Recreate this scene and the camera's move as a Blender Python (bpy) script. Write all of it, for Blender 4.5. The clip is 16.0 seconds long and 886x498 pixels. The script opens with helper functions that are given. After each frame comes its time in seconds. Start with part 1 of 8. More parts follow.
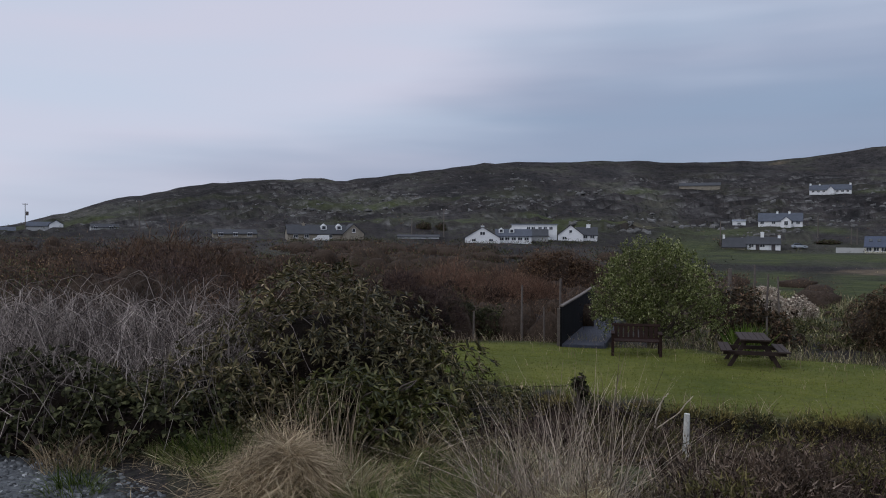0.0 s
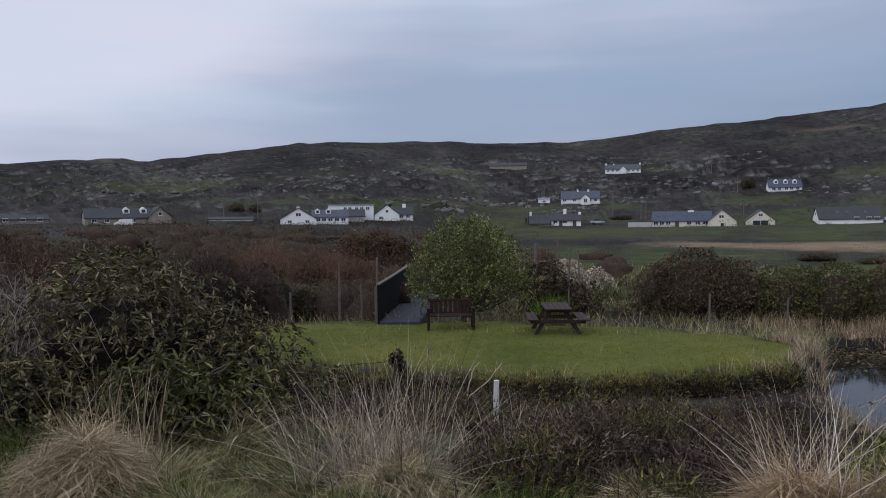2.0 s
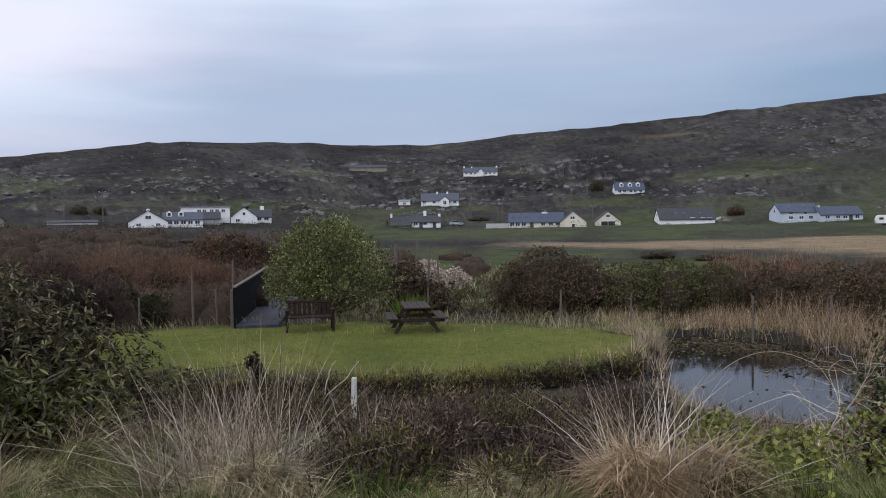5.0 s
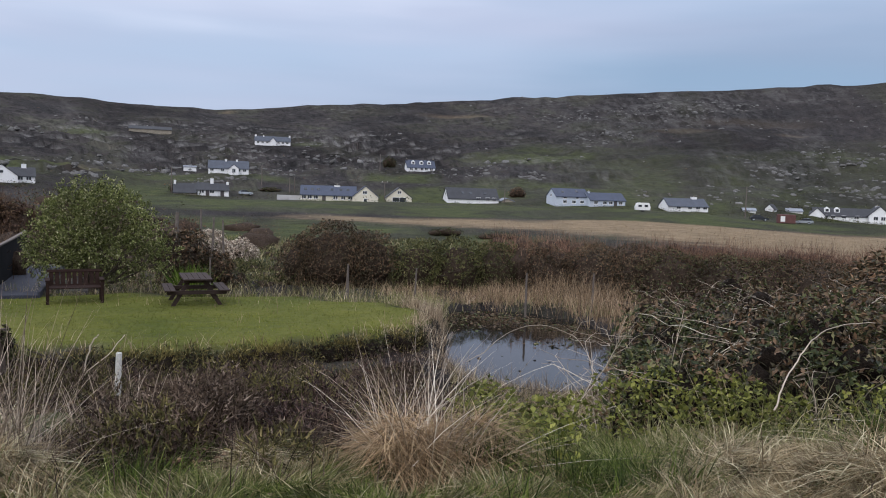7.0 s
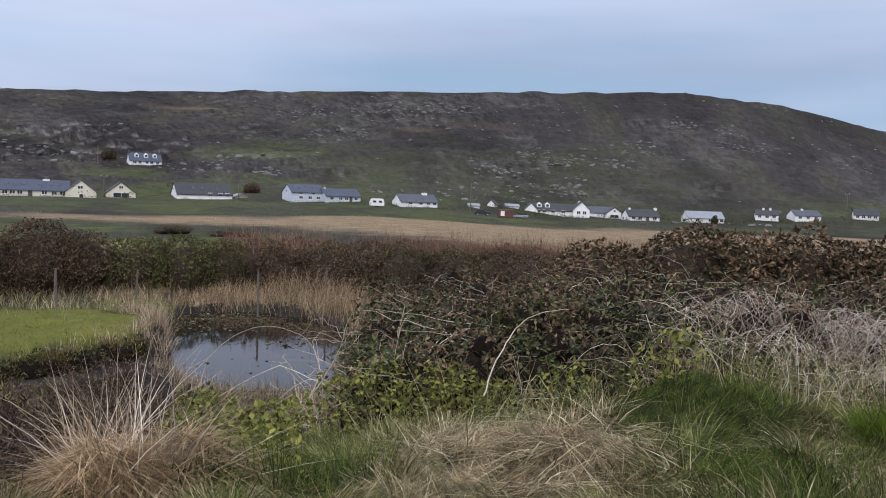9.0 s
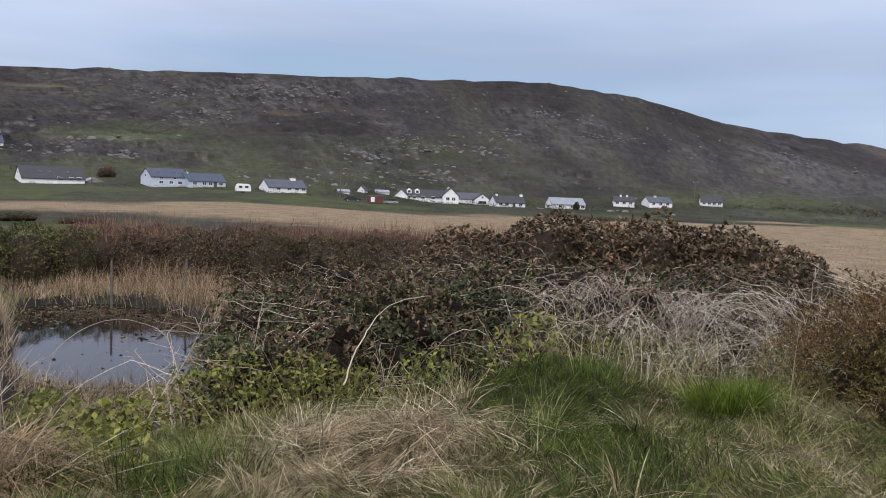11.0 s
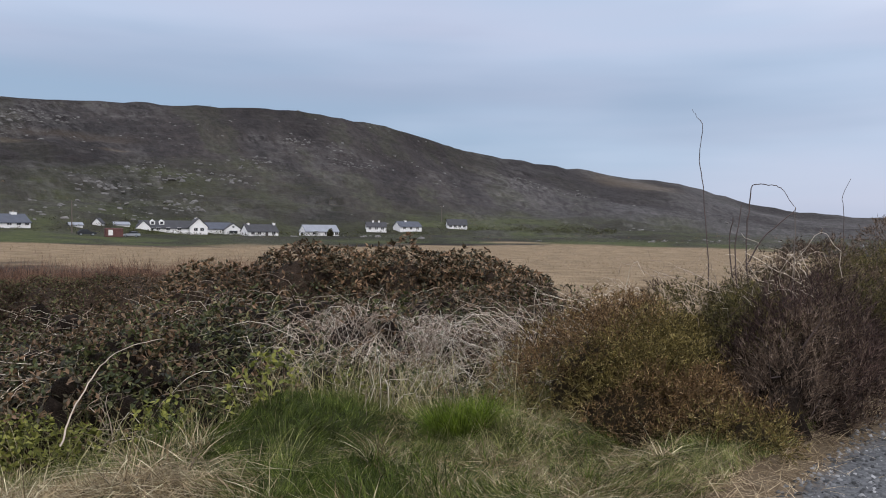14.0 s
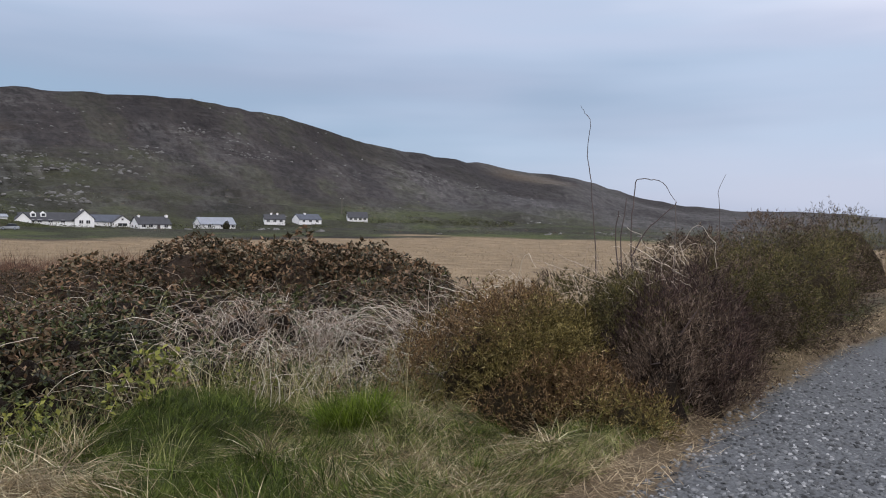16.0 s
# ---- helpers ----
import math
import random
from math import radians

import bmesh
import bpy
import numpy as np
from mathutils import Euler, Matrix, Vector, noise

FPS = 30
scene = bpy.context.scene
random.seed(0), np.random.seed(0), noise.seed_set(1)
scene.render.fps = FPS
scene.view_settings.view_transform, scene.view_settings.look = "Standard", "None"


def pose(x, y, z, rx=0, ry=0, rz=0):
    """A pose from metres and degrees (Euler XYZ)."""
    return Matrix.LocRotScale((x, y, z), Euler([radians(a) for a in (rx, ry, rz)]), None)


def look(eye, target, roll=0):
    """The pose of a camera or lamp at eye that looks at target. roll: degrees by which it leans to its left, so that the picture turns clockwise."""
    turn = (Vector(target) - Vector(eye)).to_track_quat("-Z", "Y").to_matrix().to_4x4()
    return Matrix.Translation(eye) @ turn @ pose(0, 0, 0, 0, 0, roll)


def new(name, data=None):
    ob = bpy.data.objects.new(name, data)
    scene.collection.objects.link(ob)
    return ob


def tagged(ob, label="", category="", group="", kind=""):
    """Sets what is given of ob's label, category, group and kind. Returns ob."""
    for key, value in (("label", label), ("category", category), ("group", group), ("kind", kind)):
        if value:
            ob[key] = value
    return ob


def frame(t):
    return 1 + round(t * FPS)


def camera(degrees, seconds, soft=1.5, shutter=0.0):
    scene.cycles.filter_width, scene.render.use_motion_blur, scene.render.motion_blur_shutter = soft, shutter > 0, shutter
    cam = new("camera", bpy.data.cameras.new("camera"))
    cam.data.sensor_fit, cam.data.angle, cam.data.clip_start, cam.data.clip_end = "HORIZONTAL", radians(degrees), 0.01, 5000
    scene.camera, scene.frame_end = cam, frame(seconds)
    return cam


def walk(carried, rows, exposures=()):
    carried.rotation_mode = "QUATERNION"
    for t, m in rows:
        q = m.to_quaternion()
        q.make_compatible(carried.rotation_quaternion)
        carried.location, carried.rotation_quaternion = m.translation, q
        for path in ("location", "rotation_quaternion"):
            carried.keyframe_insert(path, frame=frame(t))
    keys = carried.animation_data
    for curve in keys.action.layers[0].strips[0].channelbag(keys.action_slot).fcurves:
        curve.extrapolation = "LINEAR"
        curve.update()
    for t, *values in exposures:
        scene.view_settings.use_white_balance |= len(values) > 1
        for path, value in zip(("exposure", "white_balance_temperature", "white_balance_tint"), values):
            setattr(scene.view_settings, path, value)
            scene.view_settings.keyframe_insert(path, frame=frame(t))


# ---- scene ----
# ---- camera: somebody stands at the road's edge and turns on the spot ----
cam = camera(59.26, 16.0, soft=1.0)
EYE = 1.6
PATH = [
    (0.0, 0.000, 0.000, 0.000, 0.00, -1.03, -0.25),
    (0.5, 0.008, -0.002, 0.001, -2.70, -1.04, 0.17),
    (1.0, 0.022, -0.026, -0.009, -6.71, -1.00, 0.21),
    (1.5, 0.027, -0.025, -0.017, -10.80, -2.53, 0.34),
    (2.0, 0.031, -0.033, -0.023, -13.40, -2.52, 0.70),
    (2.5, 0.032, -0.041, -0.031, -15.75, -2.06, 1.00),
    (3.0, 0.038, -0.045, -0.035, -17.90, -2.34, 0.95),
    (5.5, 0.080, -0.095, -0.073, -26.85, -3.00, 0.90),
    (6.0, 0.103, -0.093, -0.075, -30.81, -4.53, 0.28),
    (6.5, 0.124, -0.094, -0.081, -32.88, -4.80, -1.31),
    (7.0, 0.149, -0.107, -0.073, -38.72, -4.32, -1.79),
    (7.5, 0.176, -0.120, -0.063, -44.18, -3.95, -1.79),
    (8.0, 0.248, -0.165, -0.044, -51.35, -4.02, -2.51),
    (8.5, 0.260, -0.177, -0.036, -55.51, -3.93, -2.36),
    (11.0, 0.308, -0.264, -0.011, -67.38, -4.67, -2.33),
    (11.5, 0.321, -0.292, 0.003, -72.02, -4.47, -2.87),
    (12.0, 0.335, -0.326, 0.022, -76.37, -4.41, -3.10),
    (12.5, 0.344, -0.357, 0.036, -81.27, -3.60, -3.01),
    (13.0, 0.333, -0.379, 0.042, -82.67, -3.03, -2.55),
    (13.5, 0.342, -0.397, 0.044, -83.87, -2.87, -2.09),
    (14.0, 0.346, -0.422, 0.051, -85.33, -2.19, -0.89),
    (14.5, 0.351, -0.444, 0.044, -87.06, -2.48, -0.94),
    (15.0, 0.357, -0.456, 0.047, -88.72, -3.03, -0.81),
    (15.5, 0.357, -0.478, 0.048, -90.79, -2.82, -0.72),
    (16.0, 0.354, -0.494, 0.051, -92.61, -2.60, -1.03),
]
EXPOSURES = [(0.0, -0.54, 5950, 10), (3.0, -0.26, 6020, 10), (7.0, 0.16, 6200, 11), (11.0, 0.35, 6400, 13), (12.5, 0.33, 6480, 13), (14.2, 0.22, 6480, 12), (16.0, 0.22, 6480, 12)]
walk(cam, [(t, pose(x, y, EYE + z, 90 + pitch, roll, yaw)) for t, x, y, z, yaw, pitch, roll in PATH], EXPOSURES)

# ---- overcast sky, with the sun behind thin cloud to the south-west ----
SUN_BEARING, SUN_HEIGHT = -115.0, 38.0
world = bpy.data.worlds.new("overcast_sky")
scene.world = world
world.use_nodes = True
wn, wl = world.node_tree.nodes, world.node_tree.links
wn.clear()


def wnode(kind, **values):
    n = wn.new(kind)
    for k, v in values.items():
        n.inputs[k].default_value = v
    return n


sky = wn.new("ShaderNodeTexSky")
sky.sky_type, sky.sun_disc = "NISHITA", False
sky.sun_elevation, sky.sun_rotation = radians(SUN_HEIGHT), radians(SUN_BEARING)
coord = wn.new("ShaderNodeTexCoord")
stretch = wn.new("ShaderNodeMapping")
stretch.inputs["Scale"].default_value = (1.0, 1.0, 4.2)
wl.new(coord.outputs["Generated"], stretch.inputs["Vector"])
puffs = wnode("ShaderNodeTexNoise", Scale=1.5, Detail=3.0, Roughness=0.4)
wl.new(stretch.outputs[0], puffs.inputs["Vector"])
# thin bright cloud round the hidden sun, thicker grey-blue cloud away from it
toward = wn.new("ShaderNodeVectorMath")
toward.operation = "DOT_PRODUCT"
sun_dir = Vector((math.sin(radians(SUN_BEARING)) * math.cos(radians(SUN_HEIGHT)), math.cos(radians(SUN_BEARING)) * math.cos(radians(SUN_HEIGHT)), math.sin(radians(SUN_HEIGHT))))
toward.inputs[1].default_value = sun_dir
wl.new(coord.outputs["Generated"], toward.inputs[0])
glow = wnode("ShaderNodeMapRange")
glow.interpolation_type = "SMOOTHSTEP"
for k, v in (("From Min", -0.72), ("From Max", 1.0), ("To Min", 0.0), ("To Max", 1.85)):
    glow.inputs[k].default_value = v
wl.new(toward.outputs["Value"], glow.inputs["Value"])
up = wn.new("ShaderNodeSeparateXYZ")
wl.new(coord.outputs["Generated"], up.inputs[0])
lift = wnode("ShaderNodeMapRange")
lift.interpolation_type = "SMOOTHSTEP"
for k, v in (("From Min", 0.0), ("From Max", 0.34), ("To Min", 0.0), ("To Max", 0.55)):
    lift.inputs[k].default_value = v
wl.new(up.outputs["Z"], lift.inputs["Value"])
puff = wnode("ShaderNodeMapRange")
for k, v in (("From Min", 0.3), ("From Max", 0.7), ("To Min", -0.2), ("To Max", 0.2)):
    puff.inputs[k].default_value = v
wl.new(puffs.outputs["Fac"], puff.inputs["Value"])
total = wn.new("ShaderNodeMath")
total.operation = "ADD"
wl.new(glow.outputs[0], total.inputs[0])
wl.new(lift.outputs[0], total.inputs[1])
total2 = wn.new("ShaderNodeMath")
total2.operation = "ADD"
wl.new(total.outputs[0], total2.inputs[0])
wl.new(puff.outputs[0], total2.inputs[1])
streak_map = wn.new("ShaderNodeMapping")
streak_map.inputs["Scale"].default_value = (1.0, 1.0, 9.0)
streak_map.inputs["Rotation"].default_value = (radians(4), radians(-5), 0)
wl.new(coord.outputs["Generated"], streak_map.inputs["Vector"])
streaks = wnode("ShaderNodeTexNoise", Scale=1.1, Detail=4.0, Roughness=0.5)
wl.new(streak_map.outputs[0], streaks.inputs["Vector"])
streak = wnode("ShaderNodeMapRange")
for k, v in (("From Min", 0.32), ("From Max", 0.68), ("To Min", -0.13), ("To Max", 0.13)):
    streak.inputs[k].default_value = v
wl.new(streaks.outputs["Fac"], streak.inputs["Value"])
total3 = wn.new("ShaderNodeMath")
total3.operation = "ADD"
wl.new(total2.outputs[0], total3.inputs[0])
wl.new(streak.outputs[0], total3.inputs[1])
cloud = wn.new("ShaderNodeValToRGB")
cloud.color_ramp.interpolation = "EASE"
cloud.color_ramp.elements[0].position, cloud.color_ramp.elements[0].color = 0.0, (0.30, 0.395, 0.53, 1)
cloud.color_ramp.elements[1].position, cloud.color_ramp.elements[1].color = 1.0, (0.94, 0.955, 1.05, 1)
mid = cloud.color_ramp.elements.new(0.45)
mid.color = (0.475, 0.55, 0.69, 1)
wl.new(total3.outputs[0], cloud.inputs["Fac"])
lilac = wnode("ShaderNodeTexNoise", Scale=1.7, Detail=2.0, Roughness=0.4)
wl.new(streak_map.outputs[0], lilac.inputs["Vector"])
lilac_ramp = wn.new("ShaderNodeValToRGB")
lilac_ramp.color_ramp.elements[0].position, lilac_ramp.color_ramp.elements[0].color = 0.35, (0.955, 1.0, 1.02, 1)
lilac_ramp.color_ramp.elements[1].position, lilac_ramp.color_ramp.elements[1].color = 0.65, (1.05, 0.995, 1.0, 1)
wl.new(lilac.outputs["Fac"], lilac_ramp.inputs["Fac"])
tinted = wn.new("ShaderNodeMix")
tinted.data_type, tinted.blend_type = "RGBA", "MULTIPLY"
tinted.inputs[0].default_value = 1.0
wl.new(cloud.outputs["Color"], tinted.inputs[6])
wl.new(lilac_ramp.outputs["Color"], tinted.inputs[7])
# an overcast sky is brighter overhead than low down
overhead = wnode("ShaderNodeMapRange")
overhead.interpolation_type = "SMOOTHSTEP"
for k, v in (("From Min", 0.3), ("From Max", 1.0), ("To Min", 1.0), ("To Max", 1.5)):
    overhead.inputs[k].default_value = v
wl.new(up.outputs["Z"], overhead.inputs["Value"])
open_sky = wnode("ShaderNodeBackground", Strength=0.08)
wl.new(sky.outputs[0], open_sky.inputs["Color"])
clouds = wnode("ShaderNodeBackground", Strength=1.0)
wl.new(overhead.outputs[0], clouds.inputs["Strength"])
wl.new(tinted.outputs[2], clouds.inputs["Color"])
mixed = wnode("ShaderNodeMixShader", Fac=0.9)
wl.new(open_sky.outputs[0], mixed.inputs[1])
wl.new(clouds.outputs[0], mixed.inputs[2])
out = wn.new("ShaderNodeOutputWorld")
wl.new(mixed.outputs[0], out.inputs["Surface"])

sun = new("sun", bpy.data.lights.new("sun", "SUN"))
sun.data.energy, sun.data.angle, sun.data.color = 0.9, radians(40), (1.0, 0.95, 0.88)
sun.matrix_world = look(sun_dir * 50, (0, 0, 0))

# ---- materials ----
def material(name):
    m = bpy.data.materials.new(name)
    m.use_nodes = True
    nt = m.node_tree
    return m, nt, nt.nodes, nt.links, nt.nodes["Principled BSDF"]


def ramp(nodes, stops):
    r = nodes.new("ShaderNodeValToRGB")
    els = r.color_ramp.elements
    els[0].position, els[0].color = stops[0][0], (*stops[0][1], 1)
    els[1].position, els[1].color = stops[-1][0], (*stops[-1][1], 1)
    for p, c in stops[1:-1]:
        els.new(p).color = (*c, 1)
    return r


def noise_node(nodes, links, scale, detail=4.0, rough=0.6, kind="Object"):
    tc = nodes.new("ShaderNodeTexCoord")
    n = nodes.new("ShaderNodeTexNoise")
    n.inputs["Scale"].default_value, n.inputs["Detail"].default_value, n.inputs["Roughness"].default_value = scale, detail, rough
    links.new(tc.outputs[kind], n.inputs["Vector"])
    return n


def mix_colour(nodes, links, fac, a, b, blend="MIX"):
    mx = nodes.new("ShaderNodeMix")
    mx.data_type, mx.blend_type = "RGBA", blend
    for sock, v in ((mx.inputs[0], fac), (mx.inputs[6], a), (mx.inputs[7], b)):
        if isinstance(v, (int, float)):
            sock.default_value = v
        elif isinstance(v, tuple):
            sock.default_value = (*v, 1)
        else:
            links.new(v, sock)
    return mx.outputs[2]


def plant(name, stops, rough=0.65, patch=0.5, patch_dark=0.55, through_light=0.25, gloss=0.14):
    """Leaves, blades and twigs: a colour for each island, patches of lighter and darker growth, light that comes through."""
    m, nt, nodes, links, bsdf = material(name)
    geo = nodes.new("ShaderNodeNewGeometry")
    stops = [(stops[0][0], tuple(c * 0.6 for c in stops[0][1])), *stops[1:-1], (stops[-1][0], tuple(min(0.8, c * 1.3) for c in stops[-1][1]))]
    r = ramp(nodes, stops)
    links.new(geo.outputs["Random Per Island"], r.inputs["Fac"])
    n = noise_node(nodes, links, patch, 3.0)
    mr = nodes.new("ShaderNodeMapRange")
    for k, v in (("From Min", 0.35), ("From Max", 0.65), ("To Min", patch_dark), ("To Max", 1.25)):
        mr.inputs[k].default_value = v
    links.new(n.outputs["Fac"], mr.inputs["Value"])
    col = mix_colour(nodes, links, 1.0, r.outputs["Color"], mr.outputs[0], "MULTIPLY")
    links.new(col, bsdf.inputs["Base Color"])
    bsdf.inputs["Roughness"].default_value = rough
    bsdf.inputs["Specular IOR Level"].default_value = gloss
    if through_light:
        tl = nodes.new("ShaderNodeBsdfTranslucent")
        links.new(col, tl.inputs["Color"])
        mx = nodes.new("ShaderNodeMixShader")
        mx.inputs[0].default_value = through_light
        links.new(bsdf.outputs[0], mx.inputs[1])
        links.new(tl.outputs[0], mx.inputs[2])
        links.new(mx.outputs[0], nodes["Material Output"].inputs["Surface"])
    return m


def plain(name, colour, rough=0.7, scale=6.0, spread=0.25, bump=0.0, metal=0.0, fine=60.0, dist=0.01, gloss=0.5):
    m, nt, nodes, links, bsdf = material(name)
    a = noise_node(nodes, links, scale)
    b = noise_node(nodes, links, fine)
    add = nodes.new("ShaderNodeMath")
    add.operation = "ADD"
    links.new(a.outputs["Fac"], add.inputs[0])
    links.new(b.outputs["Fac"], add.inputs[1])
    r = ramp(nodes, [(0.0, tuple(c * (1 - spread) for c in colour)), (1.0, tuple(min(1, c * (1 + spread)) for c in colour))])
    half = nodes.new("ShaderNodeMapRange")
    half.inputs["From Min"].default_value, half.inputs["From Max"].default_value = 0.7, 1.3
    links.new(add.outputs[0], half.inputs["Value"])
    links.new(half.outputs[0], r.inputs["Fac"])
    links.new(r.outputs["Color"], bsdf.inputs["Base Color"])
    bsdf.inputs["Roughness"].default_value, bsdf.inputs["Metallic"].default_value = rough, metal
    bsdf.inputs["Specular IOR Level"].default_value = gloss
    if bump:
        bp = nodes.new("ShaderNodeBump")
        bp.inputs["Strength"].default_value, bp.inputs["Distance"].default_value = bump, dist
        links.new(add.outputs[0], bp.inputs["Height"])
        links.new(bp.outputs[0], bsdf.inputs["Normal"])
    return m


RHODO_LIGHT = plant("young_rhododendron_leaf", [(0, (0.03, 0.036, 0.010)), (0.5, (0.088, 0.095, 0.024)), (0.85, (0.15, 0.15, 0.042)), (1, (0.22, 0.19, 0.08))], rough=0.45, gloss=0.35, through_light=0.2)
RHODO = plant("rhododendron_leaf", [(0, (0.022, 0.028, 0.010)), (0.5, (0.076, 0.066, 0.024)), (0.75, (0.135, 0.112, 0.046)), (0.9, (0.20, 0.17, 0.085)), (1, (0.27, 0.21, 0.12))], rough=0.5, gloss=0.24, through_light=0.12)
RHODO_RED = plant("weathered_rhododendron_leaf", [(0, (0.035, 0.035, 0.02)), (0.45, (0.095, 0.08, 0.045)), (0.7, (0.15, 0.09, 0.05)), (1, (0.20, 0.13, 0.075))], rough=0.55, gloss=0.22, through_light=0.12)
THICKET_GREEN = plant("thicket_leaf", [(0, (0.018, 0.026, 0.009)), (0.5, (0.055, 0.070, 0.024)), (0.8, (0.115, 0.125, 0.045)), (1, (0.19, 0.165, 0.08))], rough=0.55, gloss=0.22, through_light=0.12)
BRAMBLE = plant("bramble_leaf", [(0, (0.045, 0.032, 0.022)), (0.35, (0.092, 0.060, 0.038)), (0.6, (0.125, 0.080, 0.048)), (0.7, (0.06, 0.072, 0.026)), (0.88, (0.10, 0.122, 0.044)), (1, (0.19, 0.135, 0.085))], rough=0.6, through_light=0.15)
OLIVE_LEAF = plant("olive_shrub_leaf", [(0, (0.036, 0.04, 0.015)), (0.5, (0.085, 0.09, 0.03)), (0.85, (0.135, 0.135, 0.05)), (1, (0.19, 0.15, 0.075))], rough=0.55, through_light=0.1)
BRAMBLE_GREEN = plant("green_bramble_leaf", [(0, (0.07, 0.08, 0.02)), (0.5, (0.155, 0.17, 0.04)), (1, (0.245, 0.245, 0.06))], rough=0.55, through_light=0.3)
HEATHER = plant("dark_heather", [(0, (0.022, 0.014, 0.013)), (0.6, (0.058, 0.036, 0.031)), (1, (0.12, 0.08, 0.065))], through_light=0.05)
GORSE = plant("gorse_needle", [(0, (0.045, 0.038, 0.013)), (0.45, (0.124, 0.100, 0.031)), (0.8, (0.225, 0.180, 0.058)), (0.93, (0.36, 0.295, 0.115)), (1, (0.43, 0.36, 0.17))], patch=9, patch_dark=0.5, through_light=0.1)
GORSE_BROWN = plant("browned_gorse_needle", [(0, (0.045, 0.026, 0.014)), (0.45, (0.142, 0.089, 0.041)), (0.8, (0.235, 0.148, 0.070)), (0.93, (0.30, 0.20, 0.10)), (1, (0.45, 0.33, 0.20))], patch=9, patch_dark=0.5, through_light=0.1)
DITCH_BROWN = plant("dead_gorse_sprig", [(0, (0.03, 0.02, 0.014)), (0.5, (0.095, 0.066, 0.046)), (0.85, (0.16, 0.118, 0.086)), (1, (0.25, 0.195, 0.15))], patch=0.9, patch_dark=0.6, through_light=0.06)
# darker copy of the gorse needles, with shade put into the colour
DITCH_GREEN = plant("shaded_gorse_needle", [(0, (0.028, 0.026, 0.010)), (0.5, (0.082, 0.074, 0.026)), (0.85, (0.135, 0.12, 0.042)), (1, (0.21, 0.17, 0.075))], patch=0.9, patch_dark=0.6, through_light=0.06)
BRIGHT_GREEN = plant("bright_green_grass", [(0, (0.035, 0.062, 0.006)), (0.5, (0.085, 0.135, 0.012)), (1, (0.16, 0.21, 0.028))], patch=5, patch_dark=0.6, through_light=0.3)
SOFT_GREEN = plant("soft_green_grass", [(0, (0.018, 0.036, 0.005)), (0.5, (0.062, 0.092, 0.015)), (1, (0.13, 0.16, 0.034))], patch=7, patch_dark=0.35, through_light=0.3)
DEAD_GRASS = plant("dead_grass", [(0, (0.12, 0.085, 0.048)), (0.4, (0.30, 0.225, 0.122)), (0.75, (0.47, 0.38, 0.23)), (1, (0.66, 0.575, 0.385))], patch=8, patch_dark=0.36, through_light=0.25)
PALE_GREEN = plant("pale_green_grass", [(0, (0.08, 0.10, 0.025)), (0.4, (0.19, 0.22, 0.06)), (0.75, (0.30, 0.31, 0.11)), (1, (0.48, 0.45, 0.24))], patch=7, patch_dark=0.35, through_light=0.3)
SCRUB = plant("brown_scrub", [(0, (0.052, 0.031, 0.020)), (0.5, (0.122, 0.072, 0.044)), (0.85, (0.165, 0.10, 0.062)), (1, (0.22, 0.145, 0.09))], patch=0.15, patch_dark=0.4, through_light=0.08)
RUSSET = plant("russet_scrub_leaf", [(0, (0.05, 0.03, 0.02)), (0.5, (0.125, 0.072, 0.045)), (0.85, (0.17, 0.105, 0.06)), (1, (0.22, 0.15, 0.085))], patch=0.2, patch_dark=0.5, through_light=0.08)
SCRUB_GREEN = plant("green_scrub", [(0, (0.024, 0.027, 0.012)), (0.6, (0.062, 0.066, 0.027)), (1, (0.11, 0.11, 0.05))], patch=0.25, through_light=0.1)
TREE_LEAF = plant("shrub_tree_leaf", [(0, (0.055, 0.064, 0.018)), (0.5, (0.165, 0.192, 0.062)), (0.85, (0.28, 0.30, 0.105)), (1, (0.48, 0.46, 0.28))], patch=1.2, through_light=0.25)
GRASS_GREEN = plant("green_grass", [(0, (0.045, 0.08, 0.010)), (0.5, (0.10, 0.165, 0.022)), (0.9, (0.19, 0.25, 0.048)), (1, (0.36, 0.34, 0.15))], patch=1.1, patch_dark=0.45, through_light=0.3)
GRASS_MIX = plant("half_dry_grass", [(0, (0.09, 0.11, 0.03)), (0.4, (0.20, 0.215, 0.07)), (0.75, (0.37, 0.32, 0.16)), (1, (0.56, 0.49, 0.31))], patch=1.1, through_light=0.25)
STRAW = plant("dry_straw", [(0, (0.12, 0.084, 0.048)), (0.5, (0.275, 0.206, 0.122)), (1, (0.47, 0.39, 0.255))], patch=1.5, patch_dark=0.7, through_light=0.25)
ORANGE_STRAW = plant("orange_straw", [(0, (0.11, 0.068, 0.035)), (0.5, (0.29, 0.19, 0.098)), (1, (0.47, 0.35, 0.21))], patch=1.5, patch_dark=0.7, through_light=0.2)
MOOR_STRAW = plant("brown_moor_grass", [(0, (0.075, 0.056, 0.032)), (0.5, (0.16, 0.125, 0.072)), (1, (0.28, 0.225, 0.14))], patch=0.5, patch_dark=0.6, through_light=0.15)
REED_TAN = plant("orange_reed", [(0, (0.125, 0.082, 0.048)), (0.5, (0.285, 0.195, 0.118)), (1, (0.45, 0.345, 0.225))], patch=0.8, patch_dark=0.7, through_light=0.2)
FAN_STEM = plant("wiry_grass_stem", [(0, (0.13, 0.10, 0.075)), (0.5, (0.29, 0.23, 0.17)), (1, (0.50, 0.42, 0.33))], patch=1.5, patch_dark=0.7, through_light=0.15)
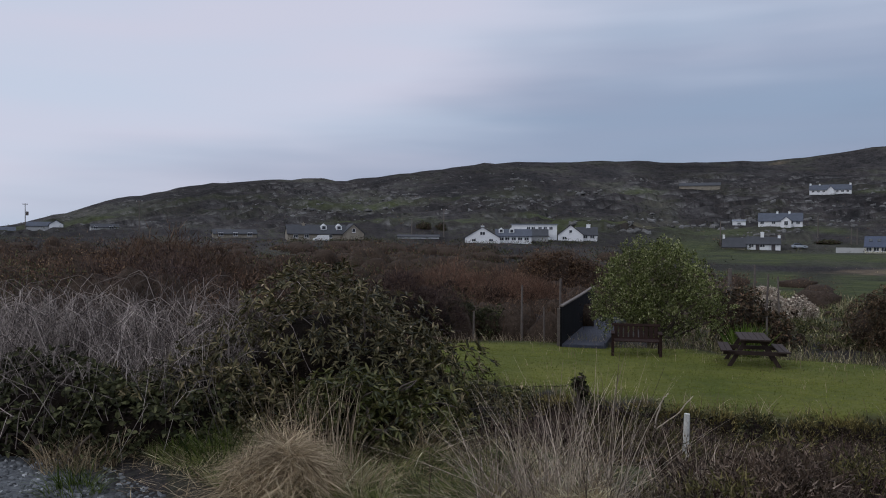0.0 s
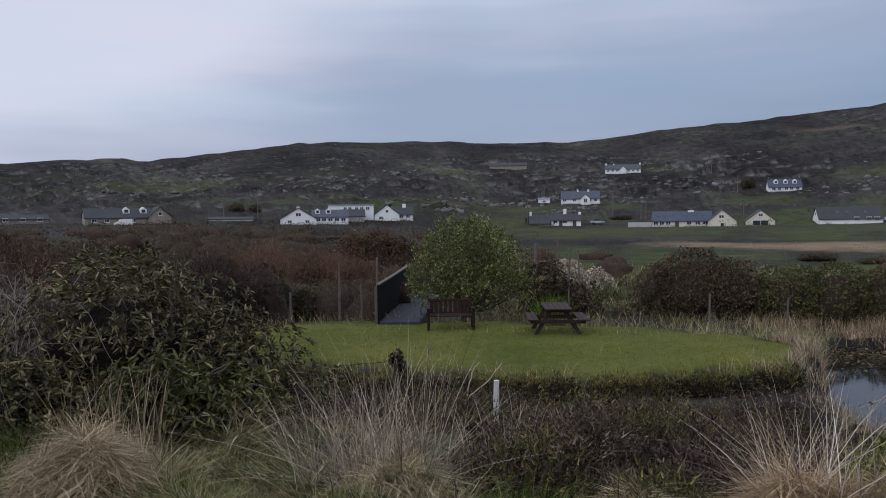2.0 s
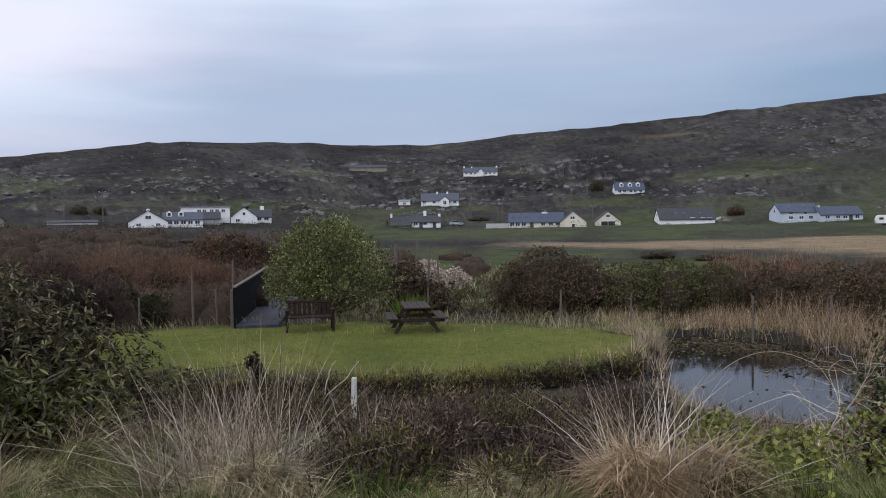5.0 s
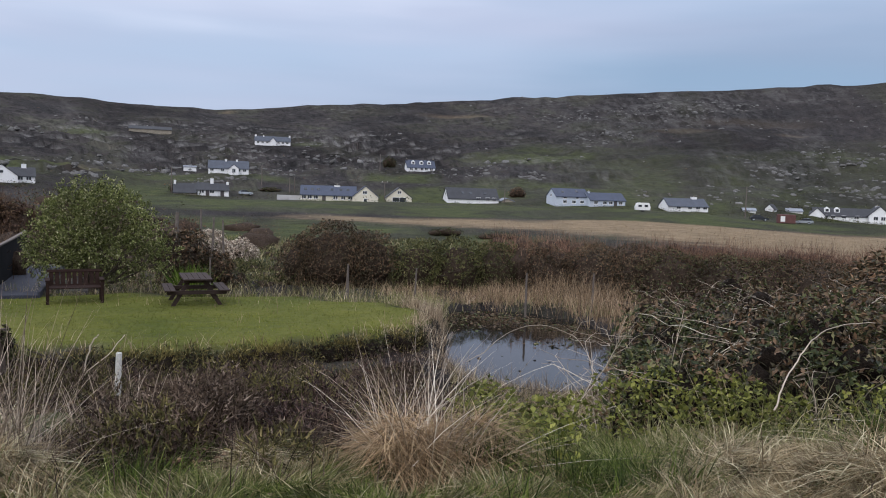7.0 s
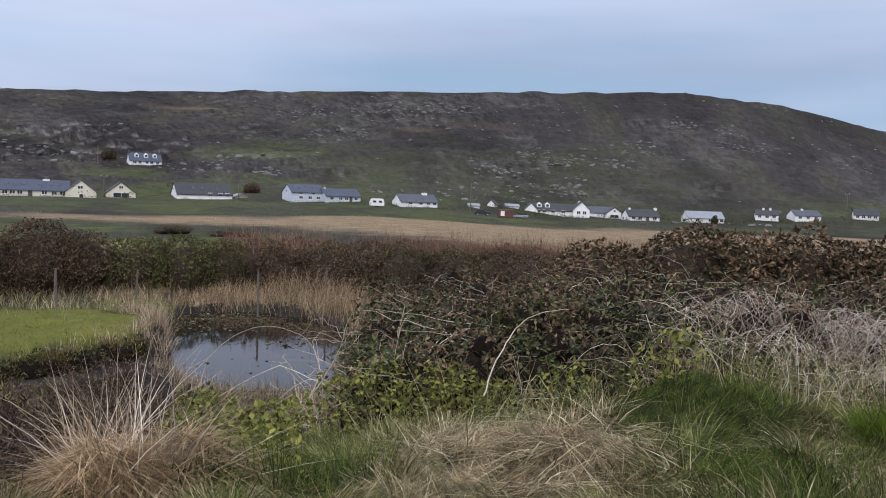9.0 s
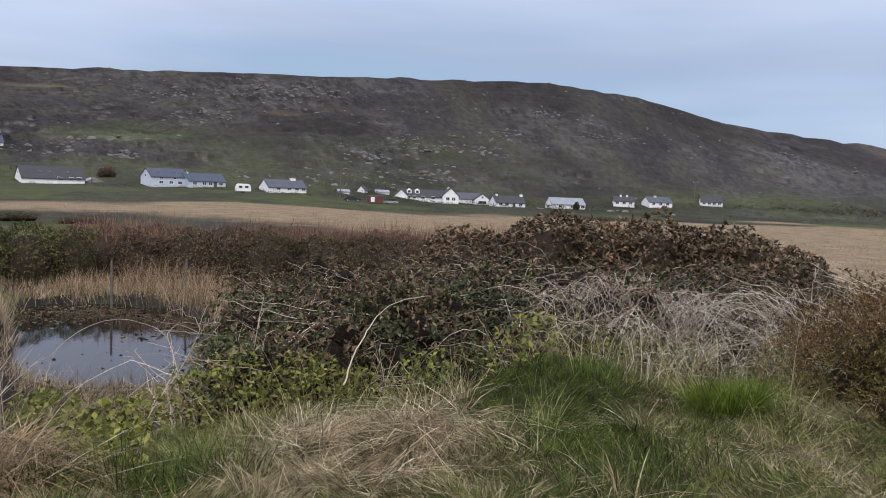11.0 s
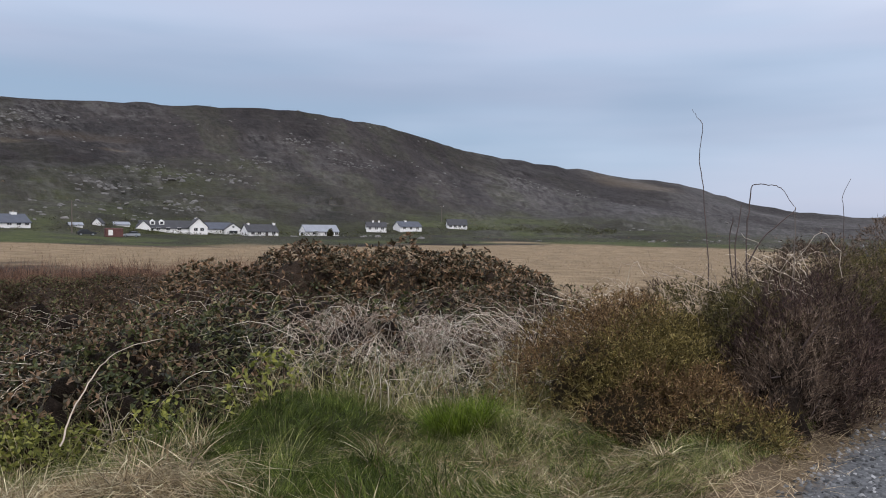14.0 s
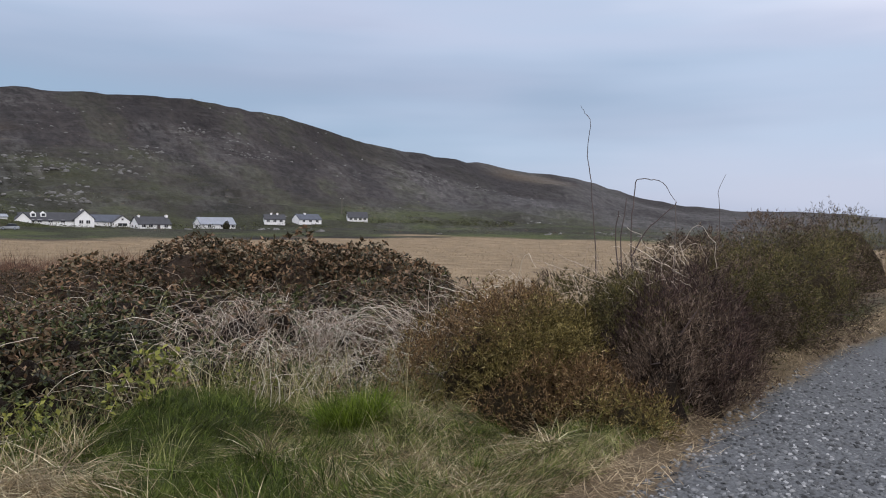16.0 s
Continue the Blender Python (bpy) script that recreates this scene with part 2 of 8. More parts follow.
GREY_TWIG = plant("grey_dead_twig", [(0, (0.075, 0.06, 0.055)), (0.5, (0.20, 0.165, 0.145)), (1, (0.40, 0.345, 0.305))], patch=1.5, patch_dark=0.5, through_light=0.05)
PALE_STEM = plant("bleached_stem", [(0, (0.19, 0.148, 0.115)), (0.5, (0.40, 0.325, 0.255)), (1, (0.64, 0.56, 0.46))], patch=1.5, patch_dark=0.75, through_light=0.1)
DEAD_CANE = plant("dead_cane", [(0, (0.19, 0.14, 0.105)), (0.5, (0.44, 0.345, 0.275)), (1, (0.68, 0.59, 0.50))], patch=1.5, patch_dark=0.7, through_light=0.1)
FIELD = plant("field_grass", [(0, (0.13, 0.093, 0.055)), (0.5, (0.228, 0.17, 0.102)), (1, (0.31, 0.24, 0.15))], patch=0.05, patch_dark=0.75, through_light=0.2)
REED = plant("dry_reed", [(0, (0.13, 0.092, 0.06)), (0.5, (0.29, 0.217, 0.145)), (1, (0.48, 0.395, 0.28))], patch=0.8, patch_dark=0.7, through_light=0.2)
LAWN_BLADE = plant("lawn_blade", [(0, (0.11, 0.125, 0.018)), (0.6, (0.128, 0.148, 0.022)), (1, (0.16, 0.168, 0.033))], patch=0.6, patch_dark=0.66, through_light=0.3)
# bush cores: inner twigs whose dark colour stands in for deep shade
INNER = plain("shaded_inner_twigs", (0.015, 0.011, 0.008), 0.95, 9, 0.7, 0.8, fine=45, dist=0.04, gloss=0.1)
INNER_BROWN = plain("shaded_brown_twigs", (0.050, 0.036, 0.026), 0.95, 9, 0.6, 0.8, fine=45, dist=0.04, gloss=0.1)
# gorse hearts: the shade of the crevices is put into the wood's colour
SHADED_GORSE_WOOD = plain("shaded_gorse_wood", (0.027, 0.020, 0.011), 0.95, 14, 0.6, 0.9, fine=70, dist=0.03, gloss=0.1)
RED_TWIG = plant("red_twig", [(0, (0.06, 0.035, 0.028)), (0.5, (0.16, 0.088, 0.058)), (1, (0.26, 0.165, 0.11))], patch=0.3, through_light=0.1)
BARK = plain("bark", (0.09, 0.07, 0.055), 0.9, 8, 0.4, 0.5)
DEAD_TWIG = plain("dead_twig", (0.075, 0.055, 0.05), 0.9, 8, 0.4)
STAKE_WHITE = plain("weathered_white_paint", (0.55, 0.54, 0.50), 0.8, 12, 0.25, 0.3)
POST_WOOD = plain("grey_post_wood", (0.12, 0.10, 0.085), 0.9, 9, 0.35, 0.4)
BENCH_WOOD = plain("dark_stained_wood", (0.024, 0.013, 0.010), 0.95, 7, 0.35, 0.3, gloss=0.2)
TABLE_WOOD = plain("picnic_table_wood", (0.030, 0.018, 0.014), 0.95, 7, 0.35, 0.3)
BLACK_PANEL = plain("black_plastic_panel", (0.007, 0.007, 0.008), 0.95, 3, 0.4, 0.1, gloss=0.12)
DECK = plain("dark_wet_deck", (0.034, 0.037, 0.052), 0.7, 5, 0.3, 0.2, gloss=0.3)
WHITE_WALL = plain("white_render", (0.77, 0.775, 0.77), 0.85, 0.5, 0.08, 0.0, fine=4)
CREAM_WALL = plain("cream_render", (0.62, 0.58, 0.47), 0.85, 0.5, 0.1, 0.0, fine=4)
GREY_WALL = plain("grey_render", (0.42, 0.42, 0.41), 0.85, 0.5, 0.12, 0.0, fine=4)
STONE_WALL = plain("buff_stone_wall", (0.26, 0.23, 0.18), 0.9, 0.8, 0.3, 0.0, fine=5)
PALE_BLUE_WALL = plain("pale_blue_render", (0.48, 0.53, 0.60), 0.85, 0.5, 0.1, 0.0, fine=4)
SLATE = plain("slate_roof", (0.062, 0.072, 0.092), 0.8, 0.6, 0.25, 0.0, fine=7)
SLATE_DARK = plain("dark_slate_roof", (0.040, 0.042, 0.047), 0.85, 0.6, 0.25, 0.0, fine=7)
SLATE_BLUE = plain("blue_slate_roof", (0.048, 0.060, 0.092), 0.75, 0.6, 0.2, 0.0, fine=7)
SHEET_GREY = plain("grey_sheet_roof", (0.20, 0.22, 0.25), 0.5, 0.5, 0.2, 0.0, fine=5)
GLASS_DARK = plain("dark_window_glass", (0.03, 0.035, 0.042), 0.12, 0.6, 0.2, 0.0, fine=4)
FRAME_WHITE = plain("white_window_frame", (0.75, 0.75, 0.74), 0.5, 2, 0.05)
DOOR_PAINT = plain("dark_door_paint", (0.06, 0.05, 0.05), 0.5, 2, 0.2)
RED_METAL = plain("faded_red_metal", (0.098, 0.036, 0.031), 0.6, 1, 0.25)
CAR_DARK = plain("dark_car_paint", (0.02, 0.024, 0.03), 0.25, 2, 0.1)
CAR_SILVER = plain("silver_car_paint", (0.42, 0.46, 0.50), 0.25, 2, 0.08, metal=0.4)
CARAVAN_WHITE = plain("white_caravan_shell", (0.74, 0.74, 0.72), 0.35, 1, 0.06)
RUST = plain("rusted_wire", (0.035, 0.022, 0.018), 0.9, 8, 0.4, metal=0.3)
RUBBER = plain("tyre_rubber", (0.02, 0.02, 0.02), 0.9, 8, 0.2)
ROCK = plain("grey_hill_rock", (0.145, 0.141, 0.134), 0.9, 0.35, 0.45, 0.0, fine=2.5)
CRAG = plain("pale_crag_rock", (0.115, 0.112, 0.106), 0.9, 0.35, 0.5, 0.0, fine=2.5)
STONE = plant("road_stone", [(0, (0.060, 0.063, 0.065)), (0.5, (0.115, 0.121, 0.124)), (0.85, (0.18, 0.187, 0.19)), (1, (0.27, 0.275, 0.275))], rough=0.8, patch=2.0, patch_dark=0.8, through_light=0.0)

# ---- the lie of the land: z = 0 on the road ----
def smooth(a, b, x):
    t = np.clip((x - a) / (b - a), 0, 1)
    return t * t * (3 - 2 * t)


def lattice(ix, iy):
    h = (ix.astype(np.int64) * 374761393 + iy.astype(np.int64) * 668265263) & 0x7FFFFFFF
    h = ((h ^ (h >> 13)) * 1274126177) & 0x7FFFFFFF
    return ((h ^ (h >> 16)) & 0xFFFF) / 65535.0


def vnoise(x, y):
    x, y = np.asarray(x, float), np.asarray(y, float)
    ix, iy = np.floor(x), np.floor(y)
    fx, fy = x - ix, y - iy
    fx, fy = fx * fx * (3 - 2 * fx), fy * fy * (3 - 2 * fy)
    ix, iy = ix.astype(np.int64), iy.astype(np.int64)
    a, b, c, d = lattice(ix, iy), lattice(ix + 1, iy), lattice(ix, iy + 1), lattice(ix + 1, iy + 1)
    return (a + (b - a) * fx) * (1 - fy) + (c + (d - c) * fx) * fy - 0.5


def fbm(x, y, octaves=4):
    return sum(vnoise(x * 2.03**k + 17.1 * k, y * 2.03**k - 9.7 * k) * 0.5**k for k in range(octaves))


SKYLINE = [(-60, -0.3), (-31, 0.2), (-26.4, 1.1), (-23, 2.2), (-18, 3.35), (-15, 3.7), (-9, 3.95), (-7, 3.85), (-3.5, 4.4), (2.7, 5.2), (6, 5.48), (12, 5.34), (18, 5.08), (23, 5.22),
           (30, 5.85), (37, 6.35), (45, 6.85), (52, 7.25), (60, 7.4), (66, 7.6), (72, 7.72), (74.5, 7.6), (77, 7.35), (79, 7.0), (81, 6.62), (83.3, 5.95), (85, 5.55), (87, 5.15), (89, 4.85), (91.1, 4.45), (93.2, 4.03), (95.3, 3.7), (97.3, 3.35), (99.4, 3.12), (101.4, 2.9), (103.5, 2.4), (105.5, 1.8), (107.4, 1.3), (109.4, 0.92), (112, 0.62), (118, 0.5), (150, -0.3)]
# level ground cut into the hill for the upper houses: bearing and distance
BENCHES = [(18.2, 486), (26.4, 452), (20.8, 324), (23.4, 308), (37.0, 334)]


def bearing(x, y):
    return np.degrees(np.arctan2(x, y))


# rock outcrops on the hill, and pastures and bleached banks: bearing, distance, half-width in degrees, half-depth in metres
OUTCROPS = [(58, 616, 2.2, 22), (54, 604, 2.4, 22), (48.2, 584, 2.0, 30), (50.3, 488, 1.6, 25), (65.9, 436, 1.6, 26), (67.4, 348, 1.0, 18), (75.1, 604, 1.4, 16), (71.9, 501, 1.4, 22), (70, 450, 1.6, 20), (91.6, 700, 1.0, 20),
            (94.9, 690, 1.0, 20), (45.3, 315, 0.6, 6), (13.4, 272, 0.9, 10), (14.6, 345, 0.9, 14), (24, 350, 2.2, 16), (30, 395, 2.5, 16), (5, 400, 3.0, 20), (-6, 380, 3.0, 20), (62, 392, 1.4, 16), (79, 560, 1.6, 24)]
PASTURES = [(14.3, 468, 1.5, 9), (28.8, 457, 0.9, 5), (36.0, 303, 2.2, 12), (34.1, 308, 1.2, 10), (-4.3, 413, 2.2, 22), (8.0, 330, 2.5, 12), (43.0, 262, 3.0, 10)]
BLEACHED = [(39.8, 600, 2.3, 7, 0.32), (55.6, 513, 1.8, 9, 0.16), (62.6, 515, 0.9, 4, 0.22), (23.1, 632, 0.25, 14, 0.4), (14.0, 300, 1.2, 20, 0.2), (99, 900, 3.0, 60, 0.2), (60, 560, 4.0, 14, 0.1)]


def road_shift(x, y):
    """How far the road's edge bears outwards, along the road."""
    return np.interp((x - y) * 0.7071, (4.2, 4.7, 5.8, 7.9, 10.3, 14.2), (0, 0.02, 0.16, 0.5, 0.66, 0.86))


def lawn_at(x, y):
    """Below 1 inside the mown lawn: a rounded oblong, drawn in at its near eastern corner."""
    dx, dy = x - 4.75, y - 15.85
    a, b = dx * 0.865 - dy * 0.502, dx * 0.502 + dy * 0.865
    half = 3.15 - 0.33 * np.clip(a - 2.6, 0, 4) * (b < 0)
    return (np.abs(a / 6.3) ** 2.6 + np.abs(b / half) ** 2.6) ** (1 / 2.6)


POND_X, POND_Y, POND_LONG, POND_WIDE = 12.33, 11.86, 4.1, 1.9


def pond_axes(x, y):
    """Along and across the pond; its far end is cut off aslant, its near end runs out in a corner below the lawn."""
    dx, dy = x - POND_X, y - POND_Y
    across, along = dx * 0.785 - dy * 0.62, dx * 0.62 + dy * 0.785
    return along + (0.45 * across + 0.5) * smooth(-3.0, 1.0, along) - 0.12 * across * (1 - smooth(-3.0, 1.0, along)), across


def pond_at(x, y):
    a, b = pond_axes(x, y)
    return (np.abs(a / np.where(a > 0, POND_LONG, POND_LONG + 0.75)) ** 3 + np.abs(b / POND_WIDE) ** 3) ** (1 / 3)


def height(x, y):
    x, y = np.asarray(x, float), np.asarray(y, float)
    r = np.hypot(x, y)
    az = np.degrees(np.arctan2(x, y))
    u = (x + y) * 0.7071
    # the road, its verge and the ditch below it
    z = np.interp(u - road_shift(x, y), (-60, -3.2, -2.8, 2.05, 2.5, 3.4, 5.4, 7.0, 8.6, 10.5, 12.5, 16, 40), (0, 0, 0, 0, 0.07, 0.05, -0.28, -0.85, -1.35, -1.5, -1.45, -1.5, -1.9))
    z = z + fbm(x * 0.9, y * 0.9, 3) * 0.18 * smooth(2.2, 3.4, u)
    z = z + 0.45 * np.exp(-(((x - 7.0) / 1.3) ** 2 + ((y - 1.7) / 1.5) ** 2))
    z = z + fbm(x * 2.1 + 8, y * 2.1, 2) * 0.22 * smooth(2.5, 3.3, u) * (1 - smooth(6.5, 8.0, u)) * (1 - smooth(11, 14, r))
    z = z + 0.13 * np.exp(-(((x - 4.2) / 0.85) ** 2 + ((y - 1.75) / 0.68) ** 2) ** 2)
    lw = lawn_at(x, y)
    z = z + (-1.15 + fbm(x * 0.3, y * 0.3, 2) * 0.06 - z) * (1 - smooth(1.0, 1.14, lw))
    z = z + (-2.15 - z) * (1 - smooth(0.9, 1.09, pond_at(x, y))) * smooth(0.98, 1.06, lw)
    # the plain: level ahead, falling to the east, rising a little in the north-west
    plain_z = -2.5 - 2.3 * smooth(52, 70, az) * smooth(40, 180, r) + 2.3 * (1 - smooth(-4, 24, az)) * smooth(25, 190, r)
    z = z + (plain_z - z) * smooth(22, 60, r) * smooth(-20, 8, u)
    z = z + fbm(x * 0.05, y * 0.05, 3) * 0.5 * smooth(30, 80, r) * (1 - smooth(25, 60, az) * 0.6)
    # the hill
    foot = np.interp(az, (-40, 0, 20, 30, 60, 75, 100, 120), (225, 215, 222, 232, 240, 300, 330, 380))
    top = np.interp(az, (-40, 0, 40, 70, 85, 115), (560, 600, 680, 700, 760, 1300))
    sky_line = np.interp(az, [a for a, e in SKYLINE], [e for a, e in SKYLINE])
    sky_line = sky_line + fbm(az * 0.9 + 5, az * 0.13, 4) * 0.16
    low = np.degrees(np.arctan((plain_z - EYE) / foot))
    s = np.clip((r - foot) / (top - foot), 0, 1)
    lumps = fbm(x * 0.012 + 5, y * 0.012, 5) * (1 - s * 0.65)
    el = low + (sky_line - low) * s**0.85 + lumps * 0.75 * smooth(0.0, 0.25, s) * smooth(-0.2, 1.5, sky_line)
    hill = EYE + r * np.tan(np.radians(el))
    hill = hill - np.clip(r - top, 0, None) * 0.16
    hill = hill + fbm(x * 0.06, y * 0.06, 4) * 3.0 * smooth(0, 0.2, s) * (1 - s * 0.6)
    # benches and rock steps across the slope
    level = hill / 5.0 + fbm(az * 0.35, r * 0.022 + 4, 4) * 3.0
    part_way = level - np.floor(level)
    step = (np.floor(level) + smooth(0.62, 0.9, part_way) - level) * 4.4 + 1.4
    share = smooth(-0.16, 0.12, fbm(az * 0.09 + 3, r * 0.007, 3)) * smooth(0.05, 0.16, s) * (1 - smooth(0.9, 0.98, s)) * np.interp(az, (35, 50, 84, 92), (1, 0.25, 0.22, 0.6))
    for ba, br in BENCHES:
        share = share * (1 - np.exp(-(((az - ba) * br * 0.01745) / 20) ** 2 - ((r - br) / 24) ** 2) )
    hill = hill + step * share
    inside = smooth(-45, -31, az) * (1 - smooth(118, 140, az))
    far = np.where(r > foot, np.maximum(hill, -6.0), z)
    return z + (far - z) * inside * smooth(0, 12, r - foot)


def h1(x, y):
    return float(height(np.array([x]), np.array([y]))[0])


def cover(x, y):
    """What grows where: shares of lawn, rough green, tan field, gravel and bare rock."""
    r, az, u = np.hypot(x, y), np.degrees(np.arctan2(x, y)), (x + y) * 0.7071
    wob = fbm(x * 0.7, y * 0.7, 3)
    gravel = 1 - smooth(1.88, 2.08, u - road_shift(x, y) + wob * 0.25)
    gravel = gravel * smooth(-3.7, -3.2, u + wob * 0.3)
    lawn = 1 - smooth(0.97, 1.03, lawn_at(x, y) + wob * 0.06)
    edge = np.interp(az, (30, 45, 56, 68, 90, 104, 112), (118, 122, 128, 165, 215, 215, 190))
    tan = smooth(-8, 8, r - np.interp(az, (30, 50, 66, 74, 82), (96, 82, 60, 42, 21)) + wob * 8) * (1 - smooth(-6, 6, r - edge + fbm(x * 0.03, y * 0.03, 3) * 40)) * smooth(25, 33, az + wob * 4)
    green = smooth(-4, 6, r - edge) * (1 - smooth(225, 275, r + fbm(x * 0.02, y * 0.02, 3) * 50)) * smooth(12, 18, az) * (1 - smooth(106, 116, az))
    green = np.maximum(green, smooth(0.08, 0.2, fbm(x * 0.011 + 40, y * 0.011, 3)) * smooth(230, 260, r) * (1 - smooth(380, 520, r)) * 0.8)
    green = np.maximum(green, (1 - smooth(84, 104, r + wob * 8)) * smooth(26, 34, r) * smooth(14, 18, az) * (1 - smooth(46, 58, az)) * (1 - tan) * (0.45 + 0.55 * smooth(-0.15, 0.15, fbm(x * 0.06, y * 0.06, 3))))
    green = np.maximum(green, smooth(2.2, 2.7, u) * (1 - smooth(7, 10, u)) * (1 - smooth(14, 20, r)))
    green = np.maximum(green, 0.5 * smooth(235, 262, r + wob * 10) * (1 - smooth(300, 560, r + fbm(x * 0.012, y * 0.012, 3) * 160)) * smooth(44, 52, az))
    rocky = (0.3 * smooth(0.1, 0.28, fbm(az * 0.22, r * 0.012 + 9, 5)) + 0.6 * np.exp(-((az - 54) / 7) ** 2 - ((r - 590) / 80) ** 2) + 0.45 * np.exp(-((az - 92) / 4) ** 2 - ((r - 620) / 120) ** 2)) * smooth(260, 340, r)
    green = np.maximum(green, (1 - smooth(-3.9, -3.3, u)) * (1 - smooth(40, 80, r)))
    green = green * np.where(r > 60, 0.4 + 0.6 * smooth(-0.12, 0.1, fbm(az * 0.35 + 7, r * 0.05, 3)), 1)
    for ba, br, wa, wr in PASTURES:
        green = np.maximum(green, 0.8 * np.exp(-((az - ba + wob * 0.3) / wa) ** 4 - ((r - br + wob * 3) / wr) ** 4))
    for ba, br, wa, wr, k in BLEACHED:
        tan = np.maximum(tan, k * np.exp(-((az - ba + wob * 0.4) / wa) ** 4 - ((r - br + wob * 4) / wr) ** 4))
    strip = u - road_shift(x, y) + wob * 0.2
    litter = smooth(1.85, 2.0, strip) * (1 - smooth(2.4, 2.6, strip)) * (1 - smooth(25, 40, r)) * smooth(-1, 3, (x - y) * 0.7071)
    green, tan = green * (1 - litter), np.maximum(tan, litter * 0.6)
    return lawn, green, tan, gravel, rocky


def make_ground():
    turns = np.concatenate([np.arange(-50, 130, 0.78), np.arange(130, 310, 3.0)])
    rings = np.concatenate([[0.0], 0.5 * 1.039 ** np.arange(0, 160), np.arange(228, 800, 6.0), np.arange(800, 1330, 18.0), 1340 * 1.07 ** np.arange(0, 36)])
    az, rr = np.meshgrid(np.radians(turns), rings[1:], indexing="ij")
    x, y = rr * np.sin(az), rr * np.cos(az)
    z = height(x.ravel(), y.ravel())
    n, k = x.shape
    verts = np.concatenate([np.stack([x.ravel(), y.ravel(), z], 1), [[0, 0, 0]]])
    i, j = np.meshgrid(np.arange(n), np.arange(k - 1), indexing="ij")
    i2 = (i + 1) % n
    quads = np.stack([i * k + j, i * k + j + 1, i2 * k + j + 1, i2 * k + j], -1).reshape(-1, 4)
    a = np.arange(n)
    tris = np.stack([np.full(n, n * k), a * k, ((a + 1) % n) * k], 1)
    me = bpy.data.meshes.new("ground")
    me.from_pydata(verts.tolist(), [], quads.tolist() + tris.tolist())
    me.polygons.foreach_set("use_smooth", np.ones(len(me.polygons), bool))
    shares = list(cover(verts[:, 0], verts[:, 1]))
    far_out = np.hypot(verts[:, 0], verts[:, 1])
    steep = (height(verts[:, 0] * 1.008, verts[:, 1] * 1.008) - verts[:, 2]) / np.maximum(far_out * 0.008, 0.01)
    shares[4] = np.clip(shares[4] * 0.6 + np.interp(np.degrees(np.arctan2(verts[:, 0], verts[:, 1])), (35, 50, 84, 92), (0.85, 0.3, 0.25, 0.5)) * smooth(0.3, 0.62, steep) * smooth(235, 270, far_out), 0, 1)
    for name, values in zip(("lawn", "green", "tan", "gravel", "rocky"), shares):
        me.attributes.new(name, "FLOAT", "POINT").data.foreach_set("value", values.astype(np.float32))
    b_all = bearing(verts[:, 0], verts[:, 1])
    ledges = smooth(245, 300, far_out) * (0.1 + 0.5 * smooth(-0.1, 0.25, fbm(verts[:, 0] * 0.012, verts[:, 1] * 0.012, 3))) * (1 - 0.85 * smooth(40, 52, b_all))
    for ba, br, wa, wr in OUTCROPS:
        ledges = np.maximum(ledges, 0.75 * np.exp(-((b_all - ba) / (wa * 1.3)) ** 2 - ((far_out - br) / (wr * 1.3)) ** 2))
    me.attributes.new("headland_haze", "FLOAT", "POINT").data.foreach_set("value", (0.75 * smooth(84, 102, b_all) * smooth(300, 500, far_out)).astype(np.float32))
    bushy = smooth(240, 300, far_out) * (1 - 0.7 * smooth(44, 58, b_all))
    me.attributes.new("bushy", "FLOAT", "POINT").data.foreach_set("value", bushy.astype(np.float32))
    me.attributes.new("ledges", "FLOAT", "POINT").data.foreach_set("value", ledges.astype(np.float32))
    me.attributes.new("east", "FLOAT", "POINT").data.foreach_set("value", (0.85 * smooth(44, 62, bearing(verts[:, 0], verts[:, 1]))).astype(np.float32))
    # pattern coordinates by bearing and distance, stretched to fit the camera's view
    slope = np.stack([np.arctan2(verts[:, 0], verts[:, 1]) * 450 + np.hypot(verts[:, 0], verts[:, 1]) * 0.12, np.hypot(verts[:, 0], verts[:, 1]) * 0.22, verts[:, 2] * 0.2], 1)
    me.attributes.new("slope", "FLOAT_VECTOR", "POINT").data.foreach_set("vector", slope.astype(np.float32).ravel())
    me.update()
    return me


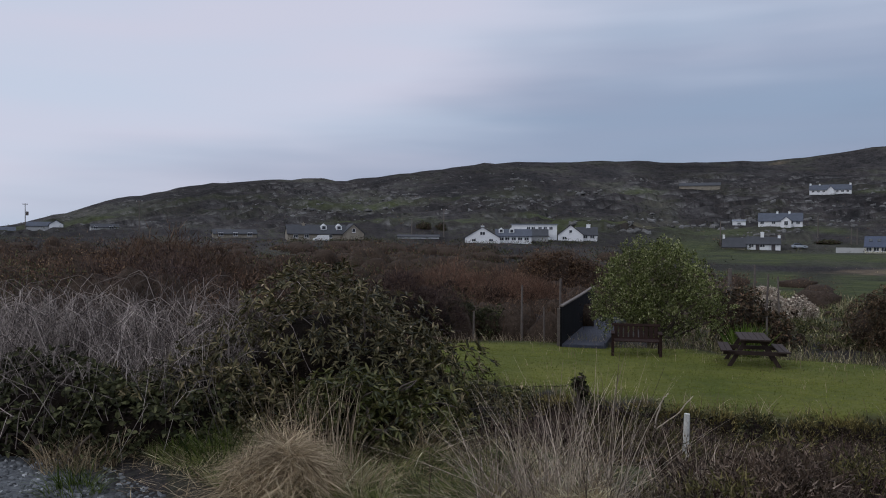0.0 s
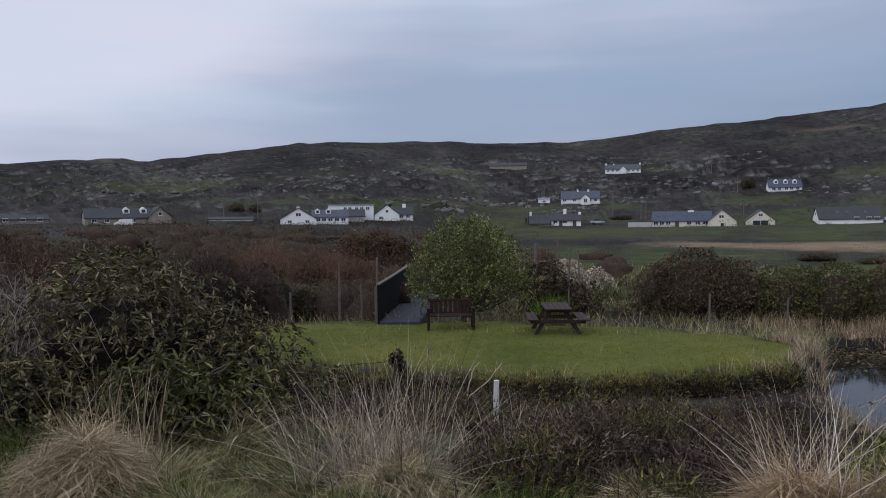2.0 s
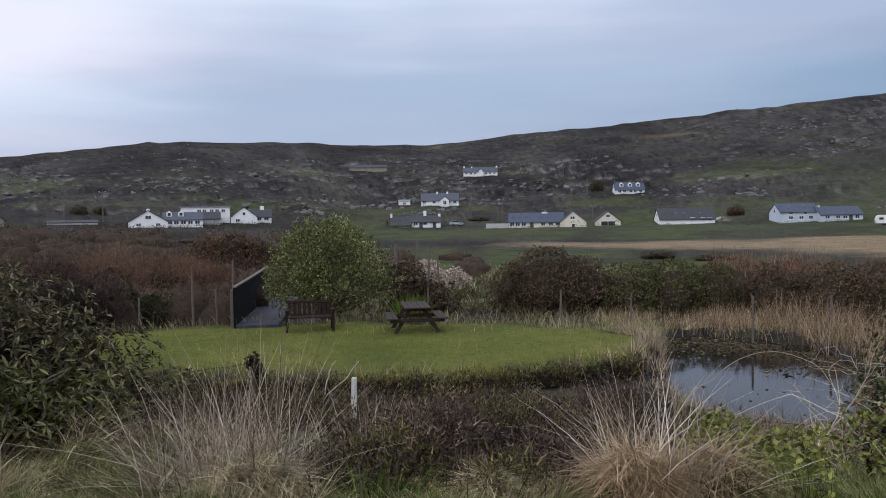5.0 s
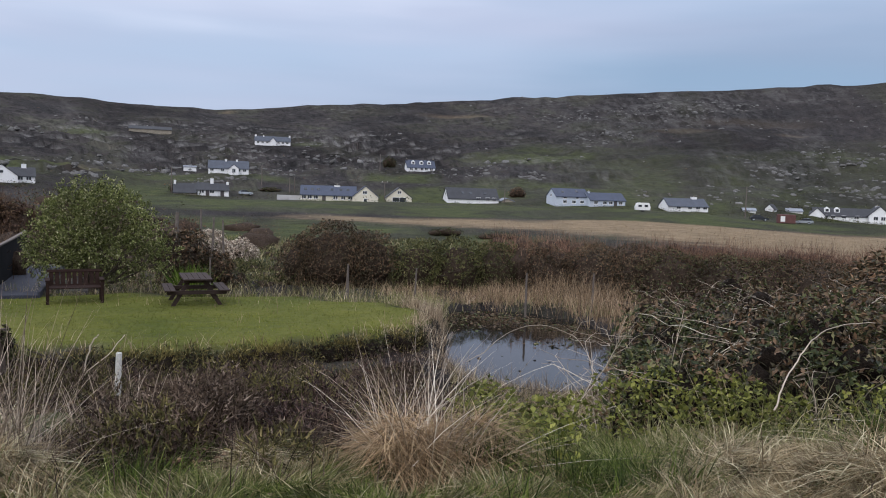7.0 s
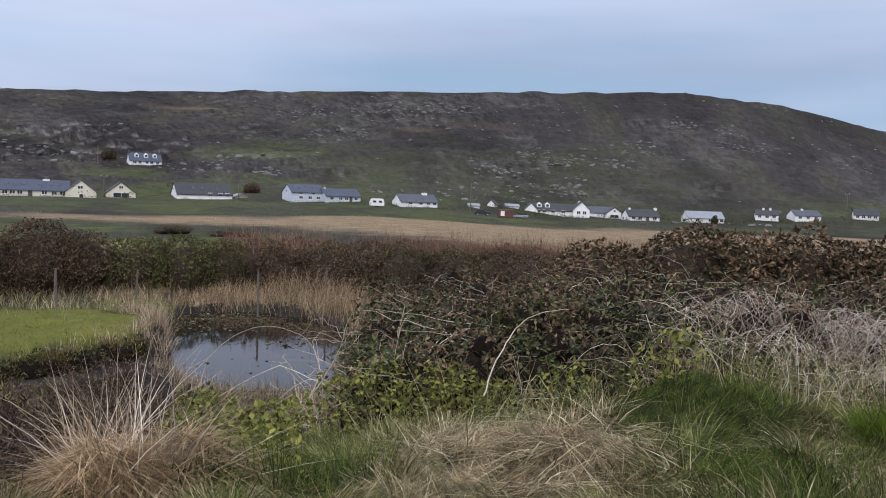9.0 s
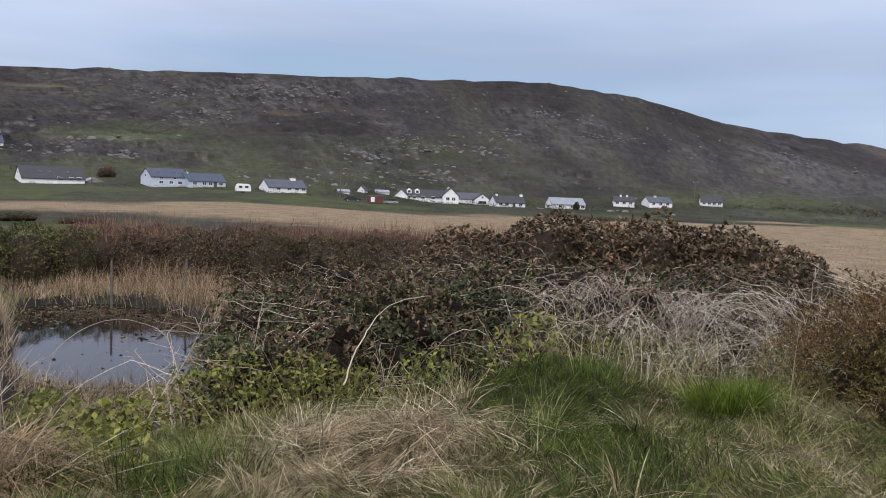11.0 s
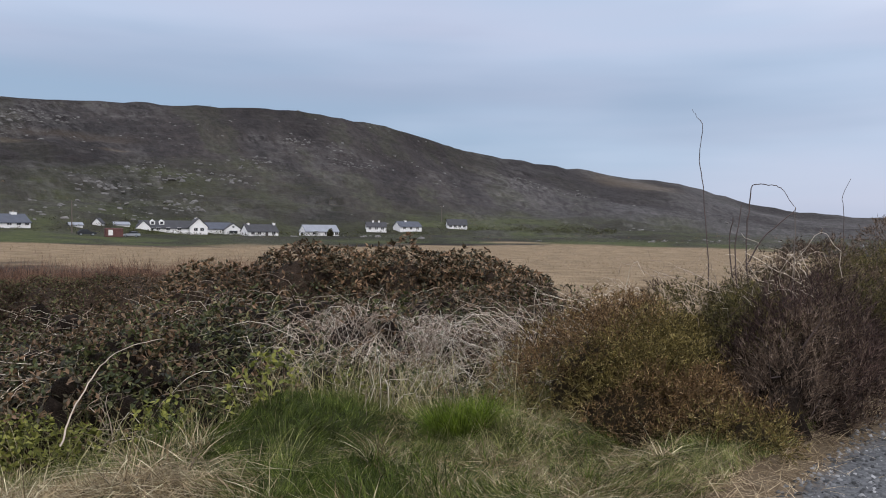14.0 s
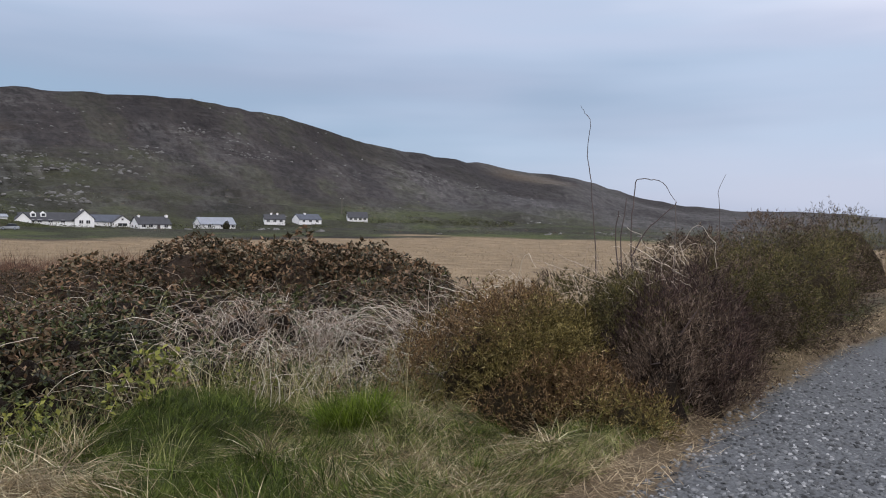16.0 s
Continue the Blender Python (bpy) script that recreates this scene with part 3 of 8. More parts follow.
def ground_material():
    m, nt, nodes, links, bsdf = material("moorland_ground")

    def share(name):
        a = nodes.new("ShaderNodeAttribute")
        a.attribute_name = name
        return a.outputs["Fac"]

    fine = noise_node(nodes, links, 26.0, 5.0, 0.7)
    mid_n = noise_node(nodes, links, 0.35, 6.0, 0.65)
    lie = nodes.new("ShaderNodeAttribute")
    lie.attribute_name = "slope"
    # heather, bracken, rough grass and bleached grass lie in bands across the slope
    def banded(scale, along, up, detail=5.0, rough=0.62):
        mp = nodes.new("ShaderNodeMapping")
        mp.inputs["Scale"].default_value = (along, up, up)
        links.new(lie.outputs["Vector"], mp.inputs["Vector"])
        n = noise_node(nodes, links, scale, detail, rough)
        links.new(mp.outputs[0], n.inputs["Vector"])
        return n

    bands = banded(0.04, 0.8, 1.9)
    # moor tones, with extra grey-blue mixed in to stand for haze
    moor = ramp(nodes, [(0.36, (0.0145, 0.0130, 0.0130)), (0.45, (0.0255, 0.0220, 0.0215)), (0.52, (0.0345, 0.0300, 0.0280)), (0.57, (0.0345, 0.0340, 0.0245)), (0.63, (0.046, 0.042, 0.034)), (0.70, (0.065, 0.060, 0.049))])
    gullies = banded(0.022, 1.3, 1.0, 5.0, 0.58)
    choose = nodes.new("ShaderNodeMix")
    links.new(share("east"), choose.inputs[0])
    links.new(bands.outputs["Fac"], choose.inputs[2])
    links.new(gullies.outputs["Fac"], choose.inputs[3])
    links.new(choose.outputs[0], moor.inputs["Fac"])
    # multiplies the ground colour darker on the eastern slope
    east_darker = mix_colour(nodes, links, share("east"), (1.0, 1.0, 1.0), (0.83, 0.82, 0.84))
    # distant eastern ground fades to paler grey: haze painted into the colour
    moor_col = mix_colour(nodes, links, share("headland_haze"), moor.outputs["Color"], (0.070, 0.068, 0.068))
    grain = ramp(nodes, [(0.34, (0.62, 0.62, 0.62)), (0.52, (1.0, 1.0, 1.0)), (0.68, (1.45, 1.43, 1.4))])
    links.new(mid_n.outputs["Fac"], grain.inputs["Fac"])
    col = mix_colour(nodes, links, 1.0, moor_col, grain.outputs["Color"], "MULTIPLY")
    col = mix_colour(nodes, links, 1.0, col, east_darker, "MULTIPLY")
    broad = noise_node(nodes, links, 0.014, 3.0, 0.5)
    links.new(lie.outputs["Vector"], broad.inputs["Vector"])
    tuft = noise_node(nodes, links, 0.35, 5.0, 0.65)
    links.new(lie.outputs["Vector"], tuft.inputs["Vector"])
    links.new(tuft.outputs["Fac"], grain.inputs["Fac"])
    sweep = ramp(nodes, [(0.38, (0.55, 0.52, 0.50)), (0.62, (1.4, 1.42, 1.38))])
    links.new(broad.outputs["Fac"], sweep.inputs["Fac"])
    col = mix_colour(nodes, links, 1.0, col, sweep.outputs["Color"], "MULTIPLY")
    # dark bushes of heather and gorse, and thin pale ledges of rock
    shrubby = ramp(nodes, [(0.52, (1, 1, 1)), (0.60, (0.45, 0.45, 0.42))])
    links.new(banded(0.3, 1.0, 1.5, 4.0, 0.6).outputs["Fac"], shrubby.inputs["Fac"])
    col = mix_colour(nodes, links, share("bushy"), col, shrubby.outputs["Color"], "MULTIPLY")
    ledge = ramp(nodes, [(0.585, (0, 0, 0)), (0.65, (1, 1, 1))])
    links.new(banded(0.3, 0.7, 1.7, 5.0, 0.7).outputs["Fac"], ledge.inputs["Fac"])
    bare = nodes.new("ShaderNodeMath")
    bare.operation = "MULTIPLY"
    links.new(ledge.outputs["Color"], bare.inputs[0])
    links.new(share("ledges"), bare.inputs[1])
    col = mix_colour(nodes, links, bare.outputs[0], col, (0.135, 0.128, 0.118))
    for name, dark, light, tex in (
        ("green", (0.026, 0.034, 0.012), (0.080, 0.092, 0.031), mid_n), ("tan", (0.148, 0.108, 0.064), (0.28, 0.212, 0.13), mid_n),
        ("rocky", (0.08, 0.078, 0.072), (0.23, 0.22, 0.21), mid_n), ("lawn", (0.072, 0.088, 0.015), (0.140, 0.142, 0.030), mid_n), ("gravel", (0.05, 0.053, 0.056), (0.15, 0.158, 0.164), fine)):
        r = ramp(nodes, [(0.32, dark), (0.68, light)])
        links.new(tex.outputs["Fac"], r.inputs["Fac"])
        fac = share(name)
        if name == "rocky":
            spots = nodes.new("ShaderNodeMath")
            spots.operation = "MULTIPLY"
            cut = ramp(nodes, [(0.44, (0, 0, 0)), (0.58, (1, 1, 1))])
            rn = noise_node(nodes, links, 0.2, 6.0, 0.72)
            links.new(lie.outputs["Vector"], rn.inputs["Vector"])
            links.new(rn.outputs["Fac"], cut.inputs["Fac"])
            links.new(fac, spots.inputs[0])
            links.new(cut.outputs["Color"], spots.inputs[1])
            fac = spots.outputs[0]
        col = mix_colour(nodes, links, fac, col, r.outputs["Color"])
    links.new(col, bsdf.inputs["Base Color"])
    bsdf.inputs["Roughness"].default_value = 0.95
    bsdf.inputs["Specular IOR Level"].default_value = 0.15
    bp = nodes.new("ShaderNodeBump")
    bp.inputs["Strength"].default_value, bp.inputs["Distance"].default_value = 0.7, 0.02
    links.new(fine.outputs["Fac"], bp.inputs["Height"])
    bp2 = nodes.new("ShaderNodeBump")
    bp2.inputs["Strength"].default_value, bp2.inputs["Distance"].default_value = 0.8, 1.6
    flat = nodes.new("ShaderNodeMath")
    flat.operation = "SUBTRACT"
    flat.inputs[0].default_value = 0.8
    flat.use_clamp = True
    links.new(share("gravel"), flat.inputs[1])
    links.new(flat.outputs[0], bp2.inputs["Strength"])
    links.new(mid_n.outputs["Fac"], bp2.inputs["Height"])
    links.new(bp.outputs[0], bp2.inputs["Normal"])
    links.new(bp2.outputs[0], bsdf.inputs["Normal"])
    return m


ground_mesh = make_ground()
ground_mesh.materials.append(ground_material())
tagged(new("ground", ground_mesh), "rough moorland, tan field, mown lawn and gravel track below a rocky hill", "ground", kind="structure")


def water_material():
    m, nt, nodes, links, bsdf = material("dark_pond_water")
    bsdf.inputs["Base Color"].default_value = (0.012, 0.010, 0.008, 1)
    bsdf.inputs["Roughness"].default_value = 0.04
    bsdf.inputs["IOR"].default_value = 1.33
    n = noise_node(nodes, links, 5.0, 3.0)
    bp = nodes.new("ShaderNodeBump")
    bp.inputs["Strength"].default_value, bp.inputs["Distance"].default_value = 0.05, 0.02
    links.new(n.outputs["Fac"], bp.inputs["Height"])
    links.new(bp.outputs[0], bsdf.inputs["Normal"])
    return m


def pond_surface():
    bm = bmesh.new()
    ring = []
    for k in range(96):
        c, d = math.cos(k * math.pi / 48), math.sin(k * math.pi / 48)
        low, high = 0.1, 9.0
        for _ in range(30):
            mid = (low + high) / 2
            if pond_at(POND_X + c * mid, POND_Y + d * mid) < 1.11:
                low = mid
            else:
                high = mid
        ring.append(bm.verts.new((POND_X + c * low, POND_Y + d * low, -1.7)))
    bm.faces.new(ring)
    bmesh.ops.recalc_face_normals(bm, faces=bm.faces)
    if bm.faces[:][0].normal.z < 0:
        bmesh.ops.reverse_faces(bm, faces=bm.faces)
    me = bpy.data.meshes.new("water")
    bm.to_mesh(me)
    bm.free()
    me.materials.append(water_material())
    return new("water", me)


tagged(pond_surface(), "dark still peaty pond water with floating dead leaves", "pond", kind="structure")

# ---- builders: many small pieces in one mesh ----
rng = np.random.default_rng(7)


def put(name, verts, faces, mat, parent=None, smooth_faces=False):
    """One mesh object from arrays; all faces have the same number of corners."""
    verts, faces = np.asarray(verts, np.float32).reshape(-1, 3), np.asarray(faces, np.int32)
    me = bpy.data.meshes.new(name)
    n, k = faces.shape
    me.vertices.add(len(verts))
    me.vertices.foreach_set("co", verts.ravel())
    me.loops.add(n * k)
    me.loops.foreach_set("vertex_index", faces.ravel())
    me.polygons.add(n)
    me.polygons.foreach_set("loop_start", np.arange(0, n * k, k, dtype=np.int32))
    me.polygons.foreach_set("loop_total", np.full(n, k, np.int32))
    if smooth_faces:
        me.polygons.foreach_set("use_smooth", np.ones(n, bool))
    me.update(calc_edges=True)
    me.materials.append(mat)
    ob = new(name, me)
    if parent:
        ob.parent = parent
    return ob


def unit(v):
    return v / np.maximum(np.linalg.norm(v, axis=-1, keepdims=True), 1e-9)


def repeat_faces(template, count, per):
    return (np.asarray(template)[None] + (np.arange(count) * per)[:, None, None]).reshape(-1, len(template[0]))


def blades(p, length, width, lean, droop, heading=None, segments=3):
    """Grass blades that rise from p, lean and bend over. Returns vertices and quads."""
    n = len(p)
    length, width, lean, droop = (np.broadcast_to(np.asarray(v, float), (n,)) for v in (length, width, lean, droop))
    heading = rng.uniform(0, 2 * np.pi, n) if heading is None else heading
    out = np.stack([np.cos(heading), np.sin(heading), np.zeros(n)], 1)
    turn = heading + rng.uniform(-1.2, 1.2, n)
    side = np.stack([-np.sin(turn), np.cos(turn), np.zeros(n)], 1)
    rows = []
    for k in range(segments + 1):
        s = k / segments
        along = length * (np.sin(lean) * s + droop * s * s * 0.8)
        rise = length * (np.cos(lean) * s - droop * s * s * 0.45)
        c = p + out * along[:, None] + np.array([0, 0, 1.0]) * rise[:, None]
        w = (width * (1 - s) ** 0.6 * 0.5 + 0.0004)[:, None]
        rows += [c - side * w, c + side * w]
    v = np.stack(rows, 1)
    f = [(2 * k, 2 * k + 1, 2 * k + 3, 2 * k + 2) for k in range(segments)]
    return v.reshape(-1, 3), repeat_faces(f, n, 2 * (segments + 1))


def leaves(p, axis, length, width, fold=0.25, long_leaf=False):
    """Leaves with a fold along the middle, from p along axis. Returns vertices and triangles."""
    n = len(p)
    length, width = (np.broadcast_to(np.asarray(v, float), (n,))[:, None] for v in (length, width))
    axis = unit(axis)
    side = unit(np.cross(axis, rng.normal(size=(n, 3)) * 0.5 + np.array([0, 0, 1.0])))
    up = np.cross(side, axis)
    if long_leaf:
        v = [p, p + axis * length * 0.4 + side * width * 0.5 + up * width * fold, p + axis * length * 0.75 + side * width * 0.42, p + axis * length - up * length * 0.12,
             p + axis * length * 0.75 - side * width * 0.42, p + axis * length * 0.4 - side * width * 0.5 + up * width * fold, p + axis * length * 0.5 - up * width * 0.1]
        f = [(0, 6, 1), (1, 6, 2), (2, 6, 3), (3, 6, 4), (4, 6, 5), (5, 6, 0)]
    else:
        v = [p, p + axis * length * 0.5 + side * width * 0.5 + up * width * fold, p + axis * length, p + axis * length * 0.5 - side * width * 0.5 + up * width * fold]
        f = [(0, 2, 1), (0, 3, 2)]
    return np.stack(v, 1).reshape(-1, 3), repeat_faces(f, n, len(v))


def spines(p, axis, length, width):
    """Single narrow triangles, from p along axis. Returns vertices and triangles."""
    side = unit(np.cross(axis, rng.normal(size=p.shape))) * (width * 0.5)[:, None]
    return np.stack([p - side, p + side, p + unit(axis) * length[:, None]], 1).reshape(-1, 3), np.arange(len(p) * 3).reshape(-1, 3)


def tubes(path, radius, sides=3):
    """Thin tubes along many paths of k points each. Returns vertices and quads."""
    n, k, _ = path.shape
    radius = np.broadcast_to(np.asarray(radius, float), (n, k))
    along = unit(np.gradient(path, axis=1))
    side = unit(np.cross(along, np.array([0.31, 0.17, 0.93])))
    other = np.cross(along, side)
    ring = [path + (side * math.cos(a) + other * math.sin(a)) * radius[..., None] for a in (2 * math.pi * j / sides for j in range(sides))]
    v = np.stack(ring, 2).reshape(n, k * sides, 3)
    f = [(q * sides + j, q * sides + (j + 1) % sides, (q + 1) * sides + (j + 1) % sides, (q + 1) * sides + j) for q in range(k - 1) for j in range(sides)]
    return v.reshape(-1, 3), repeat_faces(f, n, k * sides)


def canes(p, heading, reach, rise, tip_drop, k=9, wobble=0.03, stiff=0.65):
    """Arching canes from p: up to rise, out to reach, the tip at tip_drop below the crest."""
    n = len(p)
    s = np.linspace(0, 1, k)[None, :]
    reach, rise, tip_drop = (np.broadcast_to(np.asarray(v, float), (n,))[:, None] for v in (reach, rise, tip_drop))
    out = np.stack([np.cos(heading), np.sin(heading)], 1)
    d = reach * s**1.35
    z = rise * np.sin(np.minimum(s * 1.45, 1.0 + s * 0.3) * np.pi / 2) - tip_drop * np.clip(s - 0.55, 0, 1) ** 2 / 0.2
    straight = (rng.uniform(size=(n, 1)) < stiff) * 1.0
    d = d * (1 - straight) + reach * s * straight
    z = z * (1 - straight) + (rise * 0.9 * s * (1.18 - 0.18 * s)) * straight
    bend = rng.normal(size=(n, 1)) * 0.12 * reach * s * s
    x = p[:, :1] + out[:, :1] * d - out[:, 1:] * bend
    y = p[:, 1:2] + out[:, 1:] * d + out[:, :1] * bend
    path = np.stack([x, y, p[:, 2:3] + z], 2)
    path[:, 1:] += rng.normal(size=(n, k - 1, 3)) * wobble * rise[..., None]
    return path


def sample(n, x0, x1, y0, y1, chance=None):
    """About n places in a rectangle, kept by chance(x, y), with the ground's height."""
    x, y = rng.uniform(x0, x1, n), rng.uniform(y0, y1, n)
    if chance is not None:
        keep = rng.uniform(size=n) < chance(x, y)
        x, y = x[keep], y[keep]
    return np.stack([x, y, height(x, y)], 1)


def polar(n, az0, az1, r0, r1, chance=None, power=1.0):
    az, r = np.radians(rng.uniform(az0, az1, n)), r0 * (r1 / r0) ** (rng.uniform(size=n) ** power)
    x, y = r * np.sin(az), r * np.cos(az)
    if chance is not None:
        keep = rng.uniform(size=n) < chance(x, y)
        x, y = x[keep], y[keep]
    return np.stack([x, y, height(x, y)], 1)


def mound(lobes, n, depth=0.35, lump=0.25, even=False):
    """Places near the lumpy surface of a bush made of ellipsoid lobes (x, y, z, rx, ry, rz), with the way out."""
    ps, outs = [], []
    area = np.array([l[3] * l[4] + l[5] * (l[3] + l[4]) for l in lobes])
    if even:
        # weights fall with squared distance: even density in the camera's view
        area = area / np.array([l[0] ** 2 + l[1] ** 2 for l in lobes])
    for lobe, share in zip(lobes, area / area.sum()):
        m = int(n * share)
        c, r = np.array(lobe[:3]), np.array(lobe[3:])
        d = unit(rng.normal(size=(m, 3)) + np.array([0, 0, 0.25]))
        bumps = fbm(d[:, 0] * 2.2 + c[0] * 3, d[:, 1] * 2.2 + d[:, 2] * 2.9 + c[1], 3)
        f = (1 - depth * rng.uniform(size=m) ** 1.8) * (1 + lump * 2 * bumps)
        ps.append(c + d * r * f[:, None])
        outs.append(unit(d / r))
    p, o = np.concatenate(ps), np.concatenate(outs)
    keep = p[:, 2] > height(p[:, 0], p[:, 1]) + 0.02
    return p[keep], o[keep]


def cores(lobes, share=0.74, lump=0.25, rows=7, cols=9):
    """Dense bush insides, coloured dark for shade: a lumpy closed form within each lobe."""
    th = np.linspace(0.0, np.pi, rows)[:, None]
    ph = np.linspace(0, 2 * np.pi, cols, endpoint=False)[None, :]
    d = np.stack([np.sin(th) * np.cos(ph), np.sin(th) * np.sin(ph), np.cos(th) + 0 * ph], -1).reshape(-1, 3)
    f = [(i * cols + j, (i + 1) * cols + j, (i + 1) * cols + (j + 1) % cols, i * cols + (j + 1) % cols) for i in range(rows - 1) for j in range(cols)]
    l = np.array(lobes)
    bumps = 1 + 2 * lump * fbm(d[None, :, 0] * 2.2 + l[:, :1] * 3, d[None, :, 1] * 2.2 + d[None, :, 2] * 2.9 + l[:, 1:2], 3)
    v = l[:, None, :3] + d[None] * l[:, None, 3:] * (share * bumps)[..., None]
    return v.reshape(-1, 3), repeat_faces(f, len(l), rows * cols)


def thing(name, x, y, label, category, group=""):
    return tagged(new(name), label, category, group)


def bush_stems(lobes, count, radius, mat, parent):
    """Branches that fork from the ground up into the lobes."""
    base = np.array([[lobes[0][0], lobes[0][1], h1(lobes[0][0], lobes[0][1])]])
    starts = base + rng.normal(size=(count, 3)) * np.array([0.25, 0.25, 0.0]) * lobes[0][3]
    starts[:, 2] = height(starts[:, 0], starts[:, 1]) - 0.05
    p, _ = mound(lobes, count * 3, 0.5)
    ends = p[rng.integers(0, len(p), count)]
    s = np.linspace(0, 1, 6)[None, :, None]
    path = starts[:, None] * (1 - s) + ends[:, None] * s
    path[..., 2] += (np.sin(s[..., 0] * np.pi) * 0.12)
    path[:, 1:5] += rng.normal(size=(count, 4, 3)) * 0.05
    put("branchwork", *tubes(path, np.linspace(radius, radius * 0.25, 6)[None], 4), mat, parent)


def leafy_bush(name, lobes, n, length, mat, label, whorl=7, stems=40, category="shrub", group="", long_leaf=True, spread=0.75, ratio=0.32, depth=0.25, stem_mat=None, lump=0.25, heart=0.72):
    """A broad-leaved bush: whorls of leaves over lumpy lobes, on real stems."""
    ob = thing(name, lobes[0][0], lobes[0][1], label, category, group)
    p, o = mound(lobes, n, depth, lump)
    m = len(p)
    tip = unit(o + rng.normal(size=(m, 3)) * 0.35 + np.array([0, 0, 0.35]))
    pp, tt = np.repeat(p, whorl, 0), np.repeat(tip, whorl, 0)
    ring = unit(np.cross(tt, rng.normal(size=(m * whorl, 3))))
    axis = unit(tt * rng.uniform(-0.15, 0.75, (m * whorl, 1)) + ring * spread)
    near_bush = math.hypot(lobes[0][0], lobes[0][1]) < 12
    put("foliage", *leaves(pp, axis, (1.0 if near_bush else 1.2) * length * rng.uniform(0.65, 1.25, m * whorl), (1.0 if near_bush else 1.6) * length * ratio * rng.uniform(0.8, 1.2, m * whorl), 0.2, long_leaf and near_bush), mat, ob)
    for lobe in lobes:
        put("shaded_core", *cores([lobe], heart, lump, 9, 12), INNER if near_bush else INNER_BROWN, ob, True)
    bush_stems(lobes, stems, 0.02, stem_mat or BARK, ob)
    return ob


def knobbly(lobes, per=13, small=0.3):
    """Adds small lobes over the surface of large ones, so that a bush has knobs and crevices."""
    out = [(x, y, z, a * 0.86, b * 0.86, c * 0.86) for x, y, z, a, b, c in lobes]
    for x, y, z, a, b, c in lobes:
        for _ in range(per):
            d = unit(rng.normal(size=3) + np.array([0, 0, 0.35]))
            r = (a * b * c) ** (1 / 3) * small * rng.uniform(0.7, 1.3)
            out.append((x + d[0] * a * 0.84, y + d[1] * b * 0.84, z + d[2] * c * 0.84, r, r, r * 0.9))
    return out


def needle_bush(name, lobes, n, length, mat, label, needles=9, category="shrub", group="", up=0.4, stems=30, width=0.12, dense=False, brown=None, share=0.0):
    """A bush of short shoots set with narrow needles: loose (heather, willow), or dense with stubby fingers over a solid heart (gorse)."""
    ob = thing(name, lobes[0][0], lobes[0][1], label, category, group)
    large = len(lobes)
    if dense:
        lobes = knobbly(lobes)
    p, o = mound(lobes, n, 0.16 if dense else 0.26, 0.26 if dense else 0.25)
    if dense:
        # fingers bunch on small knobs
        p = p + o * np.abs(fbm(p[:, :1] * 7 + p[:, 2:] * 4, p[:, 1:2] * 7 - p[:, 2:] * 3, 2) * 0.16)
    m = len(p)
    shoot = unit(o + rng.normal(size=(m, 3)) * 0.42 + np.array([0, 0, up]))
    reach = length * rng.uniform(0.55, 1.35, m)
    pp, ss, rr = np.repeat(p, needles, 0), np.repeat(shoot, needles, 0), np.repeat(reach, needles)
    k = m * needles
    along = rng.uniform(0, 1, k)
    side = unit(np.cross(ss, rng.normal(size=(k, 3))))
    axis = unit(ss * (0.45 + 0.5 * along[:, None]) + side * rng.uniform(0.3, 0.9, (k, 1))) if dense else unit(ss * 0.8 + side * rng.uniform(0.2, 0.9, (k, 1)))
    q = pp + ss * (along * (rr if dense else length))[:, None]
    dead = fbm(q[:, 0] * 1.1 + 3, q[:, 1] * 1.1 + q[:, 2] * 1.7, 3) + rng.normal(size=k) * 0.12 < share - 0.5 if brown else np.zeros(k, bool)
    for sel, m2, piece in ((~dead, mat, "foliage"), (dead, brown, "browned_foliage")):
        if sel.any():
            j = sel.sum()
            long = rr[sel] * rng.uniform(0.3, 0.55, j) if dense else length * rng.uniform(0.35, 0.8, j)
            put(piece, *spines(q[sel], axis[sel], long, length * width * rng.uniform(0.7, 1.4, j)), m2, ob)
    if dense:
        put("shaded_core", *cores(lobes[:large], 0.74, 0.2, 9, 12), SHADED_GORSE_WOOD, ob, True)
    else:
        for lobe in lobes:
            put("shaded_core", *cores([lobe], 0.6, 0.25), INNER, ob, True)
    bush_stems(lobes, stems, 0.014, DEAD_TWIG, ob)
    return ob


def stuff(name, arrays, mat, label, category="plants"):
    return tagged(put(name, *arrays, mat), label, category, kind="stuff")


def away(x, y):
    return (x + y) * 0.7071


def tussock(x, y, n, length, mat, label, lean=0.5, droop=0.45, width=0.006, spread=0.16, under=None):
    ob = thing("grass_tussock", x, y, label, "grass", "grass tussocks on the verge")
    a, r = rng.uniform(0, 2 * np.pi, n), spread * np.sqrt(rng.uniform(size=n))
    p = np.stack([x + r * np.cos(a), y + r * np.sin(a)], 1)
    p = np.concatenate([p, height(p[:, 0], p[:, 1])[:, None] - 0.02], 1)
    heading = np.where(rng.uniform(size=n) < 0.5, a + rng.normal(size=n) * 0.8, rng.uniform(0, 6.3, n))
    put("tuft", *blades(p, length * rng.uniform(0.45, 1.15, n), width * np.exp(rng.normal(size=n) * 0.45), np.abs(rng.normal(size=n)) * lean, droop * rng.uniform(0.2, 1.4, n), heading, 4), mat, ob)
    under = under or mat
    if n:
        put("base_tuft", *blades(p[: n // 2], length * rng.uniform(0.25, 0.55, n // 2), width * rng.uniform(0.8, 1.6, n // 2), rng.uniform(0.2, 1.1, n // 2), 0.5, None, 3), under, ob)
    return ob


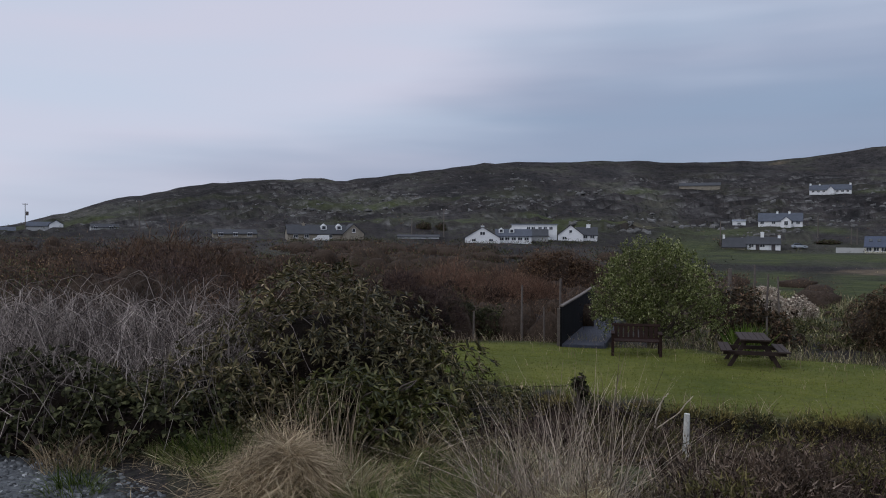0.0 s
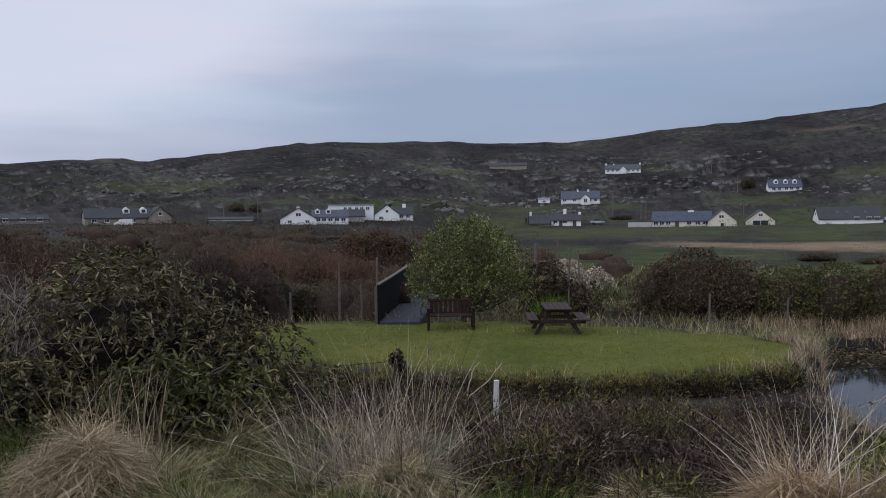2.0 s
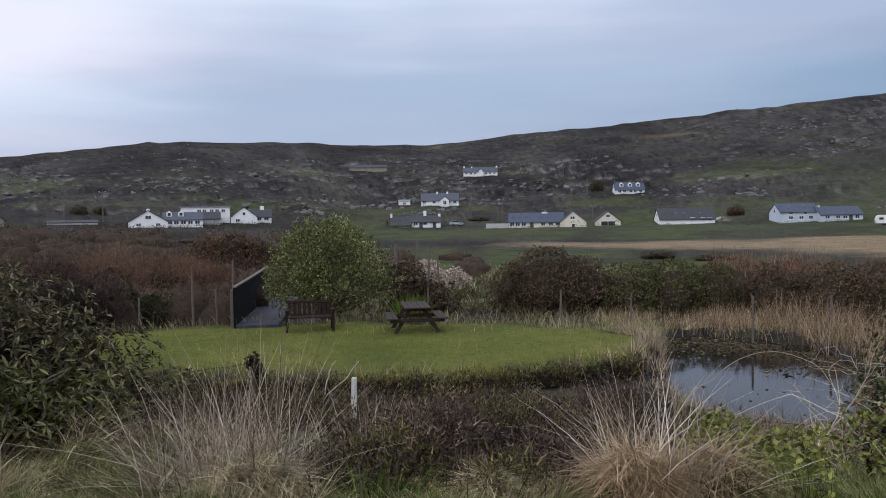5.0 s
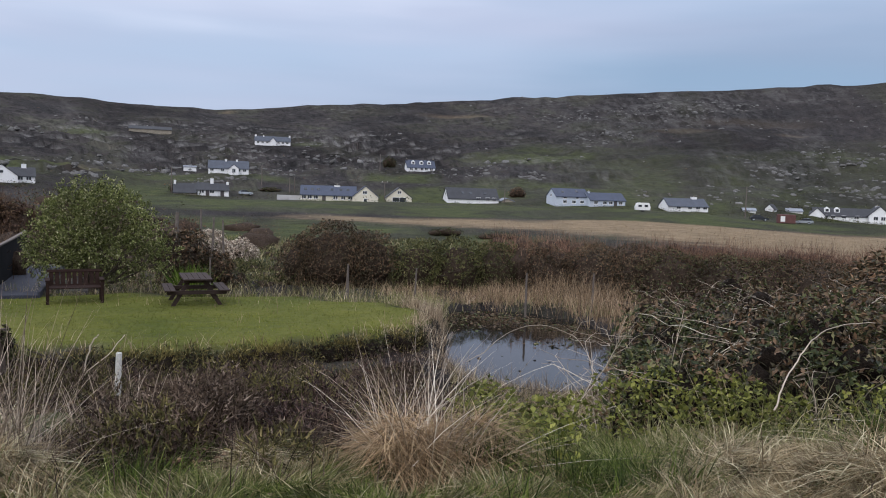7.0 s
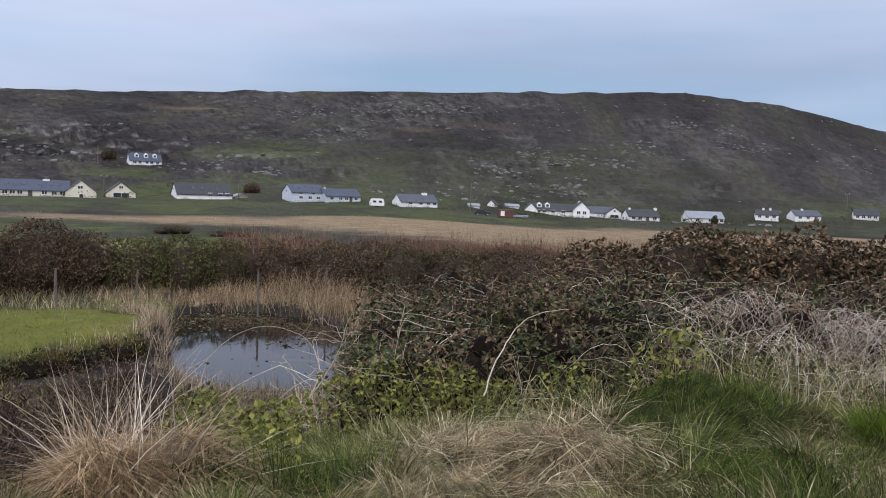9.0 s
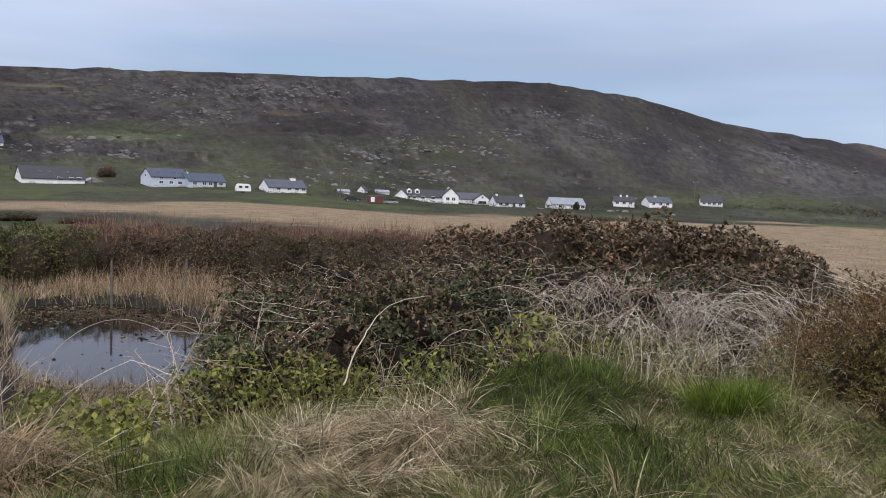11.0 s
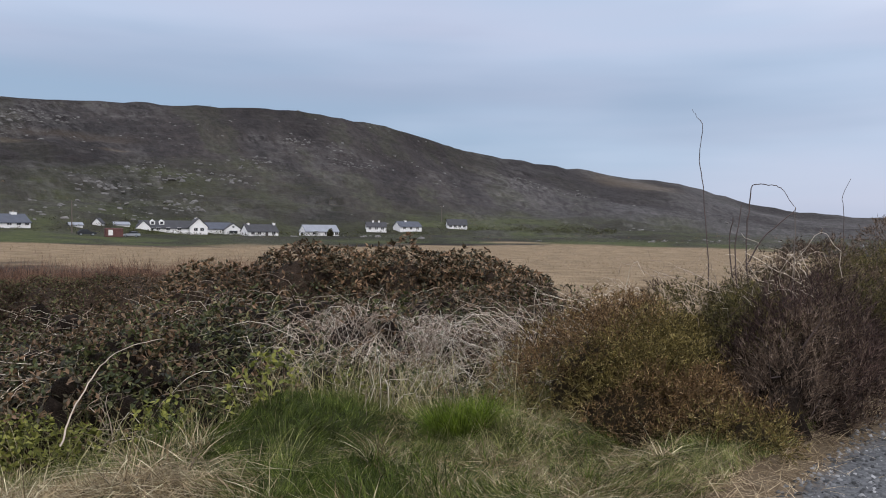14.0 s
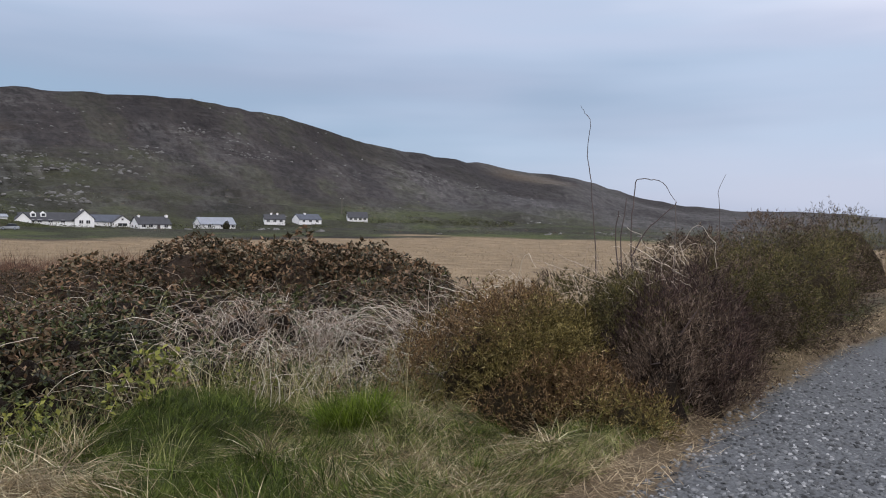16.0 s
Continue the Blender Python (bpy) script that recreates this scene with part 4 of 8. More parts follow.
def hummocks(name, places, per, radius, rise, length, mat, label, width=0.0035, flop=0.7, comb=0.6, segments=3, even=False):
    """Rounded grass hummocks: long fine blades that start on a low dome and fall away from its crown."""
    n = len(places)
    scale = np.repeat(rng.uniform(0.9, 1.1, n) if even else rng.uniform(0.6, 1.35, n), per)
    a, d = rng.uniform(0, 2 * np.pi, n * per), np.sqrt(rng.uniform(size=n * per))
    c = np.repeat(places, per, 0)
    x, y = c[:, 0] + np.cos(a) * d * radius * scale, c[:, 1] + np.sin(a) * d * radius * scale
    z = height(x, y) + rise * scale * (1 - d * d) - 0.02
    wind = np.repeat(rng.uniform(0, 6.3, n), per)
    heading = np.where(rng.uniform(size=n * per) < comb, a, wind) + rng.normal(size=n * per) * (0.9 if even else 0.6)
    lean = np.clip((0.12 if flop < 1.3 else 0.7) + flop * d + rng.normal(size=n * per) * 0.3, 0, 1.5)
    return stuff(name, blades(np.stack([x, y, z], 1), length * scale * rng.uniform(0.5, 1.2, n * per), width * np.exp(rng.normal(size=n * per) * 0.5), lean, rng.uniform(0.3, 1.1, n * per) * min(flop, 0.95), heading, segments), mat, label, "grass")


def mound_field(n, az0, az1, r0, r1, chance, top, size, uneven=0.35):
    """Many overlapping bushes over an area, as lobes, with their tops just under an uneven surface."""
    c = polar(n, az0, az1, r0, r1, chance)
    out = []
    for x, y, g in c:
        rad = size(math.hypot(x, y)) * rng.uniform(0.6, 1.4)
        t = float(top(np.array([x]), np.array([y]))[0]) - rng.uniform(0, uneven)
        tall = t - g
        if tall < 0.12:
            continue
        rz = min(tall, rad * 1.1)
        out.append((x, y, t - rz, rad, rad, rz))
    return out


def foliage_field(name, lobes, n, size, mat, label, spread=0.8, ratio=0.55, up=0.3, category="scrub", core=0.6, whorl=1, spine=False, heart=None):
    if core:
        stuff("inner_" + name, cores(lobes, core), heart or INNER, "shade-darkened inner twigs of the " + label.split(" ", 1)[1], category)
    p, o = mound(lobes, n, 0.4, 0.25, True)
    m = len(p)
    if whorl > 1:
        # leaves in rosettes round their twig tips
        tip = unit(o[::whorl] + rng.normal(size=o[::whorl].shape) * 0.5 + np.array([0, 0, up]))
        p, tip = np.repeat(p[::whorl], whorl, 0), np.repeat(tip, whorl, 0)
        m = len(p)
        o = tip * rng.uniform(-0.1, 0.7, (m, 1)) + unit(np.cross(tip, rng.normal(size=(m, 3)))) * 0.85
        spread, up = 0.12, 0.0
    s = size(np.hypot(p[:, 0], p[:, 1])) * rng.uniform(0.6, 1.4, m)
    if spine:
        return stuff(name, spines(p, o + rng.normal(size=(m, 3)) * spread + np.array([0, 0, up]), s, s * ratio), mat, label, category)
    return stuff(name, leaves(p, o + rng.normal(size=(m, 3)) * spread + np.array([0, 0, up]), s, s * ratio, 0.2), mat, label, category)

# ---- the near verge: grasses, tussocks, bushes ----
near = lambda x, y: (away(x, y) - road_shift(x, y) > 2.42) & (away(x, y) < 7.7) & (np.hypot(x, y) < 15)


def patch(x, y, seed, size=0.9):
    return smooth(-0.12, 0.12, fbm(x * size + seed, y * size - seed, 3))


def straw_patch(x, y):
    """Flattened dead grass on the bank."""
    return np.exp(-(((x - 4.2) / 0.85) ** 2 + ((y - 1.75) / 0.68) ** 2) ** 2) + np.exp(-(((x - 5.4) / 0.8) ** 2 + ((y + 0.9) / 0.55) ** 2)) * 0.8


def green_zone(x, y):
    """Hollows of soft dark green grass on the bank."""
    return sum(np.exp(-(((x - cx) / wx) ** 2 + ((y - cy) / wy) ** 2)) for cx, cy, wx, wy in ((4.5, 0.45, 0.45, 0.4), (5.2, 0.75, 0.5, 0.4), (6.1, 1.1, 0.75, 0.55), (3.6, 2.5, 0.35, 0.3), (6.4, 2.1, 0.8, 0.6)))


green_p = sample(38000, -9, 13, -9, 13, lambda x, y: near(x, y) * (0.25 + 0.75 * patch(x, y, 3)) * np.where(away(x, y) < 3.6, 0.8, np.interp(bearing(x, y), (-20, -10, 36, 50), (0.7, 0.2, 0.15, 1))) * (1 - np.clip(straw_patch(x, y) * 1.2, 0, 1)))
n = len(green_p)
stuff("verge_grass", blades(green_p, rng.uniform(0.08, 0.26, n), rng.uniform(0.003, 0.005, n), np.abs(rng.normal(size=n)) * 0.5, rng.uniform(0.1, 0.8, n), None, 2), GRASS_GREEN, "soft green grass on the roadside bank", "grass")
mix_p = sample(20000, -9, 13, -9, 13, lambda x, y: near(x, y) * (0.06 + 0.94 * patch(x, y, 31)) * np.clip(1 - 1.2 * green_zone(x, y), 0, 1) * (1 - 0.95 * np.clip(straw_patch(x, y), 0, 1)))
n = len(mix_p)
stuff("half_dry_grass", blades(mix_p, rng.uniform(0.08, 0.30, n), rng.uniform(0.0025, 0.004, n), np.abs(rng.normal(size=n)) * 0.6, rng.uniform(0.1, 0.8, n), None, 2), GRASS_MIX, "half-dry grass mixed through the bank", "grass")
straw_p = sample(60000, -7, 11, -7, 9, lambda x, y: near(x, y) * np.clip(straw_patch(x, y) + 0.10 * patch(x, y, 57, 1.4), 0, 1))
n = len(straw_p)
stuff("flattened_straw", blades(straw_p + np.array([0, 0, 0.03]) + rng.uniform(0, 0.12, (n, 1)) * np.array([0, 0, 1]), rng.uniform(0.06, 0.2, n), rng.uniform(0.002, 0.0038, n), rng.uniform(0.6, 1.5, n), rng.uniform(0.1, 0.9, n), None, 3), STRAW, "flattened dead straw lying on the bank", "grass")
along, off = np.where(rng.uniform(size=11000) < 0.7, rng.uniform(4.2, 17, 11000), rng.uniform(-8, 5, 11000)), rng.normal(size=11000) * 0.14
ex, ey = (2.26 + off + along) * 0.7071, (2.26 + off - along) * 0.7071
lift = road_shift(ex, ey) * 0.7071
ex, ey = ex + lift, ey + lift
edge_p = np.stack([ex, ey, height(ex, ey) + rng.uniform(0, 0.02, 11000)], 1)
n = len(edge_p)
stuff("road_edge_litter", blades(edge_p, rng.uniform(0.05, 0.2, n), rng.uniform(0.003, 0.005, n), rng.uniform(0.9, 1.6, n), rng.uniform(0.0, 0.4, n), None, 2), STRAW, "dead grass litter along the gravel edge", "grass")

# the turf itself: short fine blades, combed this way and that
def carpet(name, places, length, lean, mat, label, width=0.0032, wander=0.5):
    n = len(places)
    x, y = places[:, 0], places[:, 1]
    way = fbm(x * 0.9 + 4, y * 0.9, 2) * 16 + rng.normal(size=n) * wander
    tilt = np.clip(lean + rng.normal(size=n) * 0.28, 0.05, 1.5)
    axis = np.stack([np.cos(way) * np.sin(tilt), np.sin(way) * np.sin(tilt), np.cos(tilt)], 1)
    start = places + np.array([0, 0, 1.0]) * (rng.uniform(-0.01, 0.03, (n, 1)))
    return stuff(name, spines(start, axis, length * rng.uniform(0.55, 1.35, n), width * rng.uniform(0.7, 1.4, n)), mat, label, "grass")


turf = sample(980000, -4.2, 8.8, -2.9, 7.6, lambda x, y: (away(x, y) - road_shift(x, y) > 2.35) * (away(x, y) < 6.9) * (np.hypot(x, y) < 8.6) * np.where(bearing(x, y) < 46, away(x, y) < 4.3, 1.0))
tx, ty = turf[:, 0], turf[:, 1]
strawy = np.clip(straw_patch(tx, ty) * np.where(ty < 0.2, 0.5, 1.0), 0, 1)
shade = green_zone(tx, ty)
draw = rng.uniform(size=len(turf))
mixed_in = patch(tx, ty, 12, 1.1)
is_straw = draw < np.clip(strawy + (0.06 + 0.2 * mixed_in) * (1 - np.clip(shade * 1.8, 0, 1)), 0, 0.97)
is_green = ~is_straw & (rng.uniform(size=len(turf)) < np.clip(0.22 + 1.4 * shade + 0.4 * patch(tx, ty, 41, 0.8), 0, 0.95))
carpet("straw_turf", turf[is_straw], 0.16, 1.2, DEAD_GRASS, "flattened mat of dead straw grass on the bank", 0.0034, 0.75)
carpet("green_turf", turf[is_green], 0.085, 0.75, SOFT_GREEN, "soft dark green turf of the bank", 0.003)
carpet("pale_turf", turf[~is_straw & ~is_green], 0.10, 0.95, PALE_GREEN, "half-dry turf of the bank", 0.003)


def scatter(n, chance, x0=2.2, x1=9.5, y0=-2.6, y1=5.5):
    return sample(n, x0, x1, y0, y1, lambda x, y: (away(x, y) - road_shift(x, y) > 2.6) * (away(x, y) < 7.3) * chance(x, y))


straw_here = lambda x, y: np.clip(straw_patch(x, y) + 0.8 * green_zone(x, y), 0, 1)
hummocks("straw_hummocks", scatter(900, lambda x, y: np.clip(straw_patch(x, y), 0, 1) ** 2 * 0.5 * (y > 0.2)), 210, 0.24, 0.15, 0.28, DEAD_GRASS, "combed-over hummocks of dead straw grass on the bank", flop=1.45)
hummocks("pale_hummocks", scatter(200, lambda x, y: (1 - straw_here(x, y)) * patch(x, y, 12, 0.8) * 0.28), 150, 0.17, 0.08, 0.27, PALE_GREEN, "half-dry grass hummocks on the bank", flop=0.8)
hummocks("dead_hummocks", scatter(150, lambda x, y: (1 - straw_here(x, y)) * patch(x, y, 88, 0.9) * 0.4 + 0.05), 130, 0.16, 0.08, 0.26, DEAD_GRASS, "small dead grass hummocks on the bank", flop=0.9)
hummocks("green_hummocks", scatter(170, lambda x, y: (1 - straw_here(x, y)) * (0.42 * patch(x, y, 41, 0.8) + np.exp(-(((x - 5.0) / 0.6) ** 2 + ((y - 1.0) / 0.45) ** 2)) + np.exp(-(((x - 4.1) / 0.5) ** 2 + ((y - 2.85) / 0.4) ** 2)) + 0.8 * np.exp(-(((x - 7.2) / 0.9) ** 2 + ((y - 1.9) / 0.8) ** 2)))), 165, 0.2, 0.1, 0.22, SOFT_GREEN, "soft dark green grass hummocks on the bank", width=0.003, flop=0.75, segments=2)
foot = scatter(300, lambda x, y: np.exp(-(((x - 5.75) / 0.75) ** 2 + ((y + 0.95) / 0.65) ** 2)))
hummocks("gorse_foot_straw", foot[::3], 230, 0.18, 0.10, 0.27, DEAD_GRASS, "long dead grass falling over below the gorse", flop=1.5)
hummocks("gorse_foot_grass", foot[1::3], 230, 0.18, 0.09, 0.22, PALE_GREEN, "half-dry grass falling over below the gorse", flop=1.4)
hummocks("gorse_foot_green", foot[2::3], 230, 0.18, 0.08, 0.17, SOFT_GREEN, "soft green grass below the gorse", width=0.003, flop=1.1)
soft = scatter(200, lambda x, y: np.exp(-(((x - 6.3) / 0.75) ** 2 + ((y - 1.75) / 0.8) ** 2)) + np.exp(-(((x - 5.7) / 0.5) ** 2 + ((y - 0.8) / 0.5) ** 2)))
hummocks("soft_bank_grass", soft, 170, 0.2, 0.10, 0.17, SOFT_GREEN, "soft fine grass on the swelling of the bank", width=0.0028, flop=0.9)
bank = lambda n, x, y, s: np.stack([x + rng.normal(size=n) * s, y + rng.normal(size=n) * s, np.zeros(n)], 1)
hummocks("bank_dome_grass", np.concatenate([bank(4, 0.75, 4.25, 0.12), bank(2, 1.9, 3.6, 0.08)]), 700, 0.18, 0.18, 0.16, DEAD_GRASS, "yellow-brown grass domes above the ditch", width=0.0028, flop=1.6, even=True)
hummocks("straw_dome_grass", bank(5, -0.95, 4.62, 0.1), 1500, 0.25, 0.28, 0.17, STRAW, "yellow-brown dome of straw grass by the road", width=0.0026, flop=1.9, comb=0.5, segments=3, even=True)
hummocks("bank_green_grass", np.concatenate([bank(3, 1.3, 3.85, 0.18), bank(8, 3.6, 2.9, 0.25), bank(3, -1.9, 5.0, 0.3)]), 300, 0.2, 0.07, 0.22, SOFT_GREEN, "soft green grass above the ditch", width=0.003, flop=0.6)
hummocks("ditch_edge_grass", sample(700, -4.5, 4.6, 2.4, 8.5, lambda x, y: (away(x, y) > 2.9) * (away(x, y) < 4.7) * (bearing(x, y) > -22) * (bearing(x, y) < 50) * (0.25 + 0.75 * patch(x, y, 5, 1.0)) * np.interp(bearing(x, y), (12, 20), (0.26, 0.07))), 130, 0.17, 0.08, 0.3, DEAD_GRASS, "brown and straw grass hummocks above the ditch", flop=0.9)

TUSSOCK = "straw-coloured grass tussock on the roadside bank"
tussock(-0.9, 5.2, 160, 0.66, REED, "thin bleached grass stems above a tussock", 0.25, 0.25, spread=0.35, width=0.004)
tussock(0.8, 4.5, 360, 0.98, FAN_STEM, "tall bleached fan of wiry grass stems", 0.62, 0.22, spread=0.3, width=0.0032, under=GREY_TWIG)
tussock(0.45, 4.75, 220, 0.75, FAN_STEM, "bleached tussock of wiry grass stems", 0.75, 0.3, spread=0.3, width=0.003, under=GREY_TWIG)
tussock(1.6, 4.9, 110, 0.55, FAN_STEM, "bleached tussock of wiry grass stems", 0.6, 0.4, spread=0.3, width=0.0045, under=GREY_TWIG)
hummocks("orange_tussock_grass", bank(4, 2.8, 3.3, 0.1), 1200, 0.24, 0.32, 0.25, ORANGE_STRAW, "orange-straw grass of the large tussock", width=0.003, flop=1.8, comb=0.6, segments=4, even=True)
tussock(2.78, 3.32, 420, 0.62, STRAW, "large orange-straw tussock with fanned stems", 0.95, 0.7, spread=0.26, width=0.0038, under=DEAD_GRASS)
tussock(2.85, 3.4, 190, 0.85, PALE_STEM, "thin bleached stems rising from a straw tussock", 0.5, 0.4, spread=0.3, width=0.004)
tussock(1.9, 3.6, 500, 0.2, PALE_GREEN, "pale half-dry grass tussock on the bank", 0.9, 0.8, spread=0.2, width=0.003)
tussock(6.15, -0.12, 3000, 0.34, BRIGHT_GREEN, "bright green grass tuft on the bank", 0.55, 0.45, spread=0.21, width=0.004)
tussock(5.85, -0.5, 500, 0.38, PALE_GREEN, "half-dry grass tuft beside the bright green one", 0.85, 0.8, spread=0.3, width=0.004)
tussock(5.2, 3.0, 900, 0.32, GRASS_MIX, "half-dry grass tuft on the bank", 0.7, 0.5, spread=0.45)
tussock(-2.5, 5.4, 350, 0.3, STRAW, TUSSOCK, 0.5, 0.5, spread=0.3)
tussock(-3.3, 6.2, 350, 0.3, STRAW, TUSSOCK, 0.5, 0.5, spread=0.35)

leafy_bush("rhododendron", [(-1.05, 6.85, 0.32, 1.05, 1.0, 0.95), (-0.35, 6.7, 0.10, 0.75, 0.8, 0.72), (-1.95, 6.3, 0.05, 0.85, 0.7, 0.62), (0.1, 6.7, -0.25, 0.65, 0.6, 0.55), (-0.9, 6.0, -0.05, 0.9, 0.55, 0.5)],
           4700, 0.074, RHODO, "dark rhododendron bush with whorls of leathery leaves", 8, 60, ratio=0.22, spread=1.0, lump=0.28, heart=0.58, depth=0.34)
leafy_bush("rhododendron", [(-0.72, 5.75, 0.35, 0.36, 0.3, 0.26), (-0.45, 5.8, 0.22, 0.36, 0.3, 0.28), (-0.12, 5.9, 0.16, 0.34, 0.3, 0.3)], 520, 0.08, RHODO_LIGHT, "young yellow-green rhododendron growth low on the bush", 8, 20, ratio=0.24, spread=1.0, heart=0.3, depth=0.5)
leafy_bush("rhododendron", [(-2.9, 6.0, 0.0, 0.95, 0.6, 0.62), (-2.2, 5.8, -0.05, 0.7, 0.5, 0.55)], 2000, 0.055, SCRUB_GREEN, "low dark green bramble growth under dead canes", 6, 30, ratio=0.55)

# bleached dead bramble at the road's bend
p = sample(2200, -6.5, -1.7, 5.9, 9.0, lambda x, y: np.exp(-(((x + 3.6) / 1.5) ** 2 + ((y - 7.1) / 0.9) ** 2)))
n = len(p)
stuff("dead_bramble", tubes(canes(p, rng.uniform(0, 6.3, n), rng.uniform(0.4, 1.4, n), rng.uniform(0.55, 1.15, n), rng.uniform(0.2, 0.9, n), 9, 0.02, 0.3), np.linspace(0.004, 0.0018, 9)[None]), GREY_TWIG, "tangled thicket of bleached dead bramble canes", "brambles")
p = sample(10000, -6.0, -1.6, 5.2, 8.6, lambda x, y: np.exp(-(((x + 3.5) / 1.7) ** 2 + ((y - 6.8) / 1.0) ** 2)))
n = len(p)
p[:, 2] += rng.uniform(0, 0.75, n)
stuff("bramble_twigs", tubes(canes(p, rng.uniform(0, 6.3, n), rng.uniform(0.15, 0.6, n), rng.uniform(0.1, 0.4, n), rng.uniform(0.1, 0.6, n), 4, 0.03, 0.3), np.linspace(0.0028, 0.0014, 4)[None]), GREY_TWIG, "fine dead twigs filling the bramble thicket", "brambles")


# the ditch before the lawn: dark heather and bramble
def ditch(x, y):
    u, b = away(x, y), bearing(x, y)
    return ((u > 3.05) & (u < 13.4) & (lawn_at(x, y) > 1.06) & (pond_at(x, y) > 1.05) & (b > -9) & (b < 44)) * smooth(3.0, 3.8, u)


def ditch_top(x, y):
    r = np.hypot(x, y)
    line = 1.48 - r * np.interp(bearing(x, y), (37.5, 40.0), (0.203, 0.262))
    return np.minimum(height(x, y) + np.interp(away(x, y), (3.0, 3.5, 4.2, 5.5, 7), (0.16, 0.24, 0.36, 0.6, 0.8)), line) + fbm(x * 1.3, y * 1.3, 3) * 0.35 - 0.2


ditch_p = sample(60000, -2, 9.5, 3, 15, ditch)


def gorse_field(name, lobes, n, length, mat, label, needles=8, width=0.13):
    """Many small gorse bushes grown into one another: stubby needled fingers over dense hearts."""
    stuff("inner_" + name, cores(lobes, 0.5, 0.25), SHADED_GORSE_WOOD, "shade-darkened wood of the " + label.split(" ", 1)[1], "brambles")
    p, o = mound(lobes, n, 0.2, 0.25, True)
    m = len(p)
    shoot = unit(o + rng.normal(size=(m, 3)) * 0.5 + np.array([0, 0, 0.5]))
    reach = length * rng.uniform(0.6, 1.5, m)
    k = m * needles
    ss, rr, along = np.repeat(shoot, needles, 0), np.repeat(reach, needles), rng.uniform(0, 1, k)
    axis = ss * (0.45 + 0.5 * along[:, None]) + unit(np.cross(ss, rng.normal(size=(k, 3)))) * rng.uniform(0.3, 0.9, (k, 1))
    return stuff(name, spines(np.repeat(p, needles, 0) + ss * (along * rr)[:, None], axis, rr * rng.uniform(0.35, 0.6, k), length * width * rng.uniform(0.7, 1.4, k)), mat, label, "brambles")


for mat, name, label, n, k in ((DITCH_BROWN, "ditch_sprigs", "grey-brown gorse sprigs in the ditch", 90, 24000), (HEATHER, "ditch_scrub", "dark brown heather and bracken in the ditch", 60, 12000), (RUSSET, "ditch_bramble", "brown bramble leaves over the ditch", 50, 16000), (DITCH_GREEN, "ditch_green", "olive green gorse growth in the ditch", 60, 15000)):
    lobes = mound_field(n * 3, -9, 46, 3.9, 15, ditch, ditch_top, lambda r: 0.20 + 0.012 * r, 0.4) + mound_field(n * 2, -9, 46, 9, 14.5, ditch, ditch_top, lambda r: 0.34, 0.3)
    if name == "ditch_bramble":
        foliage_field(name, lobes, k, lambda r: 0.030 + 0.0013 * r, mat, label, ratio=0.45, category="brambles", whorl=4, core=0.42)
    else:
        gorse_field(name, lobes, k, 0.10, mat, label, 5, 0.11)
n = 4000
p = ditch_p[rng.integers(0, len(ditch_p), n)].copy()
p[:, 2] = np.maximum(p[:, 2], ditch_top(p[:, 0], p[:, 1]) - 0.35)
stuff("ditch_twigs", blades(p, rng.uniform(0.15, 0.5, n), 0.005, np.abs(rng.normal(size=n)) * 0.6, rng.uniform(0.0, 0.5, n), None, 3), HEATHER, "wiry dark twigs in the ditch", "brambles")

# low dark hedge on the lawn's near rim, and the tall grass round it
rim = []
for k in range(190):
    a = rng.uniform(-5.6, 5.9)
    half = 3.15 - 0.33 * min(max(a - 2.6, 0), 4)
    b = -half * (1 - min(1, abs(a / 6.3)) ** 2.6) ** (1 / 2.6) - rng.uniform(0.22, 0.62)
    x, y = 4.75 + a * 0.865 + b * 0.502, 15.85 - a * 0.502 + b * 0.865
    rim.append((x, y, -1.42 + 0.05 * rng.uniform(), 0.3, 0.27, 0.2 + 0.14 * rng.uniform() * (1 if a > -1 else 0.3)))
foliage_field("lawn_hedge", rim[::2], 17000, lambda r: 0.045 + 0 * r, SCRUB_GREEN, "low dark hedge along the lawn's rim", ratio=0.5, category="hedge")
foliage_field("lawn_rim_gorse", rim[1::2], 22000, lambda r: 0.085 + 0 * r, GORSE, "olive gorse sprigs along the lawn's rim", ratio=0.13, up=0.5, spread=0.6, category="hedge", spine=True)
p = sample(60000, -3, 13, 9, 22, lambda x, y: np.exp(-((lawn_at(x, y) - 1.03 - 0.06 * (pond_at(x, y) < 1.5)) / 0.06) ** 2) * (0.2 + 0.4 * patch(x, y, 77, 0.6) + 0.7 * (pond_at(x, y) < 1.45)) * (pond_at(x, y) > 0.93))
n = len(p)
stuff("lawn_fringe", blades(p, rng.uniform(0.12, 0.38, n), 0.008, np.abs(rng.normal(size=n)) * 0.35, rng.uniform(0.1, 0.6, n)), REED, "pale uncut grass fringing the lawn", "grass")
p = sample(30000, -2, 11.5, 11, 21, lambda x, y: (lawn_at(x, y) < 1.01) * 1.0)
n = len(p)
stuff("lawn_grass", blades(p, rng.uniform(0.03, 0.07, n), 0.008, np.abs(rng.normal(size=n)) * 0.5, 0.3, None, 1), LAWN_BLADE, "short mown grass of the lawn", "grass")
p = sample(1500, -2, 11.5, 11, 21, lambda x, y: (lawn_at(x, y) < 1.0) * patch(x, y, 91, 0.8))
n = len(p)
stuff("lawn_stalks", blades(p, rng.uniform(0.1, 0.3, n), 0.006, np.abs(rng.normal(size=n)) * 0.3, 0.3, None, 2), REED, "thin pale stalks in the lawn", "grass")

